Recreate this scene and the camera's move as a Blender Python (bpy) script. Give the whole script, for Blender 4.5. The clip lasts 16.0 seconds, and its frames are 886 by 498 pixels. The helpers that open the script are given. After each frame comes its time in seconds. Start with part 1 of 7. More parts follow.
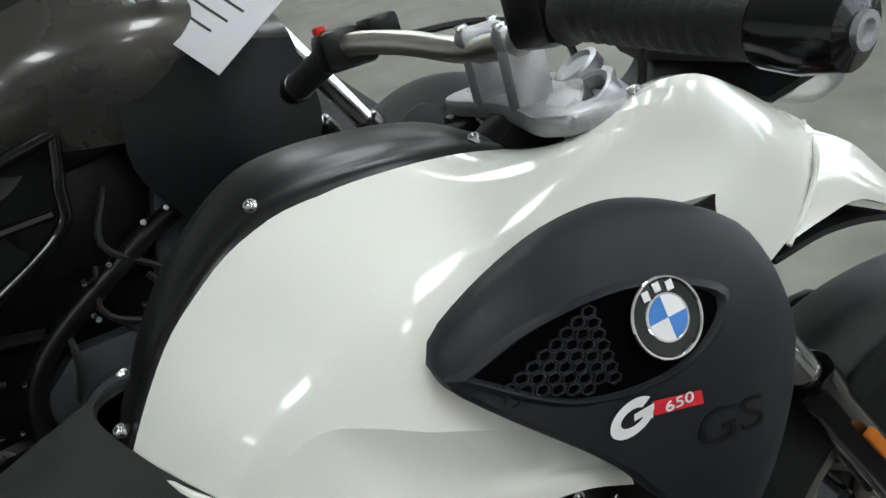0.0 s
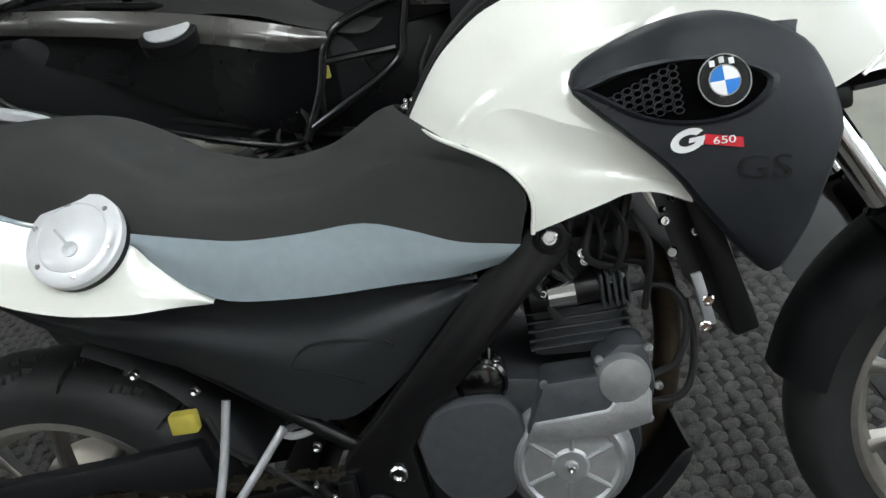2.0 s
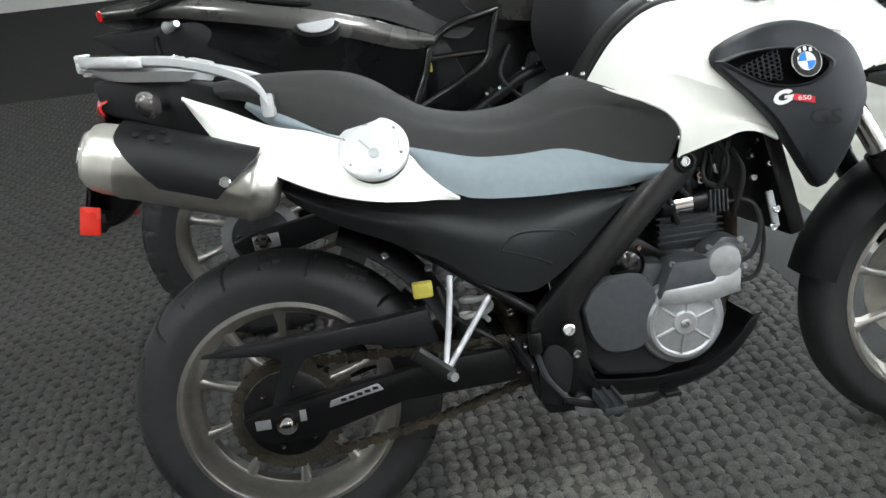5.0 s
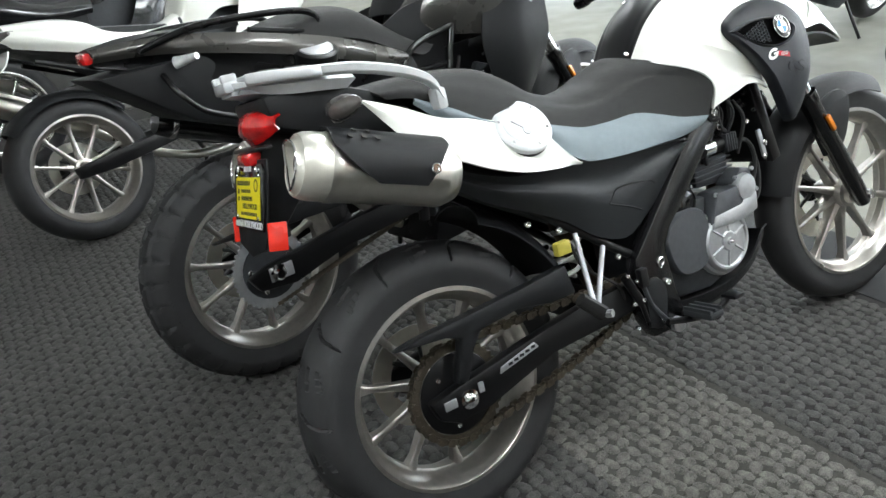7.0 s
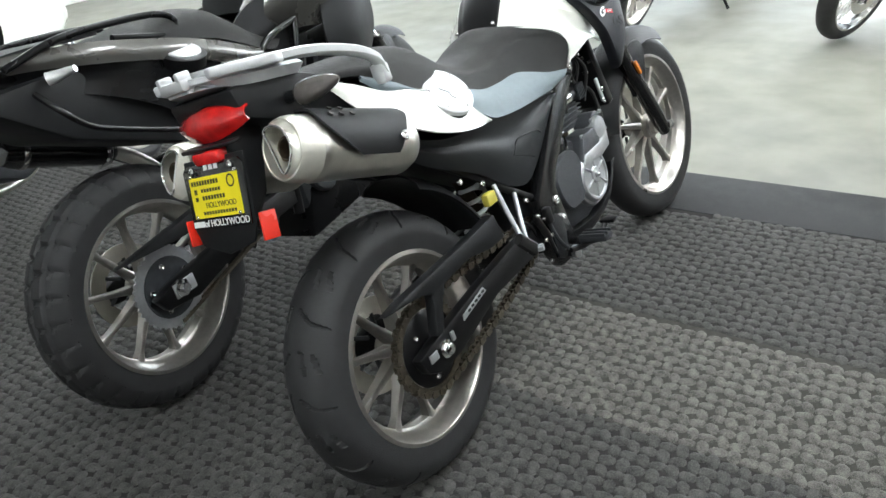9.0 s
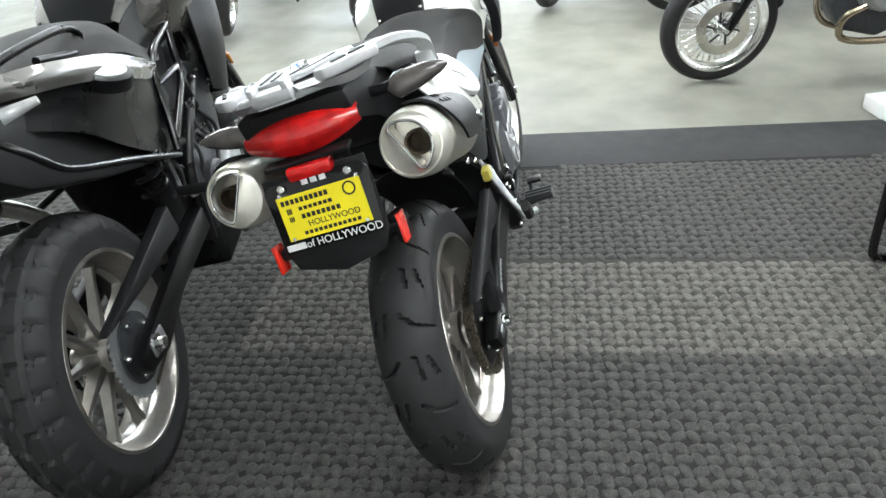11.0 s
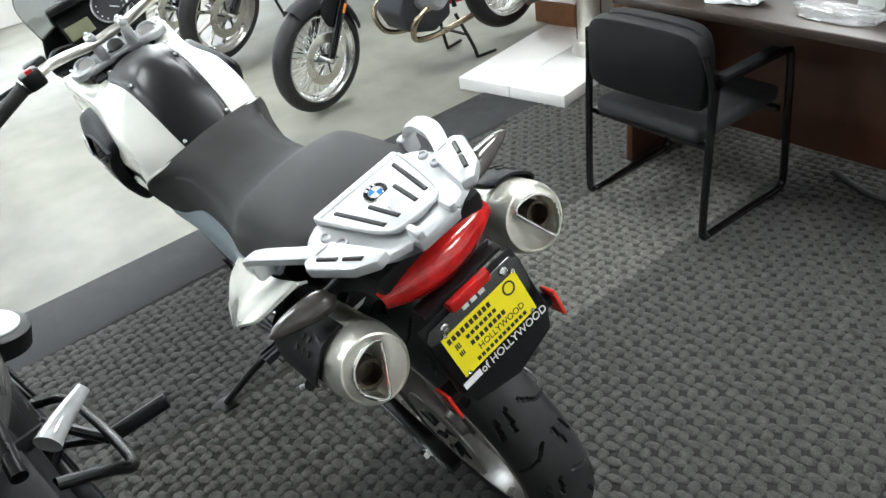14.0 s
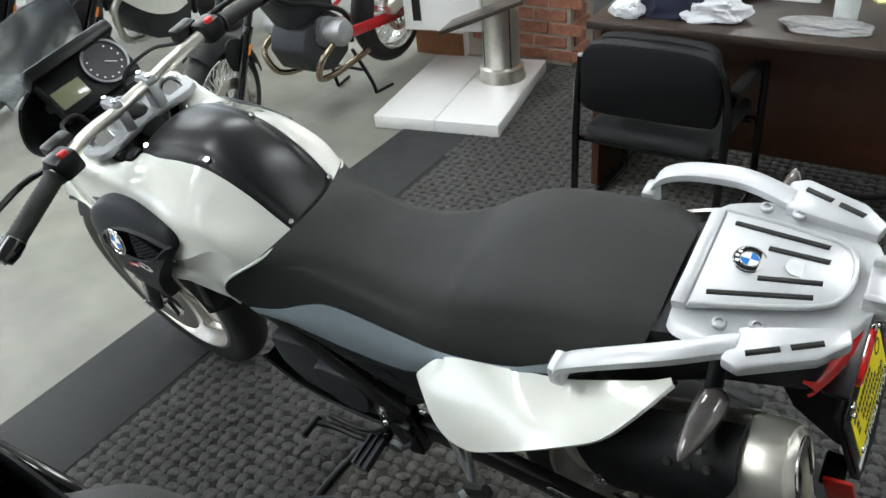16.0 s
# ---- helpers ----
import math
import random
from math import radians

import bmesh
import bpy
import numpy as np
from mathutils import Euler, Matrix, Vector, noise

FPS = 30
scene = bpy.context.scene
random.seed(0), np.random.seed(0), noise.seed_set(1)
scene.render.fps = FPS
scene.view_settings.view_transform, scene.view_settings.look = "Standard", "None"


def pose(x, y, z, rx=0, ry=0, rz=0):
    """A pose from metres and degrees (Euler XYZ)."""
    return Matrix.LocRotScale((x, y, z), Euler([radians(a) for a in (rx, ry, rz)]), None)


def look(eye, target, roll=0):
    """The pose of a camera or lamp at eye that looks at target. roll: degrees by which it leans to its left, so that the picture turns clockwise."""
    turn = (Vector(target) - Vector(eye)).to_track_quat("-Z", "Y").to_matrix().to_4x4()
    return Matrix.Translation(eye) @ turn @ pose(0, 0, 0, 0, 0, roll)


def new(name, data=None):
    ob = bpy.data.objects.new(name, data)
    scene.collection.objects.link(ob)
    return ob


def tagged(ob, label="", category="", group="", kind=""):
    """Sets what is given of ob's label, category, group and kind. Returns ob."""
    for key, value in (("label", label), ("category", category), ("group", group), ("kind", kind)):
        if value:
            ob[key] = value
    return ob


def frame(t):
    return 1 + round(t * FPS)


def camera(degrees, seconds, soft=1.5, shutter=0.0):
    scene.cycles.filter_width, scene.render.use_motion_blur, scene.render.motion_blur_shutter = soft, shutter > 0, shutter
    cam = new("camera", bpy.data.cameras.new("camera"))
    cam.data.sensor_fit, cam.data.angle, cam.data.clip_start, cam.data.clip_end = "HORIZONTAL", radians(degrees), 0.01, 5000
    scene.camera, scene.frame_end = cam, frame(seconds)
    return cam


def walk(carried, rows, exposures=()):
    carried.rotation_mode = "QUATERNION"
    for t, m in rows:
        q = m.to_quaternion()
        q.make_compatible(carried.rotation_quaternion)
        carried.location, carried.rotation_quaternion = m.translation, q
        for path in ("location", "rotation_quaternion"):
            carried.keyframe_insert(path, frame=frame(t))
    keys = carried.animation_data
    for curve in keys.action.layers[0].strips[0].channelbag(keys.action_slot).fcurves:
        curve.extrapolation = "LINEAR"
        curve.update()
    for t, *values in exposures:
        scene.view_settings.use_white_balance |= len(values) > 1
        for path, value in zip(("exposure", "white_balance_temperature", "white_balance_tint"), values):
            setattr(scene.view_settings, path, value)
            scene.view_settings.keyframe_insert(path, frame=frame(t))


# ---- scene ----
cam = camera(61.0, 16.0)
PATH = [
    (0, (0.7597, -0.2834, 1.2506), (1.2602, 1.0555, 0.3303), -11.28),
    (0.5, (0.7648, -0.4090, 1.2269), (1.0468, 1.0455, 0.3934), -11.10),
    (1, (0.7596, -0.5220, 1.2234), (0.8128, 0.9440, 0.3643), -12.48),
    (1.5, (0.7645, -0.6342, 1.2185), (0.7092, 0.8184, 0.3371), -13.77),
    (2, (0.7759, -0.7570, 1.2245), (0.6190, 0.6992, 0.3614), -12.79),
    (2.5, (0.7901, -0.8393, 1.2294), (0.6007, 0.6351, 0.4045), -12.00),
    (3, (0.7733, -0.9385, 1.2430), (0.5425, 0.5358, 0.4287), -9.54),
    (3.5, (0.7455, -1.0613, 1.2698), (0.5457, 0.4143, 0.4496), -6.88),
    (4, (0.6362, -1.1481, 1.3046), (0.4749, 0.3313, 0.4828), -6.62),
    (6.5, (-0.4797, -1.2275, 1.3194), (0.2030, 0.1269, 0.5516), -5.28),
    (7, (-0.6460, -1.1059, 1.3263), (0.1180, 0.2033, 0.5568), -5.89),
    (7.5, (-0.6901, -1.0627, 1.3324), (0.1505, 0.1838, 0.5389), -6.07),
    (8, (-0.7231, -1.0321, 1.3411), (0.2399, 0.1439, 0.5797), -4.75),
    (8.5, (-0.8918, -0.9644, 1.3361), (0.1817, 0.1043, 0.5644), -4.68),
    (9, (-1.0587, -0.8966, 1.3437), (0.1154, 0.0199, 0.5242), -7.14),
    (11.5, (-1.3715, 0.0175, 1.4036), (0.0679, 0.1280, 0.5059), -4.88),
    (12, (-1.3371, 0.1551, 1.3856), (0.0967, 0.1252, 0.4729), -4.66),
    (12.5, (-1.2555, 0.3361, 1.3990), (0.1254, 0.0720, 0.4432), -4.13),
    (13, (-1.1720, 0.4499, 1.4368), (0.1638, 0.0548, 0.4623), -6.91),
    (13.5, (-1.0829, 0.6032, 1.4794), (0.1730, -0.0189, 0.5172), -9.03),
    (14, (-0.9789, 0.7625, 1.5356), (0.1901, -0.0285, 0.5880), -9.04),
    (14.5, (-0.8131, 0.8319, 1.5497), (0.2637, -0.1020, 0.6233), -8.09),
    (15, (-0.5727, 0.8919, 1.5540), (0.4325, -0.1390, 0.6500), -7.19),
    (15.5, (-0.3827, 1.0192, 1.5667), (0.5474, -0.0830, 0.6667), -6.90),
    (16, (-0.2558, 1.1035, 1.5557), (0.5811, -0.0341, 0.6094), -6.02),
]
walk(cam, [(t, look(eye, target, roll)) for t, eye, target, roll in PATH],
     [(0, -0.43), (0.5, -0.77), (1, -0.80), (1.5, -0.42), (2, 0.04), (3, 0.39), (4, 0.55), (6.5, 0.54), (7.2, 0.69), (8, 0.77), (9, 0.78), (11.5, 1.02), (12, 1.07), (13, 1.01), (14.5, 0.64), (16, 0.32)])

# ---- world, lights ----
world = bpy.data.worlds.new("sky")
scene.world = world
world.use_nodes = True
_n = world.node_tree.nodes
_sky = _n.new("ShaderNodeTexSky")
_sky.sky_type, _sky.sun_disc = "NISHITA", False
_sky.sun_elevation, _sky.sun_rotation = radians(48), radians(60)
world.node_tree.links.new(_sky.outputs[0], _n["Background"].inputs[0])
_n["Background"].inputs[1].default_value = 0.12


def area_lamp(name, loc, target, sx, sy, watts, colour):
    d = bpy.data.lights.new(name, "AREA")
    d.shape, d.size, d.size_y, d.energy, d.color = "RECTANGLE", sx, sy, watts, colour
    ob = new(name, d)
    ob.matrix_world = look(loc, target)
    return ob


WINDOW_WATTS, TROFFER_STRENGTH = 170, 16.0
area_lamp("window_daylight", (6.35, -0.9, 1.7), (0, -0.4, 0.6), 2.4, 6.6, WINDOW_WATTS, (0.95, 0.98, 1.0))

# ---- materials ----


def material(name, base, rough=0.5, metal=0.0, vary=0.15, scale=30.0, bump=0.0, bump_scale=200.0, coat=0.0, spec=0.5, dirt=0.1):
    """Principled surface: colour varied at two scales, roughness varied, fine relief."""
    m = bpy.data.materials.new(name)
    m.use_nodes = True
    nt = m.node_tree
    b = nt.nodes["Principled BSDF"]
    tc = nt.nodes.new("ShaderNodeTexCoord")
    big = nt.nodes.new("ShaderNodeTexNoise")
    big.inputs["Scale"].default_value = scale * 0.12
    big.inputs["Detail"].default_value = 4
    fine = nt.nodes.new("ShaderNodeTexNoise")
    fine.inputs["Scale"].default_value = scale
    fine.inputs["Detail"].default_value = 3
    for n in (big, fine):
        nt.links.new(tc.outputs["Object"], n.inputs["Vector"])
    add = nt.nodes.new("ShaderNodeMath")
    add.operation = "ADD"
    nt.links.new(big.outputs["Fac"], add.inputs[0])
    nt.links.new(fine.outputs["Fac"], add.inputs[1])
    mr = nt.nodes.new("ShaderNodeMapRange")
    mr.inputs["From Min"].default_value, mr.inputs["From Max"].default_value = 0.6, 1.4
    mr.inputs["To Min"].default_value, mr.inputs["To Max"].default_value = 1 - vary, 1 + vary
    nt.links.new(add.outputs[0], mr.inputs["Value"])
    mul = nt.nodes.new("ShaderNodeVectorMath")
    mul.operation = "MULTIPLY"
    mul.inputs[0].default_value = base
    nt.links.new(mr.outputs[0], mul.inputs[1])
    nt.links.new(mul.outputs[0], b.inputs["Base Color"])
    rr = nt.nodes.new("ShaderNodeMapRange")
    rr.inputs["From Min"].default_value, rr.inputs["From Max"].default_value = 0.3, 0.7
    rr.inputs["To Min"].default_value, rr.inputs["To Max"].default_value = max(0.02, rough * (1 - dirt)), min(1, rough * (1 + dirt))
    nt.links.new(big.outputs["Fac"], rr.inputs["Value"])
    nt.links.new(rr.outputs[0], b.inputs["Roughness"])
    b.inputs["Metallic"].default_value = metal
    b.inputs["Coat Weight"].default_value = coat
    b.inputs["Coat Roughness"].default_value = 0.03
    b.inputs["Specular IOR Level"].default_value = spec
    if bump:
        bn = nt.nodes.new("ShaderNodeTexNoise")
        bn.inputs["Scale"].default_value = bump_scale
        bn.inputs["Detail"].default_value = 2
        nt.links.new(tc.outputs["Object"], bn.inputs["Vector"])
        bp = nt.nodes.new("ShaderNodeBump")
        bp.inputs["Strength"].default_value, bp.inputs["Distance"].default_value = bump, 0.002
        nt.links.new(bn.outputs["Fac"], bp.inputs["Height"])
        nt.links.new(bp.outputs[0], b.inputs["Normal"])
    return m


def emitter(name, colour, strength):
    m = bpy.data.materials.new(name)
    m.use_nodes = True
    b = m.node_tree.nodes["Principled BSDF"]
    b.inputs["Base Color"].default_value = (*colour, 1)
    b.inputs["Emission Color"].default_value = (*colour, 1)
    b.inputs["Emission Strength"].default_value = strength
    return m


def clear(name, colour, rough=0.05):
    m = bpy.data.materials.new(name)
    m.use_nodes = True
    b = m.node_tree.nodes["Principled BSDF"]
    b.inputs["Base Color"].default_value = (*colour, 1)
    b.inputs["Transmission Weight"].default_value = 0.9
    b.inputs["Roughness"].default_value = rough
    return m


WHITE = material("white_paint", (0.83, 0.84, 0.775), 0.16, 0, 0.02, 6, coat=1.0)
PLASTIC = material("grained_dark_plastic", (0.0065, 0.007, 0.008), 0.5, 0, 0.2, 80, 0.25, 900, spec=0.28)
PANEL = material("satin_slate_plastic", (0.010, 0.0115, 0.0155), 0.5, 0, 0.15, 60, 0.15, 900, spec=0.35)
TANKBLACK = material("satin_black_tank_cover", (0.007, 0.007, 0.008), 0.34, 0, 0.08, 40, 0.02, 900, spec=0.4, dirt=0.04)
SIDEGREY = material("grained_dark_grey_plastic", (0.016, 0.018, 0.020), 0.5, 0, 0.2, 80, 0.3, 900, spec=0.4)
BEAM = material("satin_black_frame_paint", (0.005, 0.005, 0.0055), 0.24, 0, 0.2, 60, 0.05, 500, spec=0.45)
SIDEBLACK = material("satin_black_side_plastic", (0.004, 0.004, 0.0045), 0.28, 0, 0.15, 60, 0.03, 700, spec=0.16)
# near-black colour that paints in the shade inside the cowl intake
INTAKESHADE = material("intake_shade_black", (0.0012, 0.0012, 0.0013), 0.9, 0, 0.3, 60, spec=0.03)
GLOSS = material("gloss_black", (0.004, 0.004, 0.0045), 0.14, 0, 0.2, 30, coat=0.4)
FRAME = material("black_powder_coat", (0.0045, 0.0045, 0.005), 0.34, 0, 0.25, 60, 0.08, 600, spec=0.3)
SEAT = material("charcoal_seat_vinyl", (0.024, 0.024, 0.0235), 0.62, 0, 0.12, 70, 0.5, 1400, spec=0.32)
SEATGREY = material("grey_seat_vinyl", (0.215, 0.260, 0.285), 0.6, 0, 0.08, 70, 0.4, 1400)
SILVER = material("silver_rack_paint", (0.53, 0.54, 0.55), 0.36, 0.28, 0.06, 60, 0.08, 900)
CAPSILVER = material("silver_cap_paint", (0.62, 0.63, 0.64), 0.35, 0.2, 0.06, 60, 0.05, 900)
STEEL = material("brushed_stainless", (0.74, 0.72, 0.66), 0.30, 1, 0.1, 50, 0.1, 500)
ENDCAP = material("pale_satin_end_cap", (0.80, 0.78, 0.70), 0.34, 0.72, 0.12, 40, 0.08, 400)
BURNT = material("sooty_brown_pipe", (0.06, 0.045, 0.03), 0.5, 0.6, 0.4, 80)
CHROME = material("polished_chrome", (0.78, 0.78, 0.78), 0.07, 1, 0.05, 20)
ALU = material("cast_aluminium", (0.44, 0.45, 0.46), 0.46, 0.85, 0.15, 70, 0.25, 500)
ENGINE = material("grey_engine_casting", (0.045, 0.048, 0.053), 0.5, 0.6, 0.25, 60, 0.3, 500)
CASEGREY = material("grey_blue_engine_cover", (0.072, 0.076, 0.084), 0.46, 0.45, 0.2, 60, 0.3, 500)
DARKCASE = material("dark_engine_case", (0.035, 0.038, 0.042), 0.5, 0.3, 0.25, 60, 0.3, 500)
RIM = material("taupe_silver_rim", (0.46, 0.44, 0.41), 0.30, 0.95, 0.15, 60, 0.05, 500)
RUBBER = material("black_tyre_rubber", (0.020, 0.020, 0.021), 0.58, 0, 0.35, 25, 0.3, 400, spec=0.4, dirt=0.2)
GRIP = material("ribbed_black_rubber", (0.006, 0.006, 0.006), 0.6, 0, 0.2, 60, 0.3, 600)
REDLENS = material("red_lens", (0.52, 0.008, 0.008), 0.14, 0, 0.55, 38, 0.35, 120, coat=0.8)
REDREFL = material("red_reflector", (0.75, 0.030, 0.015), 0.25, 0, 0.1, 60, coat=0.6)
AMBER = material("amber_reflector", (0.62, 0.17, 0.012), 0.2, 0, 0.1, 60, coat=0.8)
SMOKE = material("smoked_lens", (0.10, 0.09, 0.085), 0.1, 0, 0.3, 50, coat=1.0)
CLEARLENS = material("clear_lamp_lens", (0.55, 0.56, 0.56), 0.08, 0.3, 0.2, 60, coat=1.0)
YELLOW = material("yellow_plate_card", (0.90, 0.76, 0.012), 0.4, 0, 0.05, 30)
YTAG = material("yellow_plastic_connector", (0.42, 0.36, 0.06), 0.4, 0, 0.2, 60)
INK = material("black_ink", (0.015, 0.015, 0.012), 0.5, 0, 0.05, 60)
PRINT = material("white_print", (0.8, 0.8, 0.8), 0.4, 0, 0.03, 60)
REDPRINT = material("red_print", (0.62, 0.015, 0.03), 0.3, 0, 0.05, 60)
BLUE = material("blue_enamel", (0.03, 0.20, 0.60), 0.15, 0, 0.04, 60, coat=1.0)
REDBTN = material("red_button", (0.6, 0.02, 0.02), 0.4, 0, 0.1, 60)
LCD = material("olive_display", (0.16, 0.17, 0.10), 0.25, 0, 0.1, 40, coat=0.8)
DIAL = material("dark_dial", (0.035, 0.035, 0.038), 0.3, 0, 0.1, 60, coat=0.8)
CHAIN = material("oily_chain_steel", (0.120, 0.104, 0.080), 0.42, 0.8, 0.4, 150)
GREYPAINT = material("taupe_metallic_paint", (0.075, 0.072, 0.066), 0.28, 0.5, 0.1, 60, coat=0.8)
SCREEN = clear("tinted_windscreen", (0.55, 0.58, 0.60), 0.08)

# ---- building helpers ----


def spline(ps, n):
    """n points along a Catmull-Rom curve through ps, evenly by length."""
    ps = [Vector(p) for p in ps]
    if len(ps) == 2:
        return [ps[0].lerp(ps[1], i / (n - 1)) for i in range(n)]
    e = [ps[0] * 2 - ps[1]] + ps + [ps[-1] * 2 - ps[-2]]
    fine = []
    for i in range(1, len(e) - 2):
        a, b, c, d = e[i - 1:i + 3]
        for k in range(12):
            t = k / 12
            fine.append(0.5 * (2 * b + (c - a) * t + (2 * a - 5 * b + 4 * c - d) * t * t + (3 * b - a - 3 * c + d) * t ** 3))
    fine.append(ps[-1])
    acc = [0.0]
    for a, b in zip(fine, fine[1:]):
        acc.append(acc[-1] + (b - a).length)
    out, j = [], 0
    for i in range(n):
        s = acc[-1] * i / (n - 1)
        while j < len(acc) - 2 and acc[j + 1] < s:
            j += 1
        span = acc[j + 1] - acc[j]
        out.append(fine[j].lerp(fine[j + 1], 0 if span == 0 else min(1, (s - acc[j]) / span)))
    return out


def grid(bm, rows, closed_u=False, closed_v=False):
    vs = [[bm.verts.new(p) for p in r] for r in rows]
    nu, nv = len(rows), len(rows[0])
    for i in range(nu if closed_u else nu - 1):
        for j in range(nv if closed_v else nv - 1):
            q = [vs[i][j], vs[(i + 1) % nu][j], vs[(i + 1) % nu][(j + 1) % nv], vs[i][(j + 1) % nv]]
            bm.faces.new(q)
    return vs


def loft(rails, nu=28, nv=18, thick=0.004, side=1, closed=False):
    """A shell through 3D rails (y is taken times side), with thickness and a closed rim."""
    rs = [spline([(p[0], p[1] * side, p[2]) for p in r], nu) for r in rails]
    cols = [spline([r[i] for r in rs], nv) for i in range(nu)]
    bm = bmesh.new()
    grid(bm, cols)
    bmesh.ops.recalc_face_normals(bm, faces=bm.faces)
    mid = Vector((0.5, 0.0, 0.6))
    s = sum((f.normal.dot(f.calc_center_median() - mid)) * f.calc_area() for f in bm.faces)
    if s < 0:
        bmesh.ops.reverse_faces(bm, faces=bm.faces)
    if thick:
        bmesh.ops.solidify(bm, geom=bm.faces[:], thickness=thick)
    return bm


def rings(outline, centre, depth, y_of, n=48, side=1, edge=0.012, steps=(1, 0.985, 0.94, 0.8, 0.6, 0.4, 0.2)):
    """A bulged panel over a star-shaped outline in x, z; y_of(x, z) gives its height outwards."""
    o = spline([(x, 0, z) for x, z in outline + outline[:1]], n + 1)[:-1]
    c = Vector((centre[0], 0, centre[1]))
    bm = bmesh.new()
    rows = []
    back = []
    for p in o:
        back.append(Vector((p.x, side * (y_of(p.x, p.z) - depth), p.z)))
    rows.append(back)
    for k, f in enumerate(steps):
        drop = (edge, edge * 0.35, 0.0)[k] if k < 3 else 0.0
        r = []
        for p in o:
            q = c + (p - c) * f
            r.append(Vector((q.x, side * (y_of(q.x, q.z) - drop), q.z)))
        rows.append(r)
    vs = grid(bm, rows, closed_v=True)
    v = bm.verts.new((c.x, side * y_of(c.x, c.z), c.z))
    last = vs[-1]
    for i in range(n):
        bm.faces.new((last[i], last[(i + 1) % n], v))
    bmesh.ops.recalc_face_normals(bm, faces=bm.faces)
    return bm


def tube(bm, ps, r, n=10, steps=None, r1=None, flat=1.0):
    pts = spline(ps, steps or max(2, 6 * (len(ps) - 1) if len(ps) > 2 else 2))
    rows, up = [], Vector((0.13, 0.97, 0.2)).normalized()
    for i, p in enumerate(pts):
        d = (pts[min(i + 1, len(pts) - 1)] - pts[max(i - 1, 0)]).normalized()
        u = up - d * up.dot(d)
        u = u.normalized() if u.length > 0.05 else d.orthogonal().normalized()
        w = d.cross(u)
        rad = r if r1 is None else r + (r1 - r) * i / (len(pts) - 1)
        rows.append([p + (u * math.cos(a) * flat + w * math.sin(a)) * rad for a in (2 * math.pi * k / n for k in range(n))])
    vs = grid(bm, rows, closed_v=True)
    bm.faces.new(vs[0][::-1])
    bm.faces.new(vs[-1])
    return bm


def lathe(bm, prof, origin, axis, n=32, cap=True):
    """prof: (radius, along) about the axis through origin."""
    a = Vector(axis).normalized()
    u = a.orthogonal().normalized()
    w = a.cross(u)
    o = Vector(origin)
    rows = [[o + a * h + (u * math.cos(t) + w * math.sin(t)) * max(r, 0.0002) for t in (2 * math.pi * k / n for k in range(n))] for r, h in prof]
    vs = grid(bm, rows, closed_v=True)
    if cap:
        bm.faces.new(vs[0][::-1])
        bm.faces.new(vs[-1])
    return bm


def bevel_all(bm, w, seg=2, angle=0.6):
    bm.normal_update()
    es = [e for e in bm.edges if len(e.link_faces) == 2 and e.calc_face_angle(0) > angle]
    if w and es:
        bmesh.ops.bevel(bm, geom=es, offset=w, segments=seg, affect="EDGES", profile=0.5)
    return bm


def box(centre, size, bevel=0.004, m=None, seg=2):
    bm = bmesh.new()
    bmesh.ops.create_cube(bm, size=1, matrix=Matrix.Translation(centre) @ (m or Matrix()) @ Matrix.Diagonal((*size, 1)))
    return bevel_all(bm, bevel, seg)


def prism(outline, y0, y1, bevel=0.003, smooth=0, plane="xz"):
    """A plate over a polygon in x, z (or x, y for plane xy) from y0 to y1."""
    if smooth:
        outline = [(p.x, p.z) for p in spline([(a, 0, b) for a, b in outline + outline[:1]], smooth + 1)[:-1]]
    place = (lambda a, b, h: (a, h, b)) if plane == "xz" else (lambda a, b, h: (a, b, h))
    bm = bmesh.new()
    f0 = bm.faces.new([bm.verts.new(place(a, b, y0)) for a, b in outline])
    g = bmesh.ops.extrude_face_region(bm, geom=[f0])
    d = Vector(place(0, 0, y1)) - Vector(place(0, 0, y0))
    bmesh.ops.translate(bm, verts=[v for v in g["geom"] if isinstance(v, bmesh.types.BMVert)], vec=d)
    bmesh.ops.recalc_face_normals(bm, faces=bm.faces)
    return bevel_all(bm, bevel, 2, 0.5)


def join(*bms):
    out = bmesh.new()
    for b in bms:
        me = bpy.data.meshes.new("t")
        b.to_mesh(me)
        b.free()
        out.from_mesh(me)
        bpy.data.meshes.remove(me)
    return out


def part(name, bm, mat, parent=None, label="", sharp=40, m=None):
    if m is not None:
        bmesh.ops.transform(bm, matrix=m, verts=bm.verts)
    bm.normal_update()
    for e in bm.edges:
        e.smooth = not (len(e.link_faces) == 2 and e.calc_face_angle(0) > radians(sharp))
    for f in bm.faces:
        f.smooth = True
    me = bpy.data.meshes.new(name)
    bm.to_mesh(me)
    bm.free()
    me.materials.append(mat)
    ob = new(name, me)
    ob.parent = parent
    if label:
        ob["label"] = label
    return ob


def thing(name, m, label, category, group="", kind=""):
    ob = new(name)
    ob.matrix_world = m
    return tagged(ob, label, category, group, kind)


def bolt(parent, at, axis, r=0.007, mat=None, name="bolt", h=0.005):
    bm = bmesh.new()
    lathe(bm, [(r, 0), (r, h * 0.7), (r * 0.8, h), (r * 0.55, h), (r * 0.5, h * 0.5), (0.0, h * 0.5)], at, axis, 12)
    return part(name, bm, mat or CHROME, parent)


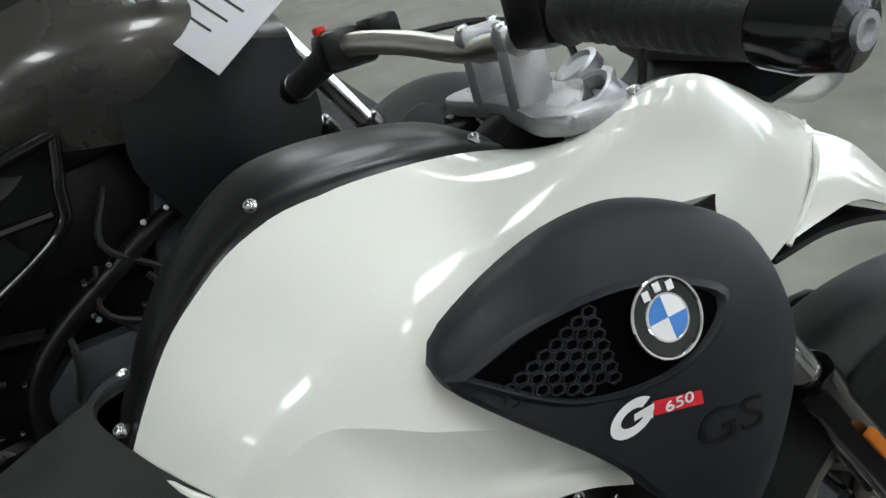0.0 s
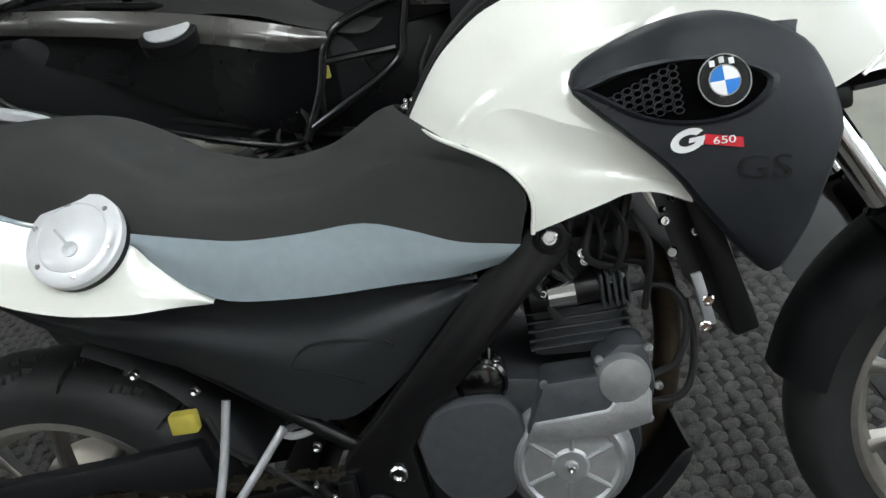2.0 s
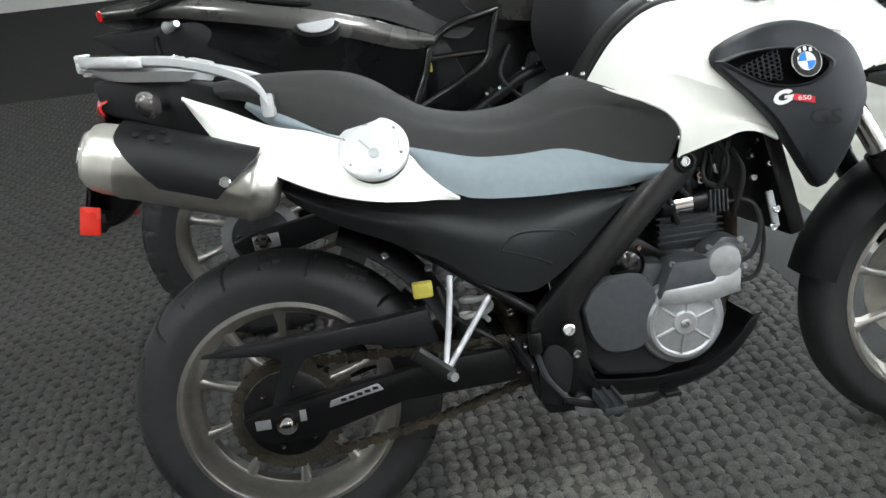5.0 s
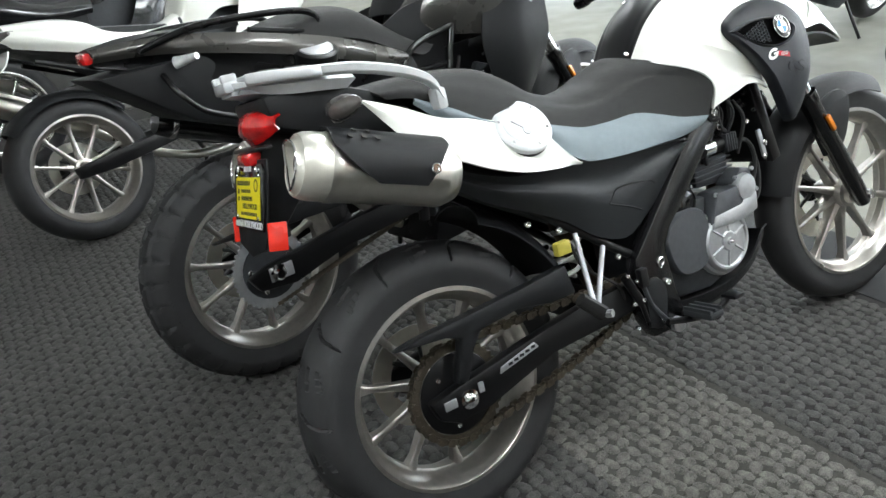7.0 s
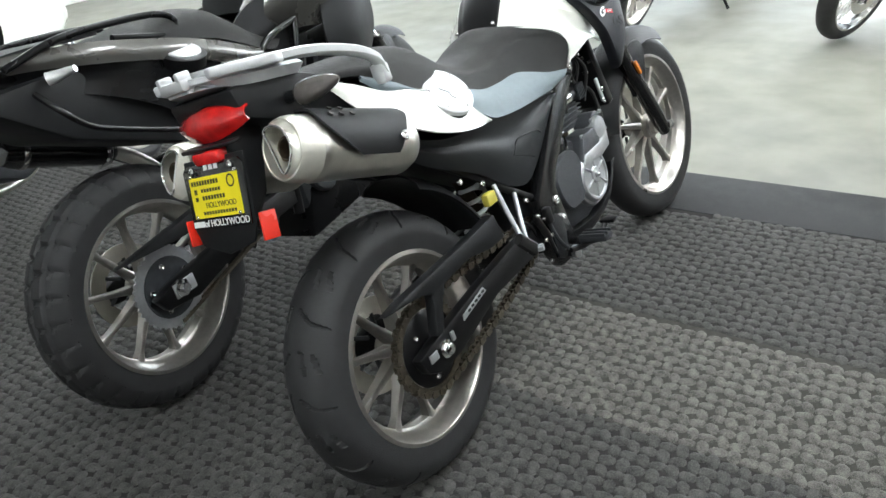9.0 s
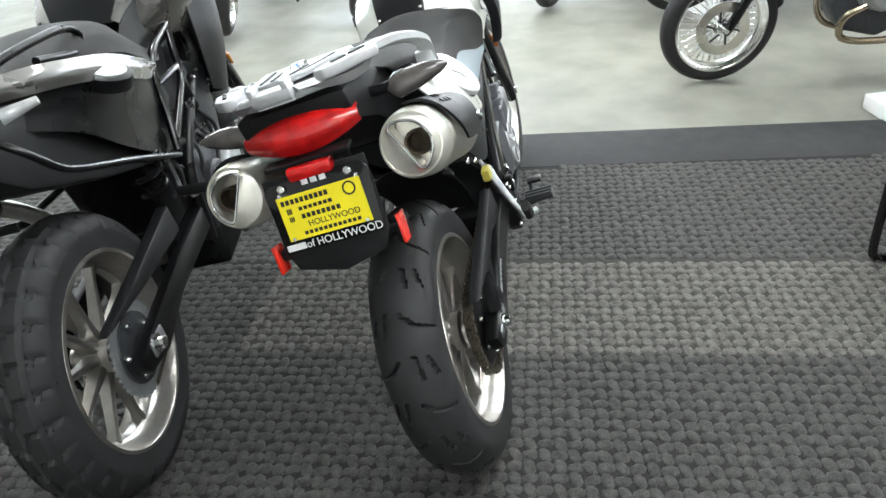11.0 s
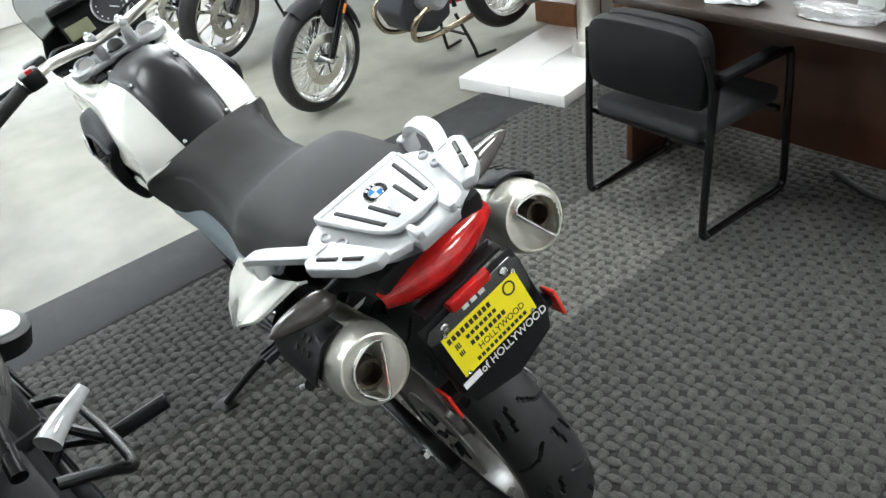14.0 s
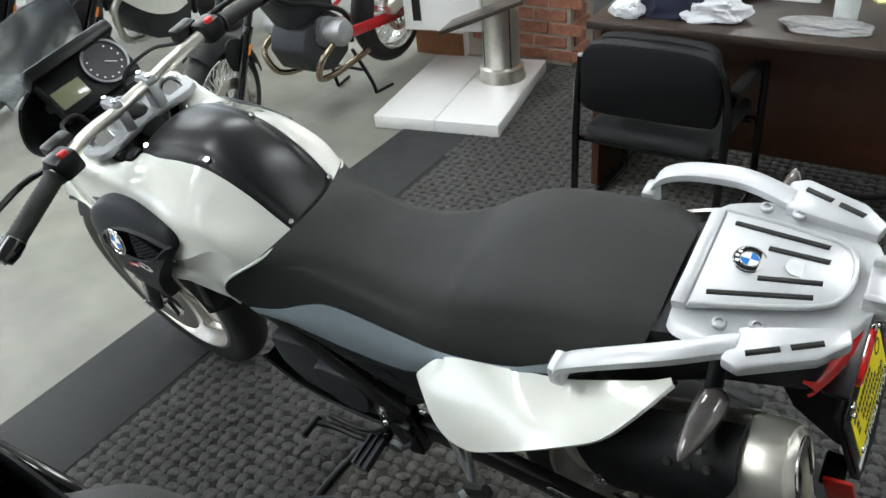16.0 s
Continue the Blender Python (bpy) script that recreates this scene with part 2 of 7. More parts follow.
def text_on(name, body, size, m, mat, parent, label=""):
    """Raised lettering of the built-in font, turned into a mesh."""
    cu = bpy.data.curves.new(name, "FONT")
    cu.body, cu.size, cu.extrude, cu.align_x, cu.align_y = body, size, 0.0004, "CENTER", "CENTER"
    tmp = new(name, cu)
    bpy.context.view_layer.update()
    me = bpy.data.meshes.new_from_object(tmp.evaluated_get(bpy.context.evaluated_depsgraph_get()))
    bpy.data.objects.remove(tmp)
    bpy.data.curves.remove(cu)
    bm = bmesh.new()
    bm.from_mesh(me)
    bpy.data.meshes.remove(me)
    return part(name, bm, mat, parent, label, m=m)


def groove_sport(th, y):
    """Slanted slashes and short rain grooves, staggered left and right."""
    p = 2 * math.pi / 11
    ph = (th / p + (0.5 if y > 0 else 0)) % 1.0 * p * 0.32
    for y0, s0, y1, s1 in ((0.010, 0.020, 0.036, 0.044), (0.036, 0.044, 0.064, 0.052), (0.022, 0.105, 0.030, 0.150), (0.046, 0.110, 0.056, 0.150)):
        dy, ds = y1 - y0, s1 - s0
        u = max(0, min(1, ((abs(y) - y0) * dy + (ph - s0) * ds) / (dy * dy + ds * ds)))
        if math.hypot(abs(y) - y0 - u * dy, ph - s0 - u * ds) < 0.0026:
            return 0.010
    return 0.0


def groove_knob(th, y):
    a = (th * 30 / (2 * math.pi) + (0.5 if y > 0 else 0) + abs(y) * 3.0) % 1.0
    if abs(y) < 0.004 or a < 0.16 or abs(abs(y) - 0.036) < 0.003:
        return 0.008
    return 0.0


def tyre_mesh(c, r, half, rim, groove=None, n=120, m=24):
    """A tyre about the y axis at c: tread radius r, half width, bead radius rim."""
    bm = bmesh.new()
    rows = []
    for i in range(n):
        th = 2 * math.pi * i / n
        row = []
        for k in range(m + 1):
            u = -1 + 2 * k / m
            a = u * 2.05
            y = half * math.sin(a) if abs(a) < math.pi / 2 else half * math.copysign(1 - 0.28 * (abs(a) - math.pi / 2) ** 1.3, a)
            if abs(a) < math.pi / 2:
                rr = r - half * 0.80 * (1 - math.cos(a))
            else:
                f = (abs(a) - math.pi / 2) / (2.05 - math.pi / 2)
                rr = (r - half * 0.80) + (rim - (r - half * 0.80)) * f
            if groove and abs(a) < 1.5:
                rr -= groove(th, y)
            row.append((c[0] + rr * math.cos(th), c[1] + y, c[2] + rr * math.sin(th)))
        rows.append(row)
    grid(bm, rows, closed_u=True)
    bmesh.ops.recalc_face_normals(bm, faces=bm.faces)
    return bm


def wheel(parent, c, r, half, rim, spokes, rim_mat, m=None, groove=None, name="wheel", disc=0.13, n=120, sprocket=False, wire=False):
    """Tyre, rim, hub, cast spokes in pairs (or wires), brake disc, as parts under one wheel."""
    w = new(name)
    w.parent = parent
    part("tyre", tyre_mesh(c, r, half, rim, groove, n, 56 if groove else 24), RUBBER, w, m=m)
    c = Vector(c)
    bm = bmesh.new()
    hw = half * 0.95
    prof = [(rim + 0.012, -hw), (rim + 0.014, -hw + 0.006), (rim + 0.002, -hw + 0.010), (rim - 0.002, -hw * 0.6), (rim - 0.008, -hw * 0.3), (rim - 0.008, 0),
            (rim - 0.008, hw * 0.3), (rim - 0.002, hw * 0.6), (rim + 0.002, hw - 0.010), (rim + 0.014, hw - 0.006), (rim + 0.012, hw), (rim + 0.003, hw + 0.001), (rim - 0.001, hw - 0.004), (rim - 0.008, hw * 0.55), (rim - 0.018, hw * 0.26),
            (rim - 0.024, hw * 0.20), (rim - 0.024, -hw * 0.20), (rim - 0.018, -hw * 0.26), (rim - 0.008, -hw * 0.55), (rim - 0.001, -hw + 0.004), (rim + 0.003, -hw - 0.001), (rim + 0.012, -hw)]
    lathe(bm, prof, c, (0, 1, 0), 64, cap=False)
    bmesh.ops.recalc_face_normals(bm, faces=bm.faces)
    part("rim", bm, rim_mat, w, m=m)
    hub = bmesh.new()
    lathe(hub, [(0.0, -0.06), (0.030, -0.06), (0.034, -0.045), (0.045, -0.04), (0.045, 0.04), (0.034, 0.045), (0.030, 0.06), (0.0, 0.06)], c, (0, 1, 0), 24)
    part("hub", hub, rim_mat, w, m=m)
    if wire:
        for k in range(spokes):
            a = 2 * math.pi * k / spokes
            sp = bmesh.new()
            for sgn in (-1, 1):
                b = a + 0.20 * (1 if k % 2 else -1)
                tube(sp, [c + Vector((0.04 * math.cos(b), sgn * 0.035, 0.04 * math.sin(b))), c + Vector(((rim - 0.03) * math.cos(a), 0, (rim - 0.03) * math.sin(a)))], 0.0022, 5, 2)
            part("spoke", sp, CHROME, w, m=m)
    else:
        for k in range(spokes):
            a = 2 * math.pi * k / spokes + 0.3
            d, t = Vector((math.cos(a), 0, math.sin(a))), Vector((-math.sin(a), 0, math.cos(a)))
            sp = bmesh.new()
            rows = []
            for f, wd, th in ((0.035, 0.013, 0.018), (0.10, 0.008, 0.013), (rim - 0.05, 0.0065, 0.010), (rim - 0.016, 0.013, 0.014)):
                p = c + d * f
                rows.append([p + t * wd - Vector((0, th, 0)), p + t * wd * 0.5 - Vector((0, th * 1.25, 0)), p - t * wd * 0.5 - Vector((0, th * 1.25, 0)), p - t * wd - Vector((0, th, 0)), p - t * wd + Vector((0, th, 0)), p + t * wd + Vector((0, th, 0))])
            grid(sp, rows, closed_v=True)
            bmesh.ops.recalc_face_normals(sp, faces=sp.faces)
            part("spoke", sp, rim_mat, w, m=m)
    if disc:
        db = bmesh.new()
        y = half + 0.012
        lathe(db, [(disc * 0.62, -0.002), (disc, -0.002), (disc, 0.002), (disc * 0.62, 0.002), (disc * 0.62, -0.002)], c + Vector((0, y, 0)), (0, 1, 0), 40, cap=False)
        bmesh.ops.recalc_face_normals(db, faces=db.faces)
        part("brake_disc", db, STEEL, w, m=m)
        for k in range(6):
            a = k * math.pi / 3
            cb = bmesh.new()
            tube(cb, [c + Vector((0.035 * math.cos(a), y, 0.035 * math.sin(a))), c + Vector((disc * 0.66 * math.cos(a + 0.3), y, disc * 0.66 * math.sin(a + 0.3)))], 0.006, 6, 2)
            part("disc_arm", cb, DARKCASE, w, m=m)
    return w


def sprocket_mesh(c, r, y, teeth=42, inner=0.6):
    bm = bmesh.new()
    rows = [[], [], [], []]
    for k in range(teeth * 4):
        a = 2 * math.pi * k / (teeth * 4)
        ro = r + (0.005 if k % 4 in (1, 2) else 0)
        for row, (rad, h) in zip(rows, ((r * inner, -0.003), (ro, -0.003), (ro, 0.003), (r * inner, 0.003))):
            row.append(Vector((c[0] + rad * math.cos(a), y + h, c[2] + rad * math.sin(a))))
    grid(bm, rows, closed_u=True, closed_v=True)
    bmesh.ops.recalc_face_normals(bm, faces=bm.faces)
    return bm


def roundel(parent, at, normal, r=0.029, up=(0, 0, 1)):
    """Round enamel emblem: black ring in chrome, four quarters in blue and white."""
    z = Vector(normal).normalized()
    u = Vector(up)
    y = (u - z * u.dot(z)).normalized()
    x = y.cross(z)
    m = Matrix((x, y, z)).transposed().to_4x4()
    m.translation = Vector(at)
    bm = bmesh.new()
    lathe(bm, [(r * 0.97, 0), (r, 0.002), (r, 0.004), (r * 0.95, 0.005), (r * 0.93, 0.0042), (r * 0.62, 0.0046), (r * 0.6, 0.0052), (r * 0.57, 0.0046), (0, 0.0046)], (0, 0, 0), (0, 0, 1), 40)
    base = part("emblem", bm, GLOSS, parent, "round black emblem with blue and white quarters", m=m)
    rim = bmesh.new()
    for q in (r, r * 0.59):
        rows = [[Vector((math.cos(t) * (q + 0.0012 * math.cos(s)), math.sin(t) * (q + 0.0012 * math.cos(s)), 0.0048 + 0.0012 * math.sin(s))) for s in (k * math.pi / 3 for k in range(6))] for t in (k * math.pi / 20 for k in range(40))]
        grid(rim, rows, closed_u=True, closed_v=True)
    part("emblem_rim", rim, CHROME, base, m=m)
    for k in range(4):
        q = bmesh.new()
        ps = [(0, 0)] + [(r * 0.57 * math.cos(a), r * 0.57 * math.sin(a)) for a in (k * math.pi / 2 + j * math.pi / 12 for j in range(7))]
        q.faces.new([q.verts.new((a, b, 0.0056)) for a, b in ps])
        part("quarter", q, BLUE if k % 2 else PRINT, base, m=m)
    for a in (62, 90, 118):
        b = box((r * 0.79 * math.cos(radians(a)), r * 0.79 * math.sin(radians(a)), 0.0054), (r * 0.2, r * 0.24, 0.0006), 0, None)
        part("mark", b, PRINT, base, m=m)
    return base

# ---- the adventure motorcycle ----
LEAN, STEER = 15.9, -4.5
STEER_AT, STEER_DIR = Vector((1.59, 0, 0)), Vector((-0.487, 0, 0.873)).normalized()


def steered(deg):
    return Matrix.Translation(STEER_AT) @ Matrix.Rotation(radians(deg), 4, STEER_DIR) @ Matrix.Translation(-STEER_AT)


def front_end(bike, st, fork_mat=FRAME, rim_mat=RIM, groove=None, r=0.332, rim=0.241, spokes=10, wire=False, fender=PLASTIC, upper=CHROME, half=0.052):
    """Front wheel, fork, fender, turned by the steering."""
    ax = Vector((1.477, 0, r))
    wheel(bike, ax, r, half, rim, spokes, rim_mat, st, groove, "front_wheel", disc=0.15, wire=wire)
    d = STEER_DIR
    for sd in (-1, 1):
        foot = ax + Vector((0, sd * 0.088, 0))
        low = bmesh.new()
        lathe(low, [(0.0, -0.03), (0.020, -0.028), (0.024, 0.0), (0.026, 0.05), (0.027, 0.36), (0.030, 0.37), (0.030, 0.40), (0.021, 0.405), (0.0, 0.405)], foot + Vector((-0.02, 0, 0)), d, 20)
        leg = part("fork_slider", low, fork_mat, bike, m=st)
        up = bmesh.new()
        lathe(up, [(0.0205, 0.40), (0.0205, 0.80)], foot + Vector((-0.02, 0, 0)), d, 20)
        part("fork_tube", up, upper, bike, m=st)
        ref = box((0, 0, 0), (0.014, 0.010, 0.052), 0.003)
        part("reflector", ref, AMBER, leg, "orange side reflector", m=st @ Matrix.Translation(foot + d * 0.29 + Vector((-0.018, sd * 0.032, 0))) @ Matrix.Rotation(radians(-29), 4, "Y"))
    axle = bmesh.new()
    lathe(axle, [(0.0, -0.115), (0.014, -0.115), (0.014, 0.115), (0.0, 0.115)], ax, (0, 1, 0), 16)
    part("front_axle", axle, CHROME, bike, m=st)
    if fender:
        rails = []
        for u in (-1, -0.8, -0.4, 0, 0.4, 0.8, 1):
            y = 0.075 * u
            drop = 0.055 * abs(u) ** 3
            rr = r + 0.025 - drop
            rails.append([(ax.x + rr * math.cos(a), y, ax.z + rr * math.sin(a)) for a in (radians(k) for k in range(66, 168, 10))])
        part("front_fender", loft(rails, 22, 16, 0.004), fender, bike, m=st)
        for sd in (-1, 1):
            br = prism([(1.34, 0.48), (1.30, 0.60), (1.40, 0.66), (1.46, 0.62), (1.42, 0.50)], sd * 0.066, sd * 0.078, 0.003, 20)
            part("fender_stay", br, fender, bike, m=st)


def mirror_parts(build):
    for sd in (-1, 1):
        build(sd)


def silencer(bike, rear, front, r, sd, mat=STEEL):
    a = Vector(rear) - Vector(front)
    ln = a.length
    bm = bmesh.new()
    lathe(bm, [(0.0, 0.0), (r * 0.45, 0.0), (r * 0.8, 0.012), (r * 0.98, 0.035), (r, 0.04), (r * 1.015, 0.045), (r, 0.05), (r, ln - 0.075), (r * 1.02, ln - 0.07), (r * 1.02, ln - 0.058), (r * 0.99, ln - 0.052), (0.0, ln - 0.052)], front, a, 44)
    body = part("silencer", bm, mat, bike, "brushed stainless silencer with a pressed end cap")
    ecap = bmesh.new()
    lathe(ecap, [(r * 0.985, ln - 0.054), (r * 0.985, ln - 0.032), (r * 0.95, ln - 0.014), (r * 0.88, ln - 0.003), (r * 0.83, ln - 0.002), (r * 0.81, ln - 0.040), (0.0, ln - 0.040)], front, a, 48)
    part("end_cap", ecap, ENDCAP, body, "pale polished end cap")
    d = a.normalized()
    up = (Vector((0, 0, 1)) - d * d.z).normalized()
    out = Vector((0, sd, 0))
    m = Matrix((out, up, d)).transposed().to_4x4()
    m.translation = Vector(front) + d * (ln - 0.004)
    ps = [(-0.46, 0.52), (-0.36, 0.66), (-0.05, 0.68), (0.34, 0.54), (0.60, 0.20), (0.62, -0.16), (0.46, -0.50), (0.26, -0.68), (0.12, -0.62), (-0.16, -0.08)]
    o = spline([(x * r, y * r, 0) for x, y in ps + ps[:1]], 41)[:-1]
    rim_ = [Vector((math.cos(q), math.sin(q), 0)) * r * 0.835 for q in (math.atan2(p.y, p.x - 0.12 * r) for p in o)]
    plate = bmesh.new()
    grid(plate, [[p.lerp(q, f) + Vector((0, 0, h)) for p, q in zip(rim_, o)] for f, h in ((0.0, 0.0), (0.3, 0.004), (0.7, 0.007), (0.9, 0.012), (1.0, 0.012), (1.03, 0.006), (1.03, -0.030))], closed_v=True)
    bmesh.ops.recalc_face_normals(plate, faces=plate.faces)
    part("outlet_plate", plate, ENDCAP, body, m=m)
    ridge = bmesh.new()
    tube(ridge, [p + Vector((0, 0, 0.012)) for p in o] + [o[0] + Vector((0, 0, 0.012))], 0.0024, 8, 90)
    part("outlet_ridge", ridge, CHROME, body, m=m)
    pipe = bmesh.new()
    lathe(pipe, [(r * 0.36, -0.034), (r * 0.36, 0.000), (r * 0.29, 0.000), (r * 0.29, -0.032), (0.0, -0.032)], (r * 0.17, 0, 0), (0, 0, 1), 22)
    part("tailpipe", pipe, BURNT, body, m=m)
    return body


gs = thing("motorcycle", pose(0, 0, 0, -LEAN), "white and black adventure motorcycle with silver rack, on its side stand", "motorcycle")
ST = steered(STEER)
front_end(gs, ST, GLOSS)
wheel(gs, (0, 0, 0.320), 0.319, 0.070, 0.213, 10, RIM, None, groove_sport, "rear_wheel", disc=0.12, n=760)


BODY = Matrix.Translation((0.003, 0, -0.007))


def tank_side(sd):
    top = [(0.666, 0.068, 0.898), (0.693, 0.072, 0.936), (0.720, 0.074, 0.968), (0.749, 0.075, 0.991), (0.775, 0.076, 1.008), (0.800, 0.076, 1.018), (0.822, 0.077, 1.024), (0.851, 0.078, 1.026), (0.878, 0.080, 1.027), (0.909, 0.083, 1.026), (0.939, 0.082, 1.023), (0.975, 0.075, 1.016), (1.012, 0.072, 1.006), (1.04, 0.086, 1.000), (1.07, 0.102, 1.010), (1.10, 0.116, 1.024), (1.14, 0.118, 1.026), (1.19, 0.108, 1.004), (1.24, 0.098, 0.976), (1.290, 0.100, 0.935)]
    sh1 = [(0.680, 0.096, 0.890), (0.72, 0.108, 0.928), (0.781, 0.118, 0.957), (0.806, 0.122, 0.972), (0.837, 0.124, 0.983), (0.87, 0.122, 0.989), (0.92, 0.120, 0.993), (0.98, 0.126, 0.995), (1.04, 0.140, 1.004), (1.09, 0.149, 1.022), (1.14, 0.149, 1.020), (1.19, 0.143, 0.992), (1.24, 0.127, 0.956), (1.285, 0.113, 0.926)]
    sh2 = [(0.713, 0.142, 0.869), (0.745, 0.150, 0.905), (0.80, 0.156, 0.934), (0.87, 0.160, 0.952), (0.94, 0.154, 0.957), (1.02, 0.150, 0.955), (1.08, 0.152, 0.950), (1.14, 0.158, 0.938), (1.18, 0.153, 0.910), (1.206, 0.146, 0.862)]
    mid = [(0.735, 0.155, 0.861), (0.762, 0.162, 0.889), (0.791, 0.166, 0.896), (0.821, 0.174, 0.886), (0.852, 0.180, 0.870), (0.88, 0.183, 0.858), (0.915, 0.180, 0.838), (0.95, 0.172, 0.818), (1.0, 0.158, 0.80)]
    under = [(0.785, 0.176, 0.824), (0.81, 0.174, 0.828), (0.85, 0.174, 0.822), (0.90, 0.175, 0.808), (0.95, 0.174, 0.790), (0.99, 0.168, 0.772)]
    low = [(0.804, 0.176, 0.786), (0.83, 0.175, 0.790), (0.87, 0.178, 0.792), (0.918, 0.181, 0.792), (0.955, 0.181, 0.780), (0.99, 0.176, 0.762)]
    bottom = [(0.799, 0.169, 0.742), (0.853, 0.176, 0.757), (0.888, 0.179, 0.766), (0.918, 0.182, 0.774), (0.952, 0.184, 0.769), (0.990, 0.181, 0.750)]
    part("tank_panel", join(loft([top, sh1, sh2, mid], 56, 26, 0.005, sd), loft([mid, under, low, bottom], 56, 22, 0.005, sd)), WHITE, gs, "glossy white tank side panel", m=BODY)
    lip = bmesh.new()
    tube(lip, [(x, sd * (y + 0.002), z) for x, y, z in ((0.670, 0.076, 0.894), (0.690, 0.115, 0.880), (0.713, 0.142, 0.868), (0.757, 0.166, 0.845), (0.785, 0.177, 0.823), (0.804, 0.178, 0.788), (0.799, 0.170, 0.742))], 0.0030, 8, 26)
    part("panel_seam", lip, WHITE, gs, m=BODY)
    ylow = lambda x, z: 0.212 - 2.6 * max(0, z - 0.83) ** 2 - 1.2 * max(0, 0.93 - x) ** 2 - 2.4 * max(0, x - 1.06) ** 2 - 0.45 * max(0, 0.77 - z) ** 1.3
    outline = [(0.866, 0.912), (0.877, 0.930), (0.920, 0.948), (0.973, 0.961), (1.017, 0.964), (1.049, 0.960), (1.086, 0.946), (1.114, 0.929), (1.136, 0.910), (1.150, 0.883), (1.160, 0.852), (1.168, 0.814), (1.161, 0.790), (1.138, 0.743), (1.112, 0.688), (1.075, 0.645), (1.04, 0.682), (1.012, 0.722), (0.992, 0.751), (0.974, 0.781), (0.949, 0.812), (0.920, 0.843), (0.891, 0.873), (0.870, 0.897)]
    panel = part("radiator_cowl", rings(outline, (1.045, 0.84), 0.03, ylow, 64, sd), PANEL, gs, "matt slate-black side cowl", m=BODY)
    eye = [(0.884, 0.903), (0.937, 0.914), (1.006, 0.913), (1.052, 0.899), (1.079, 0.878), (1.05, 0.854), (1.004, 0.848), (0.945, 0.862)]
    rim = bmesh.new()
    o = spline([(x, 0, z) for x, z in eye + eye[:1]], 49)[:-1]
    c = Vector((0.99, 0, 0.882))
    rows = []
    for f, h in ((1.16, -0.002), (1.11, 0.003), (1.04, 0.005), (0.98, 0.001), (0.95, -0.006)):
        rows.append([Vector(((c + (p - c) * f).x, sd * (ylow(*((c + (p - c) * f).xz)) + h), (c + (p - c) * f).z)) for p in o])
    grid(rim, rows, closed_v=True)
    bmesh.ops.recalc_face_normals(rim, faces=rim.faces)
    part("intake_rim", rim, PANEL, panel, m=BODY)
    # flush sheet, no real hollow: the intake's shaded depth is painted near-black
    part("intake_shade", rings([(x, z) for x, z in eye], (0.99, 0.882), 0.004, lambda x, z: ylow(x, z) + 0.001, 48, sd, 0.001), INTAKESHADE, panel, "near-black sheet for the shaded inside of the intake", m=BODY)
    cells = bmesh.new()
    for i in range(8):
        for j in range(-3, 4):
            x, z = 0.905 + i * 0.0105, 0.887 + j * 0.0078 + (0.0039 if i % 2 else 0) - i * 0.0006
            if abs(z - 0.885) > 0.003 + (x - 0.895) * 0.30:
                continue
            ps = [Vector((x + 0.0062 * math.cos(k * math.pi / 3), 0, z + 0.0042 * math.sin(k * math.pi / 3))) for k in range(6)]
            ctr = Vector((x, 0, z))
            rows = [[Vector((q.x, sd * (ylow(q.x, q.z) + h), q.z)) for q in (ctr + (p - ctr) * f for p in ps)] for f, h in ((1.0, 0.0012), (1.0, 0.0035), (0.80, 0.0035), (0.80, 0.0012))]
            grid(cells, rows, closed_v=True)
    part("grille", cells, PANEL, panel, m=BODY)
    roundel(panel, (1.032, sd * (ylow(1.030, 0.887) + 0.004), 0.879), (0.05, sd, 0.28), 0.0285)
    slot = rings([(1.085, 0.940), (1.178, 0.928), (1.160, 0.920), (1.10, 0.914)], (1.13, 0.922), 0.02, lambda x, z: 0.177 - 0.36 * max(0, x - 1.08), 24, sd, 0.002)
    part("intake_slot", slot, GLOSS, gs, m=BODY)
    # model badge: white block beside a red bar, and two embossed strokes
    g = bmesh.new()
    arc = [radians(38 + k * 286 / 26) for k in range(27)]
    bowl = [[(0.0195 * math.cos(a), 0.0132 * math.sin(a)), (0.0105 * math.cos(a), 0.0062 * math.sin(a))] for a in arc]
    bowl += [[(0.0175, -0.0085), (0.0085, -0.0040)], [(0.0180, 0.0020), (0.0090, 0.0020)]]
    bar_ = [[(0.0010, 0.0022), (0.0010, -0.0030)], [(0.0185, 0.0022), (0.0185, -0.0030)]]
    for strip in (bowl, bar_):
        grid(g, [[Vector((0.9835 + u + 0.22 * w_, sd * (ylow(0.9835 + u + 0.22 * w_, 0.829 + w_ + 0.04 * u) + 0.0022), 0.829 + w_ + 0.04 * u)) for u, w_ in pr_] for pr_ in strip])
    part("badge", g, PRINT, panel, "white badge mark", m=BODY)
    rb = bmesh.new()
    grid(rb, [[Vector((1.001 + 0.0042 * i, sd * (ylow(1.001 + 0.0042 * i, 0.826) + 0.002), 0.8335 - 0.0011 * i - 0.0115 * k)) for k in (0, 1)] for i in range(11)])
    part("badge_bar", rb, REDPRINT, panel, "red badge bar", m=BODY)
    bm_ = BODY @ Matrix.Translation((1.0225, sd * (ylow(1.022, 0.8235) + 0.003), 0.8228)) @ Matrix.Rotation(radians(4.5) * -sd, 4, "Y") @ Matrix(((-sd, 0, 0, 0), (0, 0, sd, 0), (0, 1, 0, 0), (0, 0, 0, 1)))
    text_on("badge_number", "650", 0.0115, bm_ @ Matrix.Diagonal((1.5, 1, 1, 1)), PRINT, panel, "white model number")
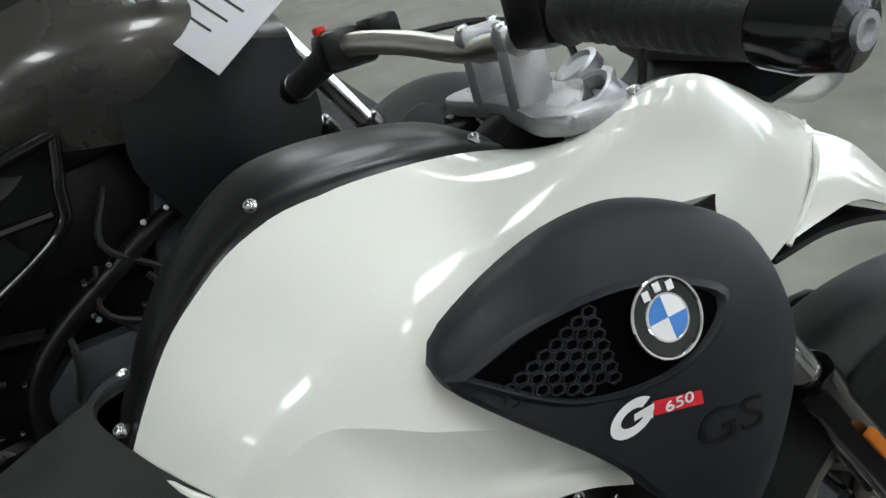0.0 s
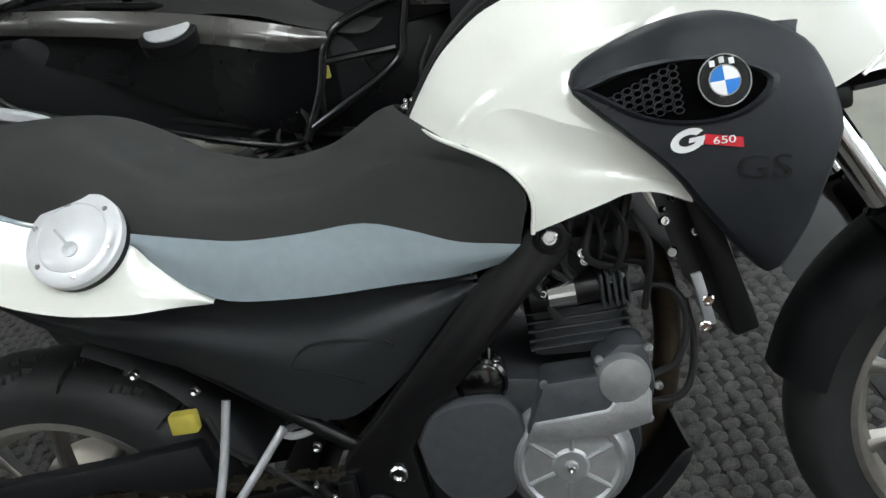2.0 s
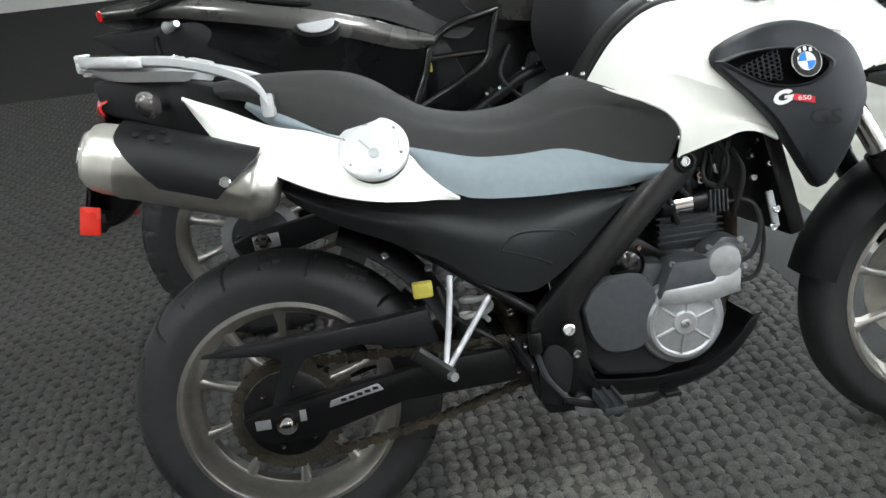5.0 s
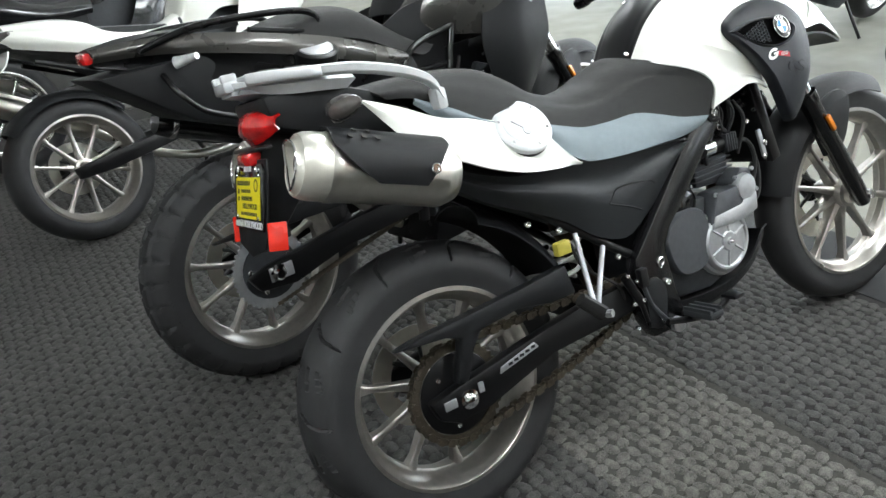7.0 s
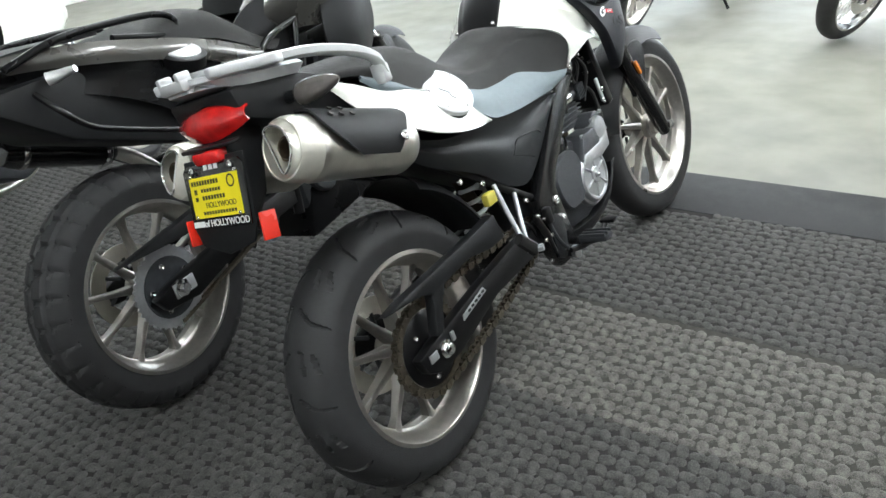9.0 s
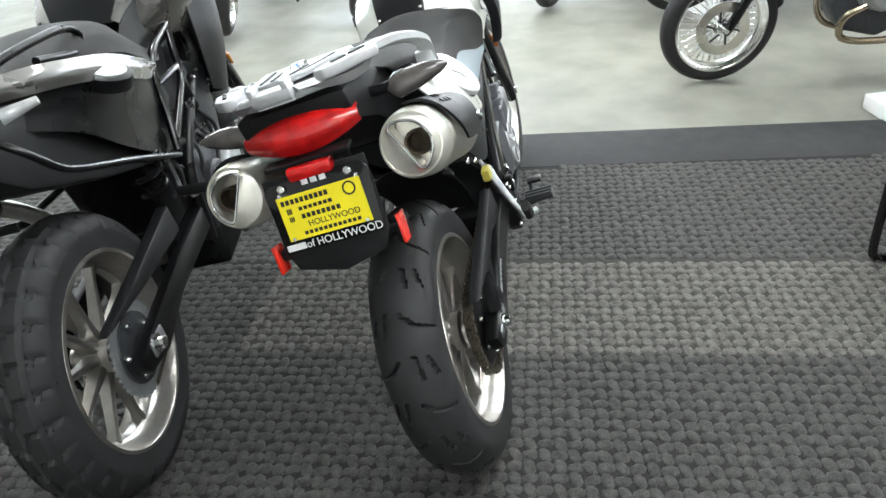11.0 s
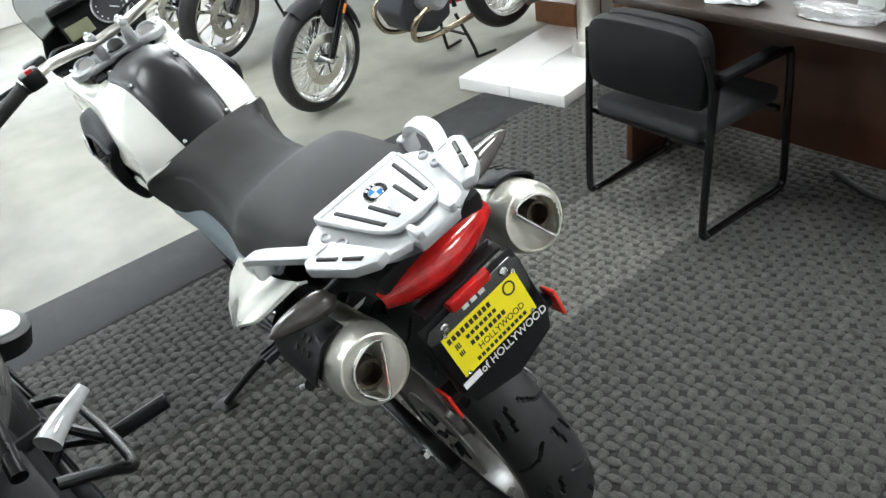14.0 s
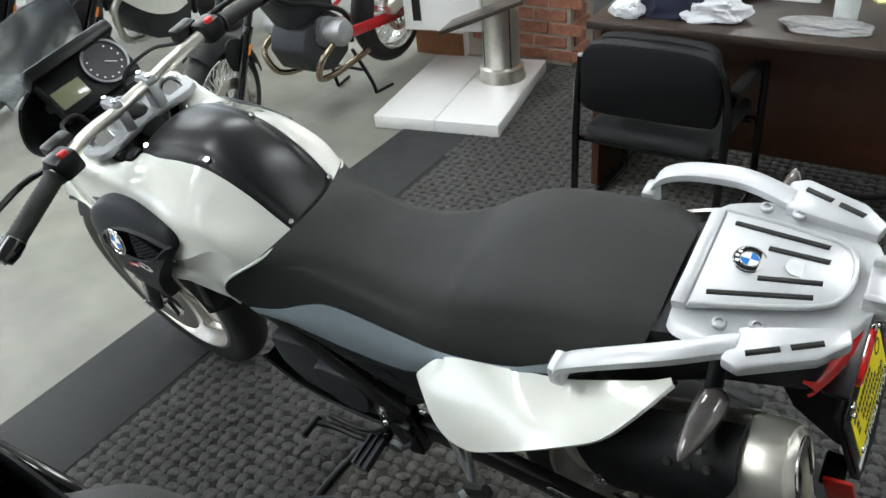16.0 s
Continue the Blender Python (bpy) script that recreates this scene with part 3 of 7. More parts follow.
    em_ = BODY @ Matrix.Translation((1.064, sd * (ylow(1.064, 0.786) + 0.0006), 0.783)) @ Matrix.Rotation(radians(8) * -sd, 4, "Y") @ Matrix(((-sd, 0, 0, 0), (0, 0, sd, 0), (0, 1, 0, 0), (0, 0, 0, 1)))
    text_on("emboss", "GS", 0.040, em_ @ Matrix.Diagonal((1.35, 1, 1, 1)), FRAME, panel)


mirror_parts(tank_side)
cover = []
for f, lift in ((-1, -0.003), (-0.93, 0.007), (-0.76, 0.012), (-0.62, 0.020), (-0.3, 0.028), (0, 0.030), (0.3, 0.028), (0.62, 0.020), (0.76, 0.012), (0.93, 0.007), (1, -0.003)):
    w = [(0.658, 0.067, 0.891, 0.35), (0.675, 0.069, 0.912, 0.5), (0.695, 0.072, 0.939, 0.6), (0.724, 0.074, 0.971, 0.7), (0.752, 0.075, 0.993, 0.8), (0.780, 0.076, 1.010, 0.9), (0.808, 0.076, 1.021, 1), (0.834, 0.078, 1.026, 1), (0.870, 0.080, 1.028, 0.95), (0.909, 0.083, 1.027, 0.85), (0.939, 0.082, 1.024, 0.8), (0.975, 0.075, 1.017, 0.7), (1.010, 0.068, 1.006, 0.4)]
    cover.append([(x, y * f, z + lift * k) for x, y, z, k in w])
part("tank_cover", loft(cover, 36, 36, 0.005), TANKBLACK, gs, "satin black tank top cover", m=BODY)
for sd in (-1, 1):
    for p in ((0.664, 0.060, 0.911), (0.806, 0.064, 1.032), (0.990, 0.060, 1.020)):
        bolt(gs, BODY @ Vector((p[0], p[1] * sd, p[2])), (-0.3, sd * 0.35, 0.9), 0.0058)
key = join(box((1.03, 0.080, 1.000), (0.05, 0.035, 0.03), 0.008), box((1.045, 0.095, 1.012), (0.03, 0.02, 0.02), 0.006))
part("tank_latch", key, PLASTIC, gs, m=BODY)

# beak and front fairing
for sd in (-1, 1):
    t = [(1.287, 0.098, 0.934), (1.335, 0.102, 0.904), (1.368, 0.104, 0.868), (1.398, 0.106, 0.830), (1.422, 0.104, 0.806)]
    mdl = [(1.262, 0.132, 0.902), (1.305, 0.126, 0.890), (1.345, 0.122, 0.860), (1.385, 0.116, 0.826), (1.420, 0.106, 0.803)]
    b = [(1.208, 0.144, 0.858), (1.255, 0.140, 0.862), (1.305, 0.132, 0.860), (1.350, 0.124, 0.838), (1.418, 0.106, 0.800)]
    part("beak_side", loft([t, mdl, b], 26, 12, 0.005, sd), WHITE, gs, "glossy white beak panel", m=BODY)
    sm = bmesh.new()
    tube(sm, [(1.290, sd * 0.098, 0.938), (1.272, sd * 0.126, 0.912), (1.240, sd * 0.140, 0.884), (1.205, sd * 0.148, 0.858)], 0.0026, 6, 14)
    part("beak_seam", sm, WHITE, gs, m=BODY)
top = [[(1.275, y, 0.940 - abs(y) * 0.05), (1.335, y, 0.912 - abs(y) * 0.08), (1.368, y, 0.876 - abs(y) * 0.08), (1.400, y, 0.838 - abs(y) * 0.08), (1.432 - abs(y) * 0.1, y, 0.808)] for y in (-0.103, -0.06, 0.0, 0.06, 0.103)]
part("beak_top", loft(top, 20, 12, 0.005), WHITE, gs, "glossy white beak", m=BODY)
under_b = [[(1.20, y, 0.845), (1.27, y * 0.95, 0.845), (1.34, y * 0.9, 0.830), (1.41, y * 0.8, 0.800)] for y in (-0.135, -0.06, 0.0, 0.06, 0.135)]
part("beak_underside", loft(under_b, 14, 12, 0.006), PLASTIC, gs, m=BODY)
deck = [[(1.14, y, 0.985), (1.20, y, 0.975), (1.28, y * 0.95, 0.930)] for y in (-0.09, 0.0, 0.09)]
part("beak_deck", loft(deck, 10, 10, 0.005), PLASTIC, gs, m=BODY)
fair = []
for y in (-0.15, -0.12, -0.06, 0, 0.06, 0.12, 0.15):
    k = 1 - (y / 0.15) ** 2
    fair.append([(1.24 + 0.02 * k, y * 0.8, 0.965), (1.30 + 0.06 * k, y * 0.95, 0.99), (1.31 + 0.06 * k, y * 0.88, 1.035), (1.29 + 0.05 * k, y * 0.74, 1.085)])
part("headlight_shell", loft(fair, 14, 16, 0.006), PLASTIC, gs)
lamp = bmesh.new()
lathe(lamp, [(0.0, -0.05), (0.06, -0.04), (0.072, 0.0), (0.066, 0.012), (0.0, 0.022)], (1.40, 0, 0.985), (0.97, 0, -0.12), 28)
part("headlight", lamp, CLEARLENS, gs)
ws = [[(1.33 + 0.05 * (1 - (y / 0.13) ** 2), y * 0.85, 1.07), (1.30 + 0.045 * (1 - (y / 0.13) ** 2), y * 0.92, 1.17), (1.265 + 0.03 * (1 - (y / 0.13) ** 2), y * 0.7, 1.235)] for y in (-0.13, -0.09, 0, 0.09, 0.13)]
part("windscreen", loft(ws, 12, 14, 0.004), SCREEN, gs, "small clear windscreen")

# dash
dash = new("instrument_cluster")
dash.parent = gs
DM = ST @ Matrix.Translation((1.262, -0.02, 1.060)) @ Matrix.Rotation(radians(-52), 4, "Y")
part("housing", join(box((0, 0, 0), (0.115, 0.20, 0.05), 0.014), box((0.055, 0, 0.012), (0.03, 0.215, 0.075), 0.010)), FRAME, dash, m=DM)
dial = bmesh.new()
lathe(dial, [(0.046, 0.02), (0.048, 0.034), (0.044, 0.035), (0.042, 0.029), (0.0, 0.029)], (0.0, -0.042, 0), (0, 0, 1), 36)
part("dial", dial, DIAL, dash, "round dark tachometer", m=DM)
ringb = bmesh.new()
lathe(ringb, [(0.046, 0.032), (0.049, 0.034), (0.049, 0.037), (0.046, 0.038), (0.044, 0.035), (0.046, 0.032)], (0.0, -0.042, 0), (0, 0, 1), 36, cap=False)
part("dial_ring", ringb, ALU, dash, m=DM)
for k in range(11):
    a = radians(230 - k * 26)
    part("tick", box((0.035 * math.sin(a) * -1, -0.042 + 0.035 * math.cos(a), 0.0298), (0.0035, 0.0035, 0.0008), 0), PRINT, dash, m=DM)
nd = bmesh.new()
tube(nd, [(0, -0.042, 0.032), (-0.014, -0.062, 0.032)], 0.0014, 6, 2)
part("needle", nd, PRINT, dash, m=DM)
part("display", box((-0.012, 0.058, 0.026), (0.042, 0.072, 0.004), 0.003), LCD, dash, "olive-grey liquid crystal display", m=DM)

# handlebar group
bars = bmesh.new()
tube(bars, [(1.018, -0.360, 1.076), (1.004, -0.25, 1.096), (1.006, -0.19, 1.102), (1.034, -0.11, 1.088), (1.056, -0.05, 1.074), (1.057, 0, 1.073), (1.053, 0.05, 1.074), (1.024, 0.12, 1.094), (0.992, 0.18, 1.106), (0.976, 0.25, 1.100), (0.952, 0.40, 1.068)], 0.0125, 14, 60)
SB = Matrix.Identity(4)
hb = part("handlebar", bars, STEEL, gs, "bare steel tubular handlebar", m=SB)
for sd in (-1, 1):
    gp = bmesh.new()
    prof = [(0.0, 0.0), (0.021, 0.0)]
    for k in range(12):
        prof += [(0.0175, 0.006 + k * 0.0095), (0.0165, 0.009 + k * 0.0095), (0.0165, 0.012 + k * 0.0095)]
    prof += [(0.0175, 0.125), (0.018, 0.128), (0.0, 0.128)]
    a = Vector((0.016 if sd < 0 else -0.020, sd * 0.13, -0.024 if sd < 0 else -0.028)).normalized()
    end = Vector((1.003 if sd < 0 else 0.978, -0.228 if sd < 0 else 0.240, 1.098 if sd < 0 else 1.101))
    lathe(gp, prof, end, a, 18)
    part("grip", gp, GRIP, hb, m=SB)
    be = bmesh.new()
    lathe(be, [(0.0, 0.128), (0.0195, 0.130), (0.0205, 0.150), (0.017, 0.168), (0.008, 0.170), (0.007, 0.166), (0.0, 0.166)], end, a, 18)
    part("bar_end", be, GLOSS, hb, m=SB)
    bw = bmesh.new()
    lathe(bw, [(0.008, 0.1685), (0.008, 0.173), (0.005, 0.173), (0.004, 0.170), (0.0, 0.170)], end, a, 14)
    part("bar_end_screw", bw, ALU, hb, m=SB)
    sw = join(box(end + Vector((0.004, -sd * 0.028, 0.004)), (0.05, 0.050, 0.045), 0.010), box(end + Vector((0.028, -sd * 0.022, -0.004)), (0.035, 0.034, 0.03), 0.008))
    part("switchgear", sw, FRAME, hb, m=SB)
    part("switch_button", box(end + Vector((-0.012, -sd * 0.03, 0.028)), (0.012, 0.018, 0.010), 0.003), REDBTN, hb, "red switch", m=SB)
    lv = bmesh.new()
    tube(lv, [end + Vector((0.04, -sd * 0.03, -0.005)), end + Vector((0.065, sd * 0.03, -0.008)), end + Vector((0.055, sd * 0.10, -0.008)), end + Vector((0.06, sd * 0.16, -0.01))], 0.006, 8, 20)
    part("lever", lv, FRAME, hb, m=SB)
    cy = join(box(end + Vector((0.045, -sd * 0.055, 0.012)), (0.035, 0.055, 0.032), 0.007))
    part("lever_clamp", cy, FRAME, hb, m=SB)
    cab = bmesh.new()
    tube(cab, [end + Vector((0.05, -sd * 0.08, 0.0)), (1.12, sd * 0.12, 1.09), (1.17, sd * 0.06, 1.05), (1.15, sd * 0.05, 0.95)], 0.004, 6, 24)
    part("cable", cab, GRIP, hb, m=SB)
yoke = prism([(1.05, -0.13), (1.105, -0.128), (1.14, -0.05), (1.165, 0.0), (1.14, 0.05), (1.105, 0.128), (1.05, 0.13), (1.035, 0.10), (1.045, 0.03), (1.045, -0.03), (1.035, -0.10)], 1.008, 1.026, 0.005, 44, "xy")
part("top_yoke", yoke, ALU, gs, "bare cast aluminium top yoke", m=ST)
for sd in (-1, 1):
    rg = bmesh.new()
    lathe(rg, [(0.030, -0.014), (0.0305, 0.0), (0.0300, 0.006), (0.0275, 0.0075), (0.0245, 0.005), (0.0235, -0.012), (0.0, -0.012)], (1.083, sd * 0.092, 1.022), STEER_DIR, 32)
    fkc = part("fork_clamp", rg, ALU, gs, m=ST)
    ftop = bmesh.new()
    lathe(ftop, [(0.0232, -0.011), (0.0232, -0.006), (0.010, -0.005), (0.009, -0.008), (0.0, -0.008)], (1.083, sd * 0.092, 1.022), STEER_DIR, 28)
    part("fork_cap", ftop, DARKCASE, fkc, "dark fork cap", m=ST)
    bolt(fkc, ST @ Vector((1.108, sd * 0.122, 1.022)), (0.2, sd, 0.3), 0.0065, CHROME, "pinch_bolt", 0.008)
    st_ = join(box((1.062, sd * 0.042, 1.045), (0.036, 0.026, 0.060), 0.006), box((1.064, sd * 0.044, 1.082), (0.046, 0.026, 0.020), 0.007))
    ris = part("bar_riser", st_, ALU, gs, m=ST)
    for dx in (-0.016, 0.016):
        bolt(ris, ST @ Vector((1.064 + dx, sd * 0.044, 1.091)), (0, 0, 1), 0.006, CHROME, "riser_bolt")
nut = bmesh.new()
lathe(nut, [(0.024, 0.0), (0.024, 0.012), (0.019, 0.014), (0.016, 0.010), (0.0, 0.010)], (1.135, 0, 1.024), STEER_DIR, 24)
part("stem_nut", nut, ALU, gs, m=ST)
ign = bmesh.new()
lathe(ign, [(0.020, 0.0), (0.021, 0.014), (0.015, 0.016), (0.0, 0.014)], (1.085, 0, 1.024), STEER_DIR, 20)
part("ignition_lock", ign, FRAME, gs, m=ST)
part("lower_yoke", box((1.17, 0, 0.83), (0.09, 0.25, 0.03), 0.008), FRAME, gs, m=ST)

# seat
s0 = [(-0.03, 0, 0.985), (0.05, 0, 0.988), (0.15, 0, 0.983), (0.22, 0, 0.970), (0.27, 0, 0.946), (0.31, 0, 0.916), (0.36, 0, 0.885), (0.44, 0, 0.866), (0.53, 0, 0.870), (0.58, 0, 0.888), (0.62, 0, 0.908), (0.645, 0, 0.912)]
s1 = [(-0.03, 0.075, 0.980), (0.05, 0.095, 0.982), (0.15, 0.105, 0.974), (0.22, 0.108, 0.958), (0.28, 0.103, 0.926), (0.34, 0.091, 0.889), (0.44, 0.076, 0.860), (0.53, 0.070, 0.862), (0.60, 0.066, 0.885), (0.668, 0.070, 0.898)]
s2 = [(-0.025, 0.110, 0.968), (0.05, 0.132, 0.962), (0.15, 0.142, 0.943), (0.25, 0.142, 0.906), (0.34, 0.129, 0.864), (0.44, 0.110, 0.836), (0.53, 0.102, 0.834), (0.63, 0.108, 0.855), (0.722, 0.148, 0.863)]
s3 = [(-0.015, 0.125, 0.955), (0.036, 0.148, 0.946), (0.107, 0.160, 0.908), (0.178, 0.163, 0.868), (0.295, 0.160, 0.832), (0.374, 0.147, 0.812), (0.433, 0.136, 0.802), (0.512, 0.126, 0.800), (0.60, 0.126, 0.806), (0.70, 0.134, 0.814), (0.790, 0.148, 0.800)]
s4 = [(-0.01, 0.124, 0.950), (0.036, 0.148, 0.940), (0.107, 0.160, 0.903), (0.178, 0.163, 0.863), (0.295, 0.161, 0.828), (0.374, 0.149, 0.803), (0.433, 0.139, 0.787), (0.512, 0.131, 0.781), (0.59, 0.131, 0.781), (0.65, 0.142, 0.764), (0.71, 0.157, 0.742), (0.785, 0.168, 0.728)]


def flip(r):
    return [(x, -y, z) for x, y, z in r]


s23 = [tuple((p * 0.5 + q * 0.5) + Vector((0, 0.004, 0.0))) for p, q in zip(spline(s2, 12), spline(s3[:-2] + [(0.70, 0.140, 0.822), (0.785, 0.178, 0.805)], 12))][:-1] + [(0.796, 0.184, 0.802)]
seat_rails = [flip(s4), flip(s23), flip(s2), flip(s1), s0, s1, s2, s23, s4]
SEATSHIFT = Matrix.Translation((0, 0, -0.004))
part("seat", loft(seat_rails, 48, 56, 0.006), SEAT, gs, "charcoal textured vinyl saddle", m=SEATSHIFT)


def seat_flank(sd):
    up = [(x, y + 0.002, z) for x, y, z in s4[1:]]
    lo = [(0.03, 0.150, 0.930), (0.073, 0.158, 0.893), (0.142, 0.164, 0.870), (0.20, 0.167, 0.848), (0.287, 0.168, 0.822), (0.328, 0.168, 0.772), (0.375, 0.168, 0.733), (0.424, 0.167, 0.714), (0.525, 0.164, 0.703), (0.625, 0.160, 0.700), (0.70, 0.156, 0.697), (0.756, 0.154, 0.703)]
    md = [(0.5 * (a.x + b.x), 0.5 * (a.y + b.y) + 0.006, 0.5 * (a.z + b.z)) for a, b in zip(spline(up, 14), spline(lo, 14))]
    part("seat_flank", loft([up, md, lo], 44, 10, 0.005, sd), SEATGREY, gs, "light grey vinyl seat flank", m=SEATSHIFT)
    t = [(-0.072, 0.150, 0.962), (-0.045, 0.158, 0.950), (0.0, 0.163, 0.930), (0.073, 0.166, 0.893), (0.142, 0.168, 0.875), (0.181, 0.168, 0.862), (0.297, 0.166, 0.826), (0.324, 0.165, 0.789), (0.351, 0.163, 0.758), (0.388, 0.160, 0.722)]
    if sd > 0:
        t = t[:6] + [(0.270, 0.167, 0.836), (0.312, 0.171, 0.812), (0.348, 0.187, 0.776)]
        b = [(-0.080, 0.168, 0.978), (-0.046, 0.214, 0.948), (-0.013, 0.245, 0.921), (0.029, 0.262, 0.901), (0.089, 0.272, 0.858), (0.140, 0.274, 0.816), (0.204, 0.270, 0.760), (0.255, 0.260, 0.745), (0.290, 0.243, 0.756), (0.326, 0.212, 0.772), (0.350, 0.190, 0.769)]
    else:
        b = [(-0.072, 0.152, 0.956), (-0.034, 0.176, 0.894), (-0.002, 0.190, 0.852), (0.070, 0.203, 0.809), (0.140, 0.210, 0.772), (0.215, 0.212, 0.746), (0.29, 0.204, 0.732), (0.345, 0.183, 0.725), (0.385, 0.162, 0.716)]
    m1 = [(0.5 * (p.x + q.x), 0.5 * (p.y + q.y) + (0.020 * math.sin(math.pi * u_ / 15) if sd > 0 else 0.007), 0.5 * (p.z + q.z)) for u_, (p, q) in enumerate(zip(spline(t, 16), spline(b, 16)))]
    part("tail_panel", loft([t, m1, b], 40, 12, 0.005, sd), WHITE, gs, "glossy white tail side panel", m=SEATSHIFT)
    t = [(0.03, 0.150, 0.815), (0.10, 0.160, 0.775), (0.18, 0.165, 0.742), (0.26, 0.163, 0.726), (0.36, 0.160, 0.718), (0.47, 0.155, 0.702), (0.60, 0.150, 0.692), (0.724, 0.146, 0.682)]
    b = [(0.03, 0.140, 0.800), (0.09, 0.135, 0.740), (0.16, 0.130, 0.690), (0.25, 0.128, 0.645), (0.34, 0.126, 0.595), (0.42, 0.126, 0.535), (0.50, 0.126, 0.506), (0.56, 0.128, 0.530), (0.64, 0.134, 0.592), (0.724, 0.142, 0.672)]
    u = [(p.x * 0.75 + q.x * 0.25, p.y * 0.75 + q.y * 0.25 - 0.008, p.z * 0.75 + q.z * 0.25) for p, q in zip(spline(t, 14), spline(b, 14))]
    v = [(p.x * 0.5 + q.x * 0.5, p.y * 0.5 + q.y * 0.5 + 0.008, p.z * 0.5 + q.z * 0.5) for p, q in zip(spline(t, 14), spline(b, 14))]
    cov = part("side_cover", loft([t, u, v, b], 40, 16, 0.005, sd), SIDEGREY, gs, "grained dark grey plastic side cover")
    em = bmesh.new()
    y = 0.147
    tube(em, [(0.455, sd * y, 0.602), (0.49, sd * y, 0.630), (0.58, sd * y, 0.622), (0.60, sd * y, 0.610)], 0.0022, 6, 12)
    tube(em, [(0.455, sd * y, 0.602), (0.515, sd * (y - 0.004), 0.578), (0.55, sd * (y - 0.006), 0.560)], 0.0022, 6, 12)
    part("cover_emboss", em, PLASTIC, cov)
    # main frame beam, pivot plate and seat rail
    beam = [(0.765, 0.716), (0.798, 0.742), (0.832, 0.744), (0.853, 0.718), (0.838, 0.690), (0.782, 0.645), (0.677, 0.542), (0.624, 0.497), (0.596, 0.455), (0.606, 0.355), (0.628, 0.262), (0.600, 0.250), (0.515, 0.252), (0.490, 0.300), (0.482, 0.361), (0.497, 0.455), (0.564, 0.520), (0.724, 0.684)]
    fr = part("frame_beam", prism(beam, sd * 0.112, sd * 0.150, 0.008), BEAM, gs, "black pressed-steel frame beam")
    for p in ((0.822, 0.722, 0.011), (0.569, 0.425, 0.013), (0.580, 0.372, 0.009), (0.546, 0.290, 0.010)):
        bolt(fr, (p[0], sd * 0.149, p[1]), (0, sd, 0), p[2], CHROME, "frame_bolt", 0.008)
    ringb = bmesh.new()
    lathe(ringb, [(0.022, 0), (0.022, 0.006), (0.016, 0.008), (0.014, 0.004), (0.0, 0.004)], (0.822, sd * 0.147, 0.722), (0, sd, 0), 24)
    part("frame_boss", ringb, FRAME, fr)
    sub = bmesh.new()
    tube(sub, [(0.06, sd * 0.100, 0.80), (0.10, sd * 0.100, 0.765), (0.20, sd * 0.104, 0.690), (0.32, sd * 0.108, 0.605), (0.47, sd * 0.115, 0.490), (0.52, sd * 0.120, 0.455)], 0.011, 10, 30)
    part("seat_rail", sub, FRAME, gs)
    for p in ((0.235, 0.622), (0.312, 0.585), (0.46, 0.474)):
        bolt(gs, (p[0], sd * 0.132, p[1]), (0, sd, 0), 0.008, CHROME, "rail_bolt", 0.007)
    # passenger peg bracket
    br = bmesh.new()
    tube(br, [(0.352, sd * 0.135, 0.565), (0.336, sd * 0.165, 0.480), (0.314, sd * 0.205, 0.396)], 0.0062, 10, 12)
    tube(br, [(0.422, sd * 0.135, 0.512), (0.368, sd * 0.168, 0.452), (0.314, sd * 0.205, 0.396)], 0.0062, 10, 12)
    pg = part("peg_bracket", br, ALU, gs, "silver passenger footpeg bracket")
    foot = bmesh.new()
    tube(foot, [(0.322, sd * 0.216, 0.398), (0.312, sd * 0.218, 0.408), (0.272, sd * 0.222, 0.446), (0.264, sd * 0.222, 0.454)], 0.017, 8, 8, 0.015, 0.75)
    part("footpeg", foot, GRIP, pg)
    tip = bmesh.new()
    tube(tip, [(0.318, sd * 0.214, 0.400), (0.329, sd * 0.238, 0.401)], 0.009, 8, 2)
    part("peg_tip", tip, ALU, pg)
    rp = bmesh.new()
    tube(rp, [(0.62, sd * 0.15, 0.275), (0.625, sd * 0.245, 0.285)], 0.014, 10, 2, 0.012)
    part("rider_peg", rp, FRAME, gs)


mirror_parts(seat_flank)
for sd in (-1, 1):
    pk = join(box((0.622, sd * 0.205, 0.286), (0.045, 0.085, 0.016), 0.004), *[box((0.604 + 0.018 * k, sd * 0.205, 0.297), (0.006, 0.080, 0.010), 0.001) for k in range(3)])
    part("rider_peg_tread", pk, DARKCASE, gs, "serrated dark steel footpeg")
    pd = bmesh.new()
    tube(pd, [(0.60, sd * 0.155, 0.262), (0.68, sd * 0.170, 0.250), (0.76, sd * 0.178, 0.262), (0.805, sd * 0.190, 0.272)], 0.008, 8, 14)
    tube(pd, [(0.805, sd * 0.175, 0.274), (0.808, sd * 0.235, 0.278)], 0.009, 8, 2)
    if sd > 0:
        part("foot_lever", pd, FRAME, gs)
    else:
        pd.free()
    pv = bmesh.new()
    lathe(pv, [(0.0, 0.0), (0.019, 0.0), (0.019, 0.012), (0.012, 0.016), (0.0, 0.016)], (0.585, sd * 0.150, 0.262), (0, sd, 0), 18)
    part("lever_pivot", pv, ALU, gs)
    rod = bmesh.new()
    tube(rod, [(0.56, sd * 0.158, 0.275), (0.515, sd * 0.158, 0.335), (0.50, sd * 0.156, 0.39)], 0.006, 8, 6)
    part("push_rod", rod, DARKCASE, gs)
    part("cylinder_reservoir", box((0.498, sd * 0.160, 0.412), (0.024, 0.020, 0.046), 0.005), FRAME, gs)
    hg = prism([(0.50, 0.285), (0.545, 0.275), (0.57, 0.36), (0.535, 0.40), (0.505, 0.37)], sd * 0.150, sd * 0.156, 0.002, 24)
    part("heel_guard", hg, PLASTIC, gs)
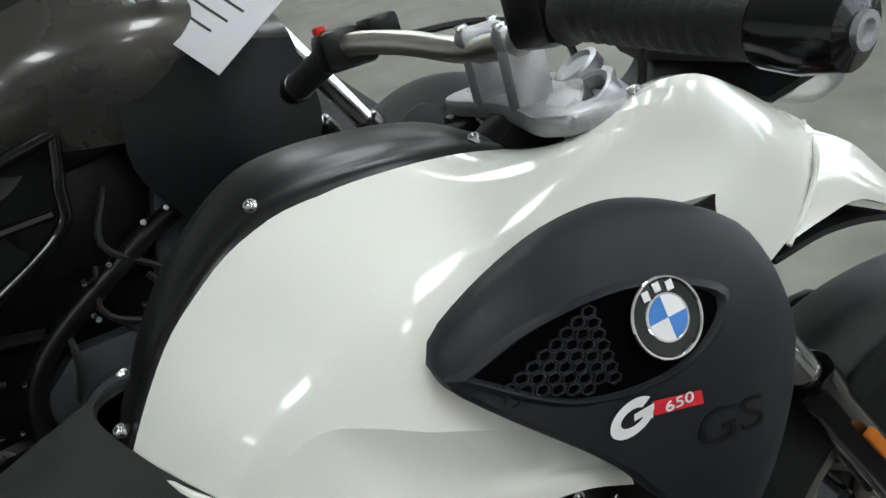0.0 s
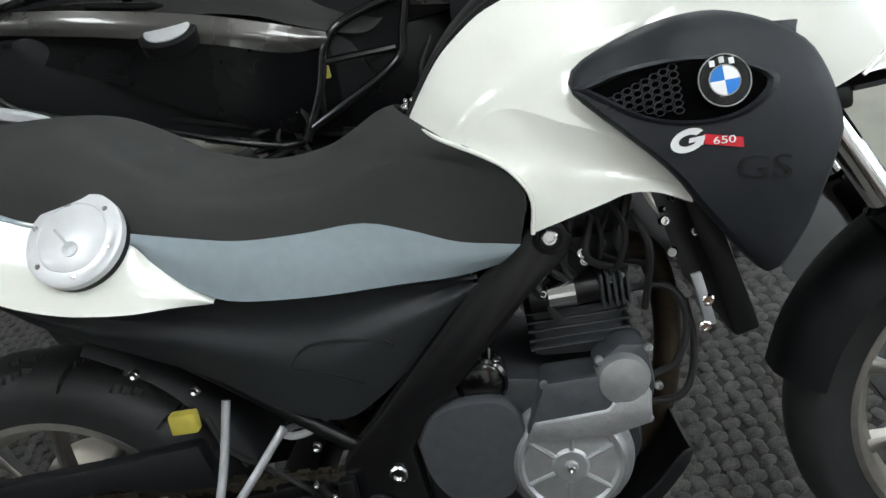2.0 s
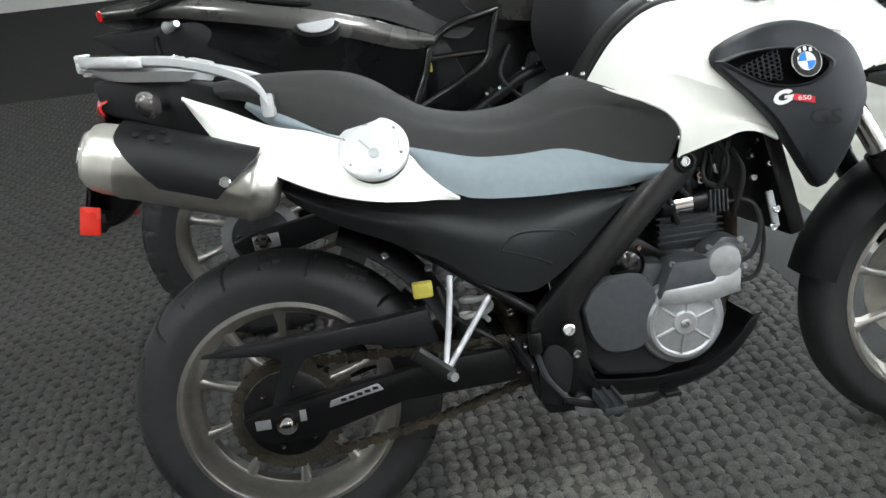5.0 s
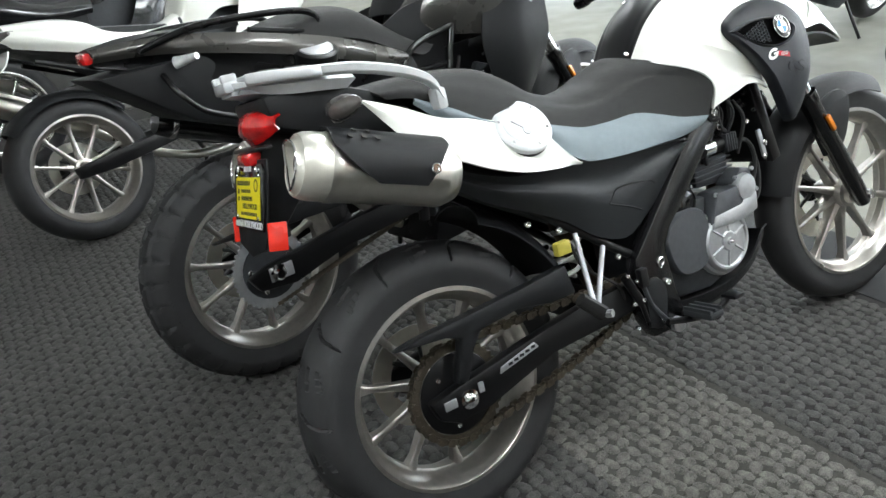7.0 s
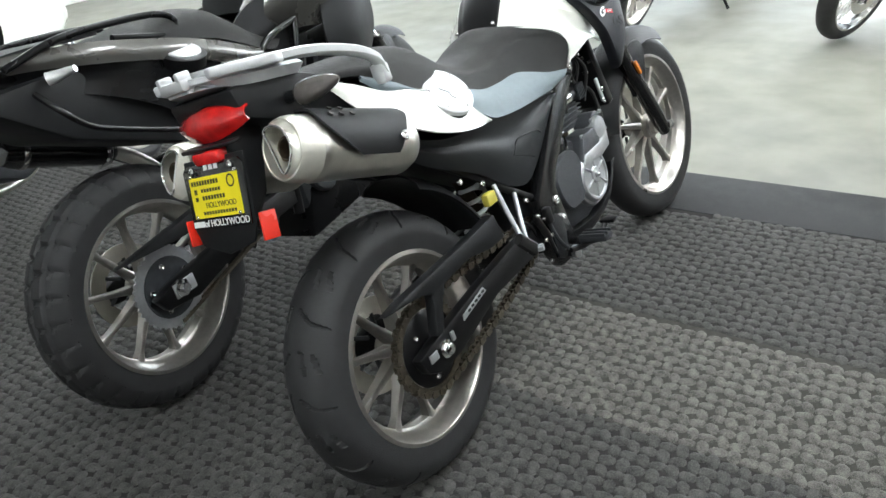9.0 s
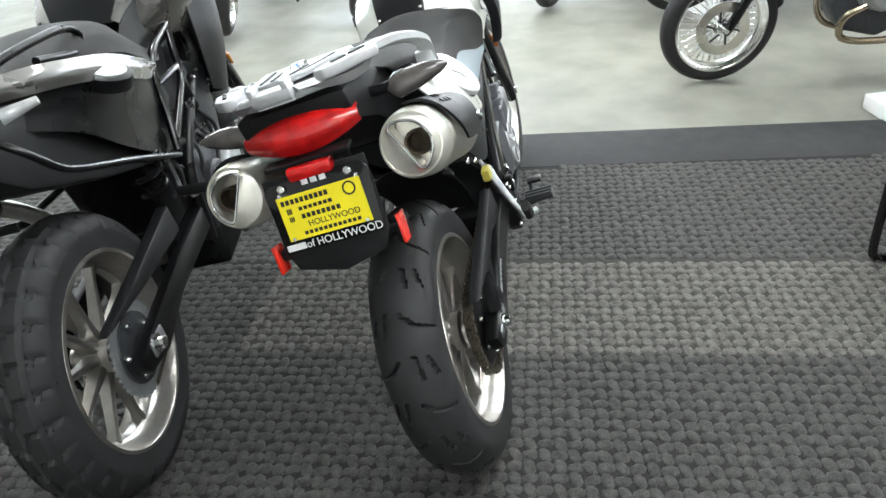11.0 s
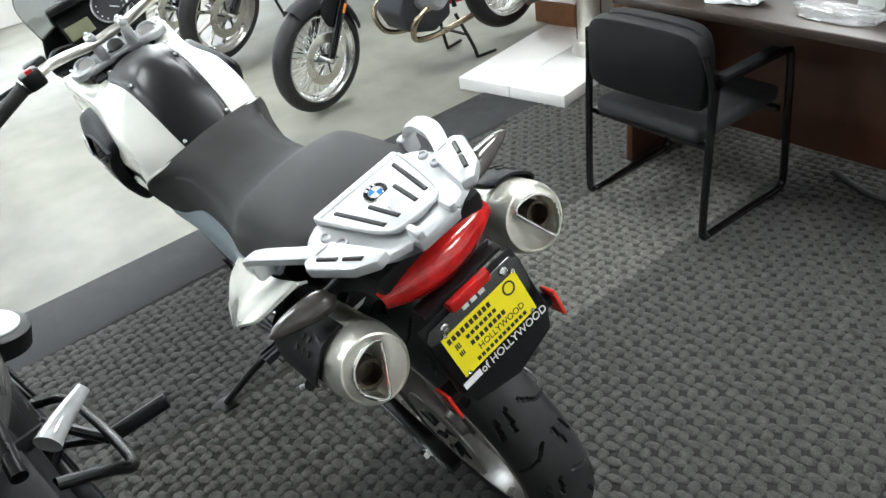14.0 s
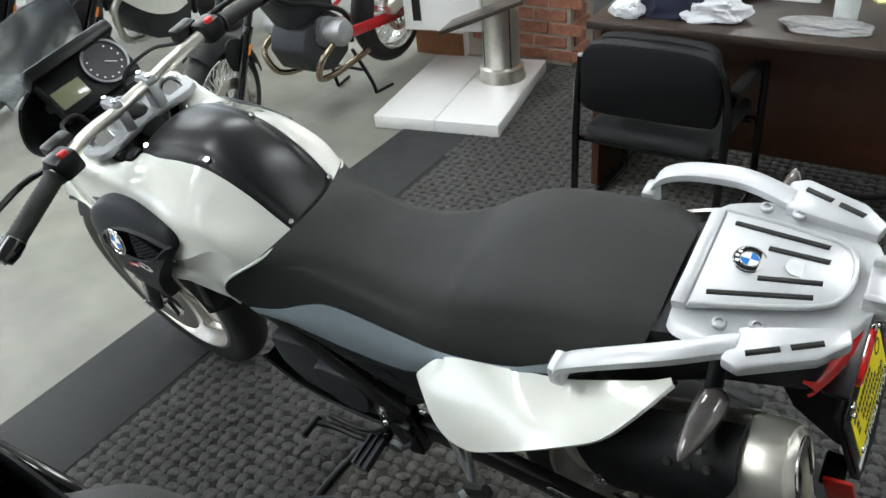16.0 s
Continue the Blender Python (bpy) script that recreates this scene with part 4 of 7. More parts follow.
# fuel filler on the right flank
cap = bmesh.new()
cn = Vector((0.0, -0.84, 0.62)).normalized()
cc = Vector((0.242, -0.1825, 0.8305))
lathe(cap, [(0.0635, -0.02), (0.0635, -0.004), (0.062, -0.002), (0.0, -0.002)], cc, cn, 44)
part("filler_surround", cap, FRAME, gs)
cap = bmesh.new()
lathe(cap, [(0.064, -0.010), (0.064, 0.000), (0.060, 0.0035), (0.047, 0.0045), (0.046, 0.0035), (0.044, 0.0048), (0.0, 0.006)], cc, cn, 48)
fc = part("fuel_cap", cap, CAPSILVER, gs, "round silver locking fuel cap")
cu = Vector((0, 0.62, 0.84)).normalized()
cx = cn.cross(cu)
for k in range(6):
    a = k * math.pi / 3 + 0.4
    bolt(fc, cc + (cx * math.cos(a) + cu * math.sin(a)) * 0.053 + cn * 0.0035, cn, 0.0035, CHROME, "cap_screw", 0.002)
kb = bmesh.new()
tube(kb, [cc + cn * 0.0058 - cu * 0.02 - cx * 0.004, cc + cn * 0.0058 + cu * 0.014 + cx * 0.022], 0.002, 6, 2)
part("cap_slot", kb, ALU, fc)
flap = bmesh.new()
lathe(flap, [(0.010, 0.004), (0.010, 0.0075), (0.0, 0.0085)], cc - cu * 0.016, cn, 20)
part("key_flap", flap, ALU, fc)

# inner body that fills the middle
part("fuel_tank", prism([(0.05, 0.80), (0.10, 0.93), (0.30, 0.86), (0.62, 0.84), (0.75, 0.70), (0.60, 0.56), (0.48, 0.52), (0.25, 0.66)], -0.080, 0.080, 0.01), PLASTIC, gs)
part("airbox", prism([(0.66, 0.84), (0.72, 0.93), (0.85, 0.99), (0.97, 0.97), (1.05, 0.93), (1.12, 0.90), (1.08, 0.78), (0.84, 0.76), (0.78, 0.74)], -0.064, 0.064, 0.015), FRAME, gs)
part("steering_head", box((1.10, 0, 0.92), (0.09, 0.07, 0.22), 0.02, Matrix.Rotation(radians(-29), 4, "Y")), FRAME, gs)

# engine
part("crankcase", prism([(0.60, 0.36), (0.60, 0.48), (0.65, 0.53), (0.74, 0.53), (0.80, 0.52), (0.90, 0.50), (0.91, 0.40), (0.87, 0.32), (0.75, 0.29), (0.64, 0.30)], -0.125, 0.125, 0.015), DARKCASE, gs, "dark cast engine crankcase")
alt = [(0.601, 0.462), (0.625, 0.500), (0.67, 0.515), (0.730, 0.508), (0.752, 0.46), (0.74, 0.40), (0.715, 0.362), (0.645, 0.362), (0.612, 0.405)]
part("clutch_case", rings(alt, (0.675, 0.44), 0.04, lambda x, z: 0.150, 40, -1, 0.014), CASEGREY, gs, "grey clutch-side engine case")
part("stator_case", rings(alt, (0.675, 0.44), 0.04, lambda x, z: 0.150, 40, 1, 0.014), DARKCASE, gs)
cl = bmesh.new()
lathe(cl, [(0.0, -0.03), (0.088, -0.03), (0.090, 0.0), (0.086, 0.006), (0.079, 0.008), (0.078, 0.016), (0.072, 0.022), (0.066, 0.022), (0.062, 0.018), (0.026, 0.020), (0.022, 0.024), (0.010, 0.024), (0.008, 0.028), (0.0, 0.028)], (0.803, -0.133, 0.402), (0, -1, 0), 48)
cc2 = part("clutch_cover", cl, ALU, gs, "round silver clutch cover with six ribs")
for k in range(6):
    a = k * math.pi / 3 + 0.35
    rb = bmesh.new()
    tube(rb, [Vector((0.803 + 0.024 * math.cos(a), -0.154, 0.402 + 0.024 * math.sin(a))), Vector((0.803 + 0.064 * math.cos(a), -0.152, 0.402 + 0.064 * math.sin(a)))], 0.0035, 6, 2)
    part("rib", rb, ALU, cc2)
bolt(cc2, (0.803, -0.161, 0.402), (0, -1, 0), 0.006, CHROME, "cover_bolt")
part("cover_neck", prism([(0.748, 0.446), (0.764, 0.478), (0.862, 0.482), (0.878, 0.500), (0.922, 0.500), (0.918, 0.452), (0.86, 0.440)], -0.1625, -0.10, 0.006), ALU, gs, "light grey casting above the clutch cover")
part("side_casting", join(prism([(0.750, 0.455), (0.785, 0.530), (0.865, 0.530), (0.885, 0.455)], -0.160, -0.09, 0.008), prism([(0.86, 0.455), (0.855, 0.54), (0.89, 0.565), (0.925, 0.56), (0.93, 0.50), (0.915, 0.45)], -0.150, -0.09, 0.008)), CASEGREY, gs)
wp = bmesh.new()
lathe(wp, [(0.036, -0.02), (0.036, 0.0), (0.032, 0.010), (0.010, 0.014), (0.0, 0.014)], (0.888, -0.152, 0.517), (0, -1, 0), 32)
part("water_pump", wp, ALU, gs, "round grey pump cover")
for p in ((0.925, 0.555), (0.932, 0.50), (0.915, 0.455), (0.86, 0.548), (0.785, 0.525)):
    bolt(gs, (p[0], -0.150, p[1]), (0, -1, 0), 0.006, ALU, "case_bolt", 0.006)
oc = bmesh.new()
lathe(oc, [(0.036, -0.04), (0.036, 0.0), (0.032, 0.004), (0.030, 0.000), (0.026, 0.003), (0.0, 0.004)], (0.703, -0.130, 0.530), (0, -1, 0), 32)
fl = part("filter_cover", oc, GLOSS, gs)
for a in (0.9, 2.9, 4.6):
    bolt(fl, (0.703 + 0.041 * math.cos(a), -0.128, 0.530 + 0.041 * math.sin(a)), (0, -1, 0), 0.006, CHROME, "cover_bolt")
bore = box((0.845, 0, 0.585), (0.125, 0.20, 0.10), 0.012, Matrix.Rotation(radians(4), 4, "Y"))
part("cylinder", bore, ENGINE, gs, "grey cast cylinder")
for k in range(5):
    part("cooling_fin", box((0.845, 0, 0.555 + k * 0.013), (0.138, 0.212, 0.004), 0.0015), ENGINE, gs)
part("cylinder_head", join(box((0.85, 0, 0.665), (0.13, 0.17, 0.07), 0.012), box((0.86, 0, 0.715), (0.15, 0.13, 0.05), 0.015)), DARKCASE, gs)
st = bmesh.new()
lathe(st, [(0.0, -0.05), (0.020, -0.05), (0.020, 0.045), (0.014, 0.05), (0.0, 0.05)], (0.835, -0.105, 0.632), (1, 0, 0.02), 20)
part("starter_motor", st, FRAME, gs)
st = bmesh.new()
lathe(st, [(0.0205, -0.018), (0.0205, 0.018)], (0.828, -0.105, 0.632), (1, 0, 0.02), 20)
part("starter_band", st, CHROME, gs)
part("ignition_coil", join(*[box((0.880 + k * 0.0085, -0.105, 0.632), (0.004, 0.05, 0.045), 0.001) for k in range(5)]), DARKCASE, gs)
random.seed(5)
for k in range(14):
    x0, z0 = 0.78 + 0.025 * (k % 7), 0.68 + 0.02 * (k // 7)
    hose = bmesh.new()
    y0 = -0.09 - 0.03 * random.random()
    tube(hose, [(x0, y0, z0 + 0.05), (x0 + 0.02 * random.uniform(-1, 1), y0 - 0.015, z0), (x0 + 0.05 * random.uniform(-0.3, 1), y0 + 0.01, z0 - 0.07 * random.random() - 0.02)], 0.003 + 0.004 * random.random(), 7, 14)
    part("hose", hose, GRIP, gs)
for k in range(16):
    x0, z0 = random.uniform(0.78, 1.02), random.uniform(0.60, 0.74)
    bolt(gs, (x0, -0.10 - 0.02 * random.random(), z0), (random.uniform(-0.3, 0.3), -1, 0.2), 0.0045 + 0.003 * random.random(), CHROME, "fastener", 0.012)
hb2 = bmesh.new()
tube(hb2, [(0.93, -0.12, 0.50), (0.965, -0.12, 0.515), (0.985, -0.118, 0.57), (0.965, -0.115, 0.62), (0.90, -0.11, 0.625)], 0.0055, 8, 30)
tube(hb2, [(0.92, -0.12, 0.46), (0.97, -0.122, 0.47), (0.99, -0.12, 0.53), (0.985, -0.115, 0.60)], 0.005, 8, 24)
part("coolant_hose", hb2, GRIP, gs)
rad = box((1.03, 0, 0.66), (0.035, 0.26, 0.24), 0.006, Matrix.Rotation(radians(-14), 4, "Y"))
rd = part("radiator", rad, FRAME, gs, "black radiator behind the cowl")
strip = box((1.006, -0.128, 0.600), (0.014, 0.008, 0.075), 0.002, Matrix.Rotation(radians(-10), 4, "Y"))
part("radiator_bracket", strip, ALU, rd)
bolt(rd, (1.010, -0.134, 0.600), (0, -1, 0), 0.008)
bolt(rd, (1.003, -0.134, 0.565), (0, -1, 0), 0.008)
dp = bmesh.new()
tube(dp, [(0.92, 0, 0.66), (0.975, 0.02, 0.62), (0.985, 0.03, 0.48), (0.94, 0.03, 0.34), (0.80, 0.02, 0.28), (0.56, 0.02, 0.30), (0.47, 0.03, 0.44), (0.41, 0.03, 0.60), (0.27, 0.02, 0.735), (0.12, -0.02, 0.765)], 0.021, 14, 60)
part("exhaust_pipe", dp, BURNT, gs)
inner = []
for u in (-1, -0.85, -0.4, 0, 0.4, 0.85, 1):
    rr = 0.385 - 0.035 * abs(u) ** 4
    inner.append([(rr * math.cos(q), 0.092 * u, 0.328 + rr * math.sin(q)) for q in (radians(k) for k in range(18, 74, 8))])
part("inner_fender", loft(inner, 18, 14, 0.004), PLASTIC, gs, "black plastic inner fender over the rear tyre")
sump = []
for y in (-0.135, -0.120, -0.06, 0.06, 0.120, 0.135):
    e = 0.05 if abs(y) > 0.13 else (0.012 if abs(y) > 0.11 else 0)
    sump.append([(0.60, y, 0.255 + e), (0.72, y, 0.240 + e), (0.82, y, 0.245 + e), (0.90, y, 0.275 + e), (0.955, y, 0.330 + e), (0.975, y, 0.375 + e * 0.3)])
part("sump_guard", loft(sump, 24, 14, 0.005), PLASTIC, gs, "black plastic sump guard")

# swingarm, chain, sprockets
arm = [(-0.085, 0.338), (-0.03, 0.350), (0.17, 0.379), (0.33, 0.398), (0.56, 0.405), (0.56, 0.340), (0.45, 0.330), (0.234, 0.325), (0.05, 0.279), (-0.033, 0.277), (-0.07, 0.296)]
for sd in (-1, 1):
    sa = part("swingarm", prism(arm, sd * 0.105, sd * 0.135, 0.006), FRAME, gs, "black steel swingarm")
    sl = prism([(0.085, 0.338), (0.09, 0.352), (0.185, 0.372), (0.195, 0.358)], sd * 0.1345, sd * 0.137, 0.002)
    part("warning_sticker", sl, ALU, sa)
    for k in range(5):
        part("sticker_mark", box((0.115 + k * 0.016, sd * 0.1372, 0.3505 + k * 0.0033), (0.011, 0.0008, 0.006), 0), FRAME, sa)
    nt_ = bmesh.new()
    lathe(nt_, [(0.021, 0.0), (0.021, 0.006), (0.013, 0.007), (0.013, 0.018), (0.010, 0.020), (0.0, 0.020)], (0.0, sd * 0.135, 0.319), (0, sd, 0), 6 if sd > 0 else 20)
    part("axle_nut", nt_, CHROME, sa)
    part("chain_adjuster", box((0.033, sd * 0.138, 0.332), (0.012, 0.005, 0.022), 0.001), ALU, sa)
    pad = box((-0.045, sd * 0.139, 0.325), (0.03, 0.004, 0.02), 0.002)
    part("adjuster_plate", pad, ALU, sa)
part("swingarm_bridge", box((0.40, 0, 0.37), (0.06, 0.22, 0.07), 0.01), FRAME, gs)
part("rear_sprocket", sprocket_mesh((0, 0, 0.320), 0.109, -0.088, 42, 0.84), CHAIN, gs, "oily rear sprocket")
ccar = bmesh.new()
lathe(ccar, [(0.0, -0.1), (0.082, -0.094), (0.090, -0.090), (0.06, -0.06), (0.0, -0.06)], (0, 0, 0.320), (0, 1, 0), 30)
part("sprocket_carrier", ccar, FRAME, gs)
for k in range(6):
    a = k * math.pi / 3 + 0.2
    bolt(gs, (0.066 * math.cos(a), -0.100, 0.320 + 0.066 * math.sin(a)), (0, -1, 0), 0.006, CHROME, "sprocket_nut", 0.007)
path = [Vector((0.107 * math.cos(a), 0, 0.320 + 0.107 * math.sin(a))) for a in (radians(100 + k * 170 / 24) for k in range(25))]
path += [Vector((-0.0 + 0.60 * k / 38, 0, 0.213 + (0.345 - 0.213) * k / 38 - 0.020 * math.sin(math.pi * k / 38))) for k in range(1, 39)]
top_run = [Vector((-0.02 + 0.62 * k / 38, 0, 0.426 - 0.032 * k / 38)) for k in range(39)]
bmc, links = bmesh.new(), 0
for run in (path, top_run):
    for a, b in zip(run, run[1:]):
        mid_, d_ = (a + b) / 2, (b - a)
        ang = math.atan2(d_.z, d_.x)
        links += 1
        for yy in ((-0.097, -0.079) if links % 2 else (-0.094, -0.082)):
            bmesh.ops.create_cube(bmc, size=1, matrix=Matrix.Translation(mid_ + Vector((0, yy, 0))) @ Matrix.Rotation(-ang, 4, "Y") @ Matrix.Diagonal((d_.length * (1.18 if links % 2 else 0.8), 0.0022, 0.0165 if links % 2 else 0.0115, 1)))
        lathe(bmc, [(0.0, -0.011), (0.0050, -0.011), (0.0050, 0.011), (0.0, 0.011)], a + Vector((0, -0.088, 0)), (0, 1, 0), 6)
        bmesh.ops.create_cube(bmc, size=1, matrix=Matrix.Translation(a + Vector((0, -0.088, 0))) @ Matrix.Diagonal((0.007, 0.012, 0.007, 1)))
part("drive_chain", bmc, CHAIN, gs, "oily drive chain")
guard = [(-0.140, 0.478), (-0.085, 0.487), (0.03, 0.492), (0.19, 0.500), (0.30, 0.510), (0.315, 0.440), (0.25, 0.440), (0.162, 0.459), (0.06, 0.450), (0.035, 0.42), (0.006, 0.358), (-0.022, 0.362), (0.0, 0.415), (0.01, 0.450), (-0.02, 0.464)]
part("chain_guard", prism(guard, -0.148, -0.118, 0.006), PLASTIC, gs, "black plastic chain guard")
shock = bmesh.new()
rows = []
for k in range(160):
    t = k / 159
    a = t * 2 * math.pi * 7
    p = Vector((0.40, 0.0, 0.42)).lerp(Vector((0.47, 0.0, 0.66)), t)
    rows.append(p + Vector((0.034 * math.cos(a), 0.034 * math.sin(a), 0)))
tube(shock, rows[::2], 0.006, 6, 150)
part("shock_spring", shock, PRINT, gs)
tag = part("connector", box((0.296, -0.154, 0.551), (0.038, 0.020, 0.030), 0.004), YTAG, gs, "yellow plastic connector")
wire = bmesh.new()
tube(wire, [(0.325, -0.148, 0.55), (0.34, -0.148, 0.50), (0.38, -0.14, 0.46), (0.44, -0.14, 0.41), (0.46, -0.13, 0.36)], 0.004, 6, 24)
part("wire", wire, GRIP, gs)
cyl_ = bmesh.new()
tube(cyl_, [(0.455, -0.15, 0.425), (0.49, -0.15, 0.350)], 0.011, 10, 2)
tube(cyl_, [(0.49, -0.15, 0.350), (0.50, -0.15, 0.30)], 0.006, 10, 2)
mc = part("brake_master_cylinder", cyl_, FRAME, gs)
for p in ((0.455, 0.43), (0.478, 0.41), (0.49, 0.36), (0.46, 0.36), (0.458, 0.30)):
    bolt(mc, (p[0], -0.155, p[1]), (0, -1, 0), 0.006, CHROME, "bolt", 0.008)
ped = bmesh.new()
tube(ped, [(0.545, -0.165, 0.285), (0.62, -0.17, 0.265), (0.70, -0.175, 0.26), (0.745, -0.175, 0.275)], 0.008, 8, 20)
part("brake_pedal", ped, FRAME, gs)
part("pedal_pad", box((0.75, -0.185, 0.28), (0.035, 0.045, 0.010), 0.003), FRAME, gs)
sl = bmesh.new()
tube(sl, [(0.60, 0.14, 0.31), (0.66, 0.165, 0.30), (0.76, 0.17, 0.305)], 0.007, 8, 14)
part("shift_lever", sl, FRAME, gs)

# side stand reaches the floor on the left: lean taken into account
fy, fx = 0.40, 0.78
lz = fy * math.tan(radians(LEAN))
sdm = bmesh.new()
tube(sdm, [(0.62, 0.125, 0.28), (0.70, 0.25, 0.225), (fx, fy * 1.0, lz + 0.012)], 0.011, 10, 16)
part("side_stand", sdm, FRAME, gs)
ft = box((0, 0, 0), (0.06, 0.05, 0.010), 0.003)
part("stand_foot", ft, FRAME, gs, m=Matrix.Translation((fx, fy, lz + 0.006)) @ Matrix.Rotation(radians(LEAN), 4, "X"))
spb = bmesh.new()
tube(spb, [(0.60, 0.14, 0.30), (0.66, 0.20, 0.235)], 0.006, 8, 2)
part("stand_spring", spb, CHROME, gs)

# exhausts
for sd in (-1, 1):
    body = silencer(gs, (-0.236, sd * 0.172, 0.880), (0.070, sd * 0.172, 0.776), 0.062, sd)
    d = (Vector((-0.236, 0, 0.880)) - Vector((0.070, 0, 0.776))).normalized()
    nrm = Vector((-d.z, 0, d.x)) * -1
    if nrm.z < 0:
        nrm = -nrm
    o = Vector((0.070, sd * 0.176, 0.776))
    sh = bmesh.new()
    rows = []
    for k in range(13):
        a = radians(-20 + k * 10)
        rows.append([])
        for j in range(15):
            f = j / 14
            lo = 0.045 + 0.05 * max(0, 1 - k / 7)
            hi = 0.275 - 0.085 * max(0, 1 - k / 6) ** 1.5
            p = o + d * (lo + (hi - lo) * f) + (Vector((0, sd, 0)) * math.cos(a) + nrm * math.sin(a)) * 0.071
            rows[-1].append(p)
    grid(sh, rows)
    bmesh.ops.recalc_face_normals(sh, faces=sh.faces)
    bmesh.ops.solidify(sh, geom=sh.faces[:], thickness=0.005)
    part("heat_shield", sh, PLASTIC, body, "black heat shield")
    for k in range(5):
        h = bmesh.new()
        a = radians(48 + (k % 2) * 16)
        q = o + d * (0.19 + 0.013 * k) + (Vector((0, sd, 0)) * math.cos(a) + nrm * math.sin(a)) * 0.0745
        lathe(h, [(0.0055, -0.002), (0.0055, 0.001), (0.0, 0.0005)], q, Vector((0, sd, 0)) * math.cos(a) + nrm * math.sin(a), 10)
        part("vent_hole", h, INK, body)
    q = o + d * 0.085 + (Vector((0, sd, 0)) * math.cos(0.1) + nrm * math.sin(0.1)) * 0.073
    bolt(body, q, (0, sd, 0.1), 0.010, CHROME, "shield_bolt", 0.006)
    hang = bmesh.new()
    tube(hang, [o + d * 0.06 + Vector((0, -sd * 0.02, -0.04)), o + Vector((0.02, -sd * 0.05, 0.0))], 0.014, 10, 2)
    part("link_pipe", hang, STEEL, body)

# tail unit
tail = prism([(-0.235, 1.005), (-0.10, 1.0), (0.02, 0.955), (0.08, 0.88), (0.05, 0.80), (-0.03, 0.845), (-0.12, 0.905), (-0.225, 0.945)], -0.104, 0.104, 0.012)
part("tail_underside", tail, PLASTIC, gs, "black plastic tail underside")
lens = []
for f in (-1, -0.75, -0.5, -0.25, 0, 0.25, 0.5, 0.75, 1):
    k, e = 1 - abs(f) ** 2, 0.40 + 0.60 * (1 - abs(f) ** 2)
    lens.append([(-0.222 + (x + 0.222) * e - 0.022 * k, 0.108 * f, 0.956 + (z - 0.956) * e) for x, z in ((-0.198, 0.990), (-0.226, 0.978), (-0.236, 0.950), (-0.222, 0.922))])
part("tail_light", loft(lens, 20, 26, 0.004), REDLENS, gs, "wide red tail light lens")
part("tail_bezel", box((-0.248, 0, 0.9165), (0.032, 0.16, 0.008), 0.003), FRAME, gs)

rack_top = []
RX = [(-0.262, 0.045, 1.040), (-0.240, 0.085, 1.036), (-0.19, 0.118, 1.026), (-0.12, 0.128, 1.018), (-0.065, 0.118, 1.011), (-0.050, 0.105, 1.008)]
for f in (-1, -0.85, -0.5, 0, 0.5, 0.85, 1):
    rack_top.append([(x, y * f, z - (0.010 if abs(f) == 1 else 0)) for x, y, z in RX])
rk = part("luggage_rack", loft(rack_top, 30, 26, 0.022), SILVER, gs, "silver cast luggage rack with grab handles")
plate_o = [(-0.068, -0.086), (-0.20, -0.055), (-0.228, -0.040), (-0.238, 0.0), (-0.228, 0.040), (-0.20, 0.055), (-0.068, 0.086)]


def rz(x):
    return 1.012 + (-0.035 - x) * 0.125


pl = prism(plate_o, 0, 0.008, 0.003, 0, "xy")
for v in pl.verts:
    v.co.z += rz(v.co.x) + 0.002
part("rack_plate", pl, SILVER, rk)
rim_b = bmesh.new()
tube(rim_b, [(x, y, rz(x) + 0.010) for x, y in ((-0.070, -0.082), (-0.150, -0.0665), (-0.205, -0.052), (-0.227, -0.036), (-0.234, 0.0), (-0.227, 0.036), (-0.205, 0.052), (-0.150, 0.0665), (-0.070, 0.082))], 0.0032, 8, 60)
part("plate_rim", rim_b, SILVER, rk)
for x0, y0, x1, y1 in ((-0.085, -0.060, -0.200, -0.040), (-0.135, -0.025, -0.205, -0.017), (-0.135, 0.025, -0.205, 0.017), (-0.085, 0.060, -0.200, 0.040)):
    sb_ = bmesh.new()
    tube(sb_, [(x0, y0, rz(x0) + 0.0085), (x1, y1, rz(x1) + 0.0085)], 0.0045, 8, 2)
    part("rubber_strip", sb_, GRIP, rk, "black rubber strip")
cb_ = box((-0.058, 0, 1.016), (0.02, 0.17, 0.02), 0.005, Matrix.Rotation(radians(8), 4, "Y"))
part("rack_front_bar", cb_, SILVER, rk)
roundel(rk, (-0.118, 0.0, rz(-0.118) + 0.0085), (-0.12, 0, 1), 0.0195, (1, 0, 0))
lk = bmesh.new()
lathe(lk, [(0.013, 0), (0.013, 0.003), (0.0, 0.003)], (-0.172, 0.0, rz(-0.172) + 0.009), (-0.12, 0, 1), 18)
part("lock_cover", lk, ALU, rk)
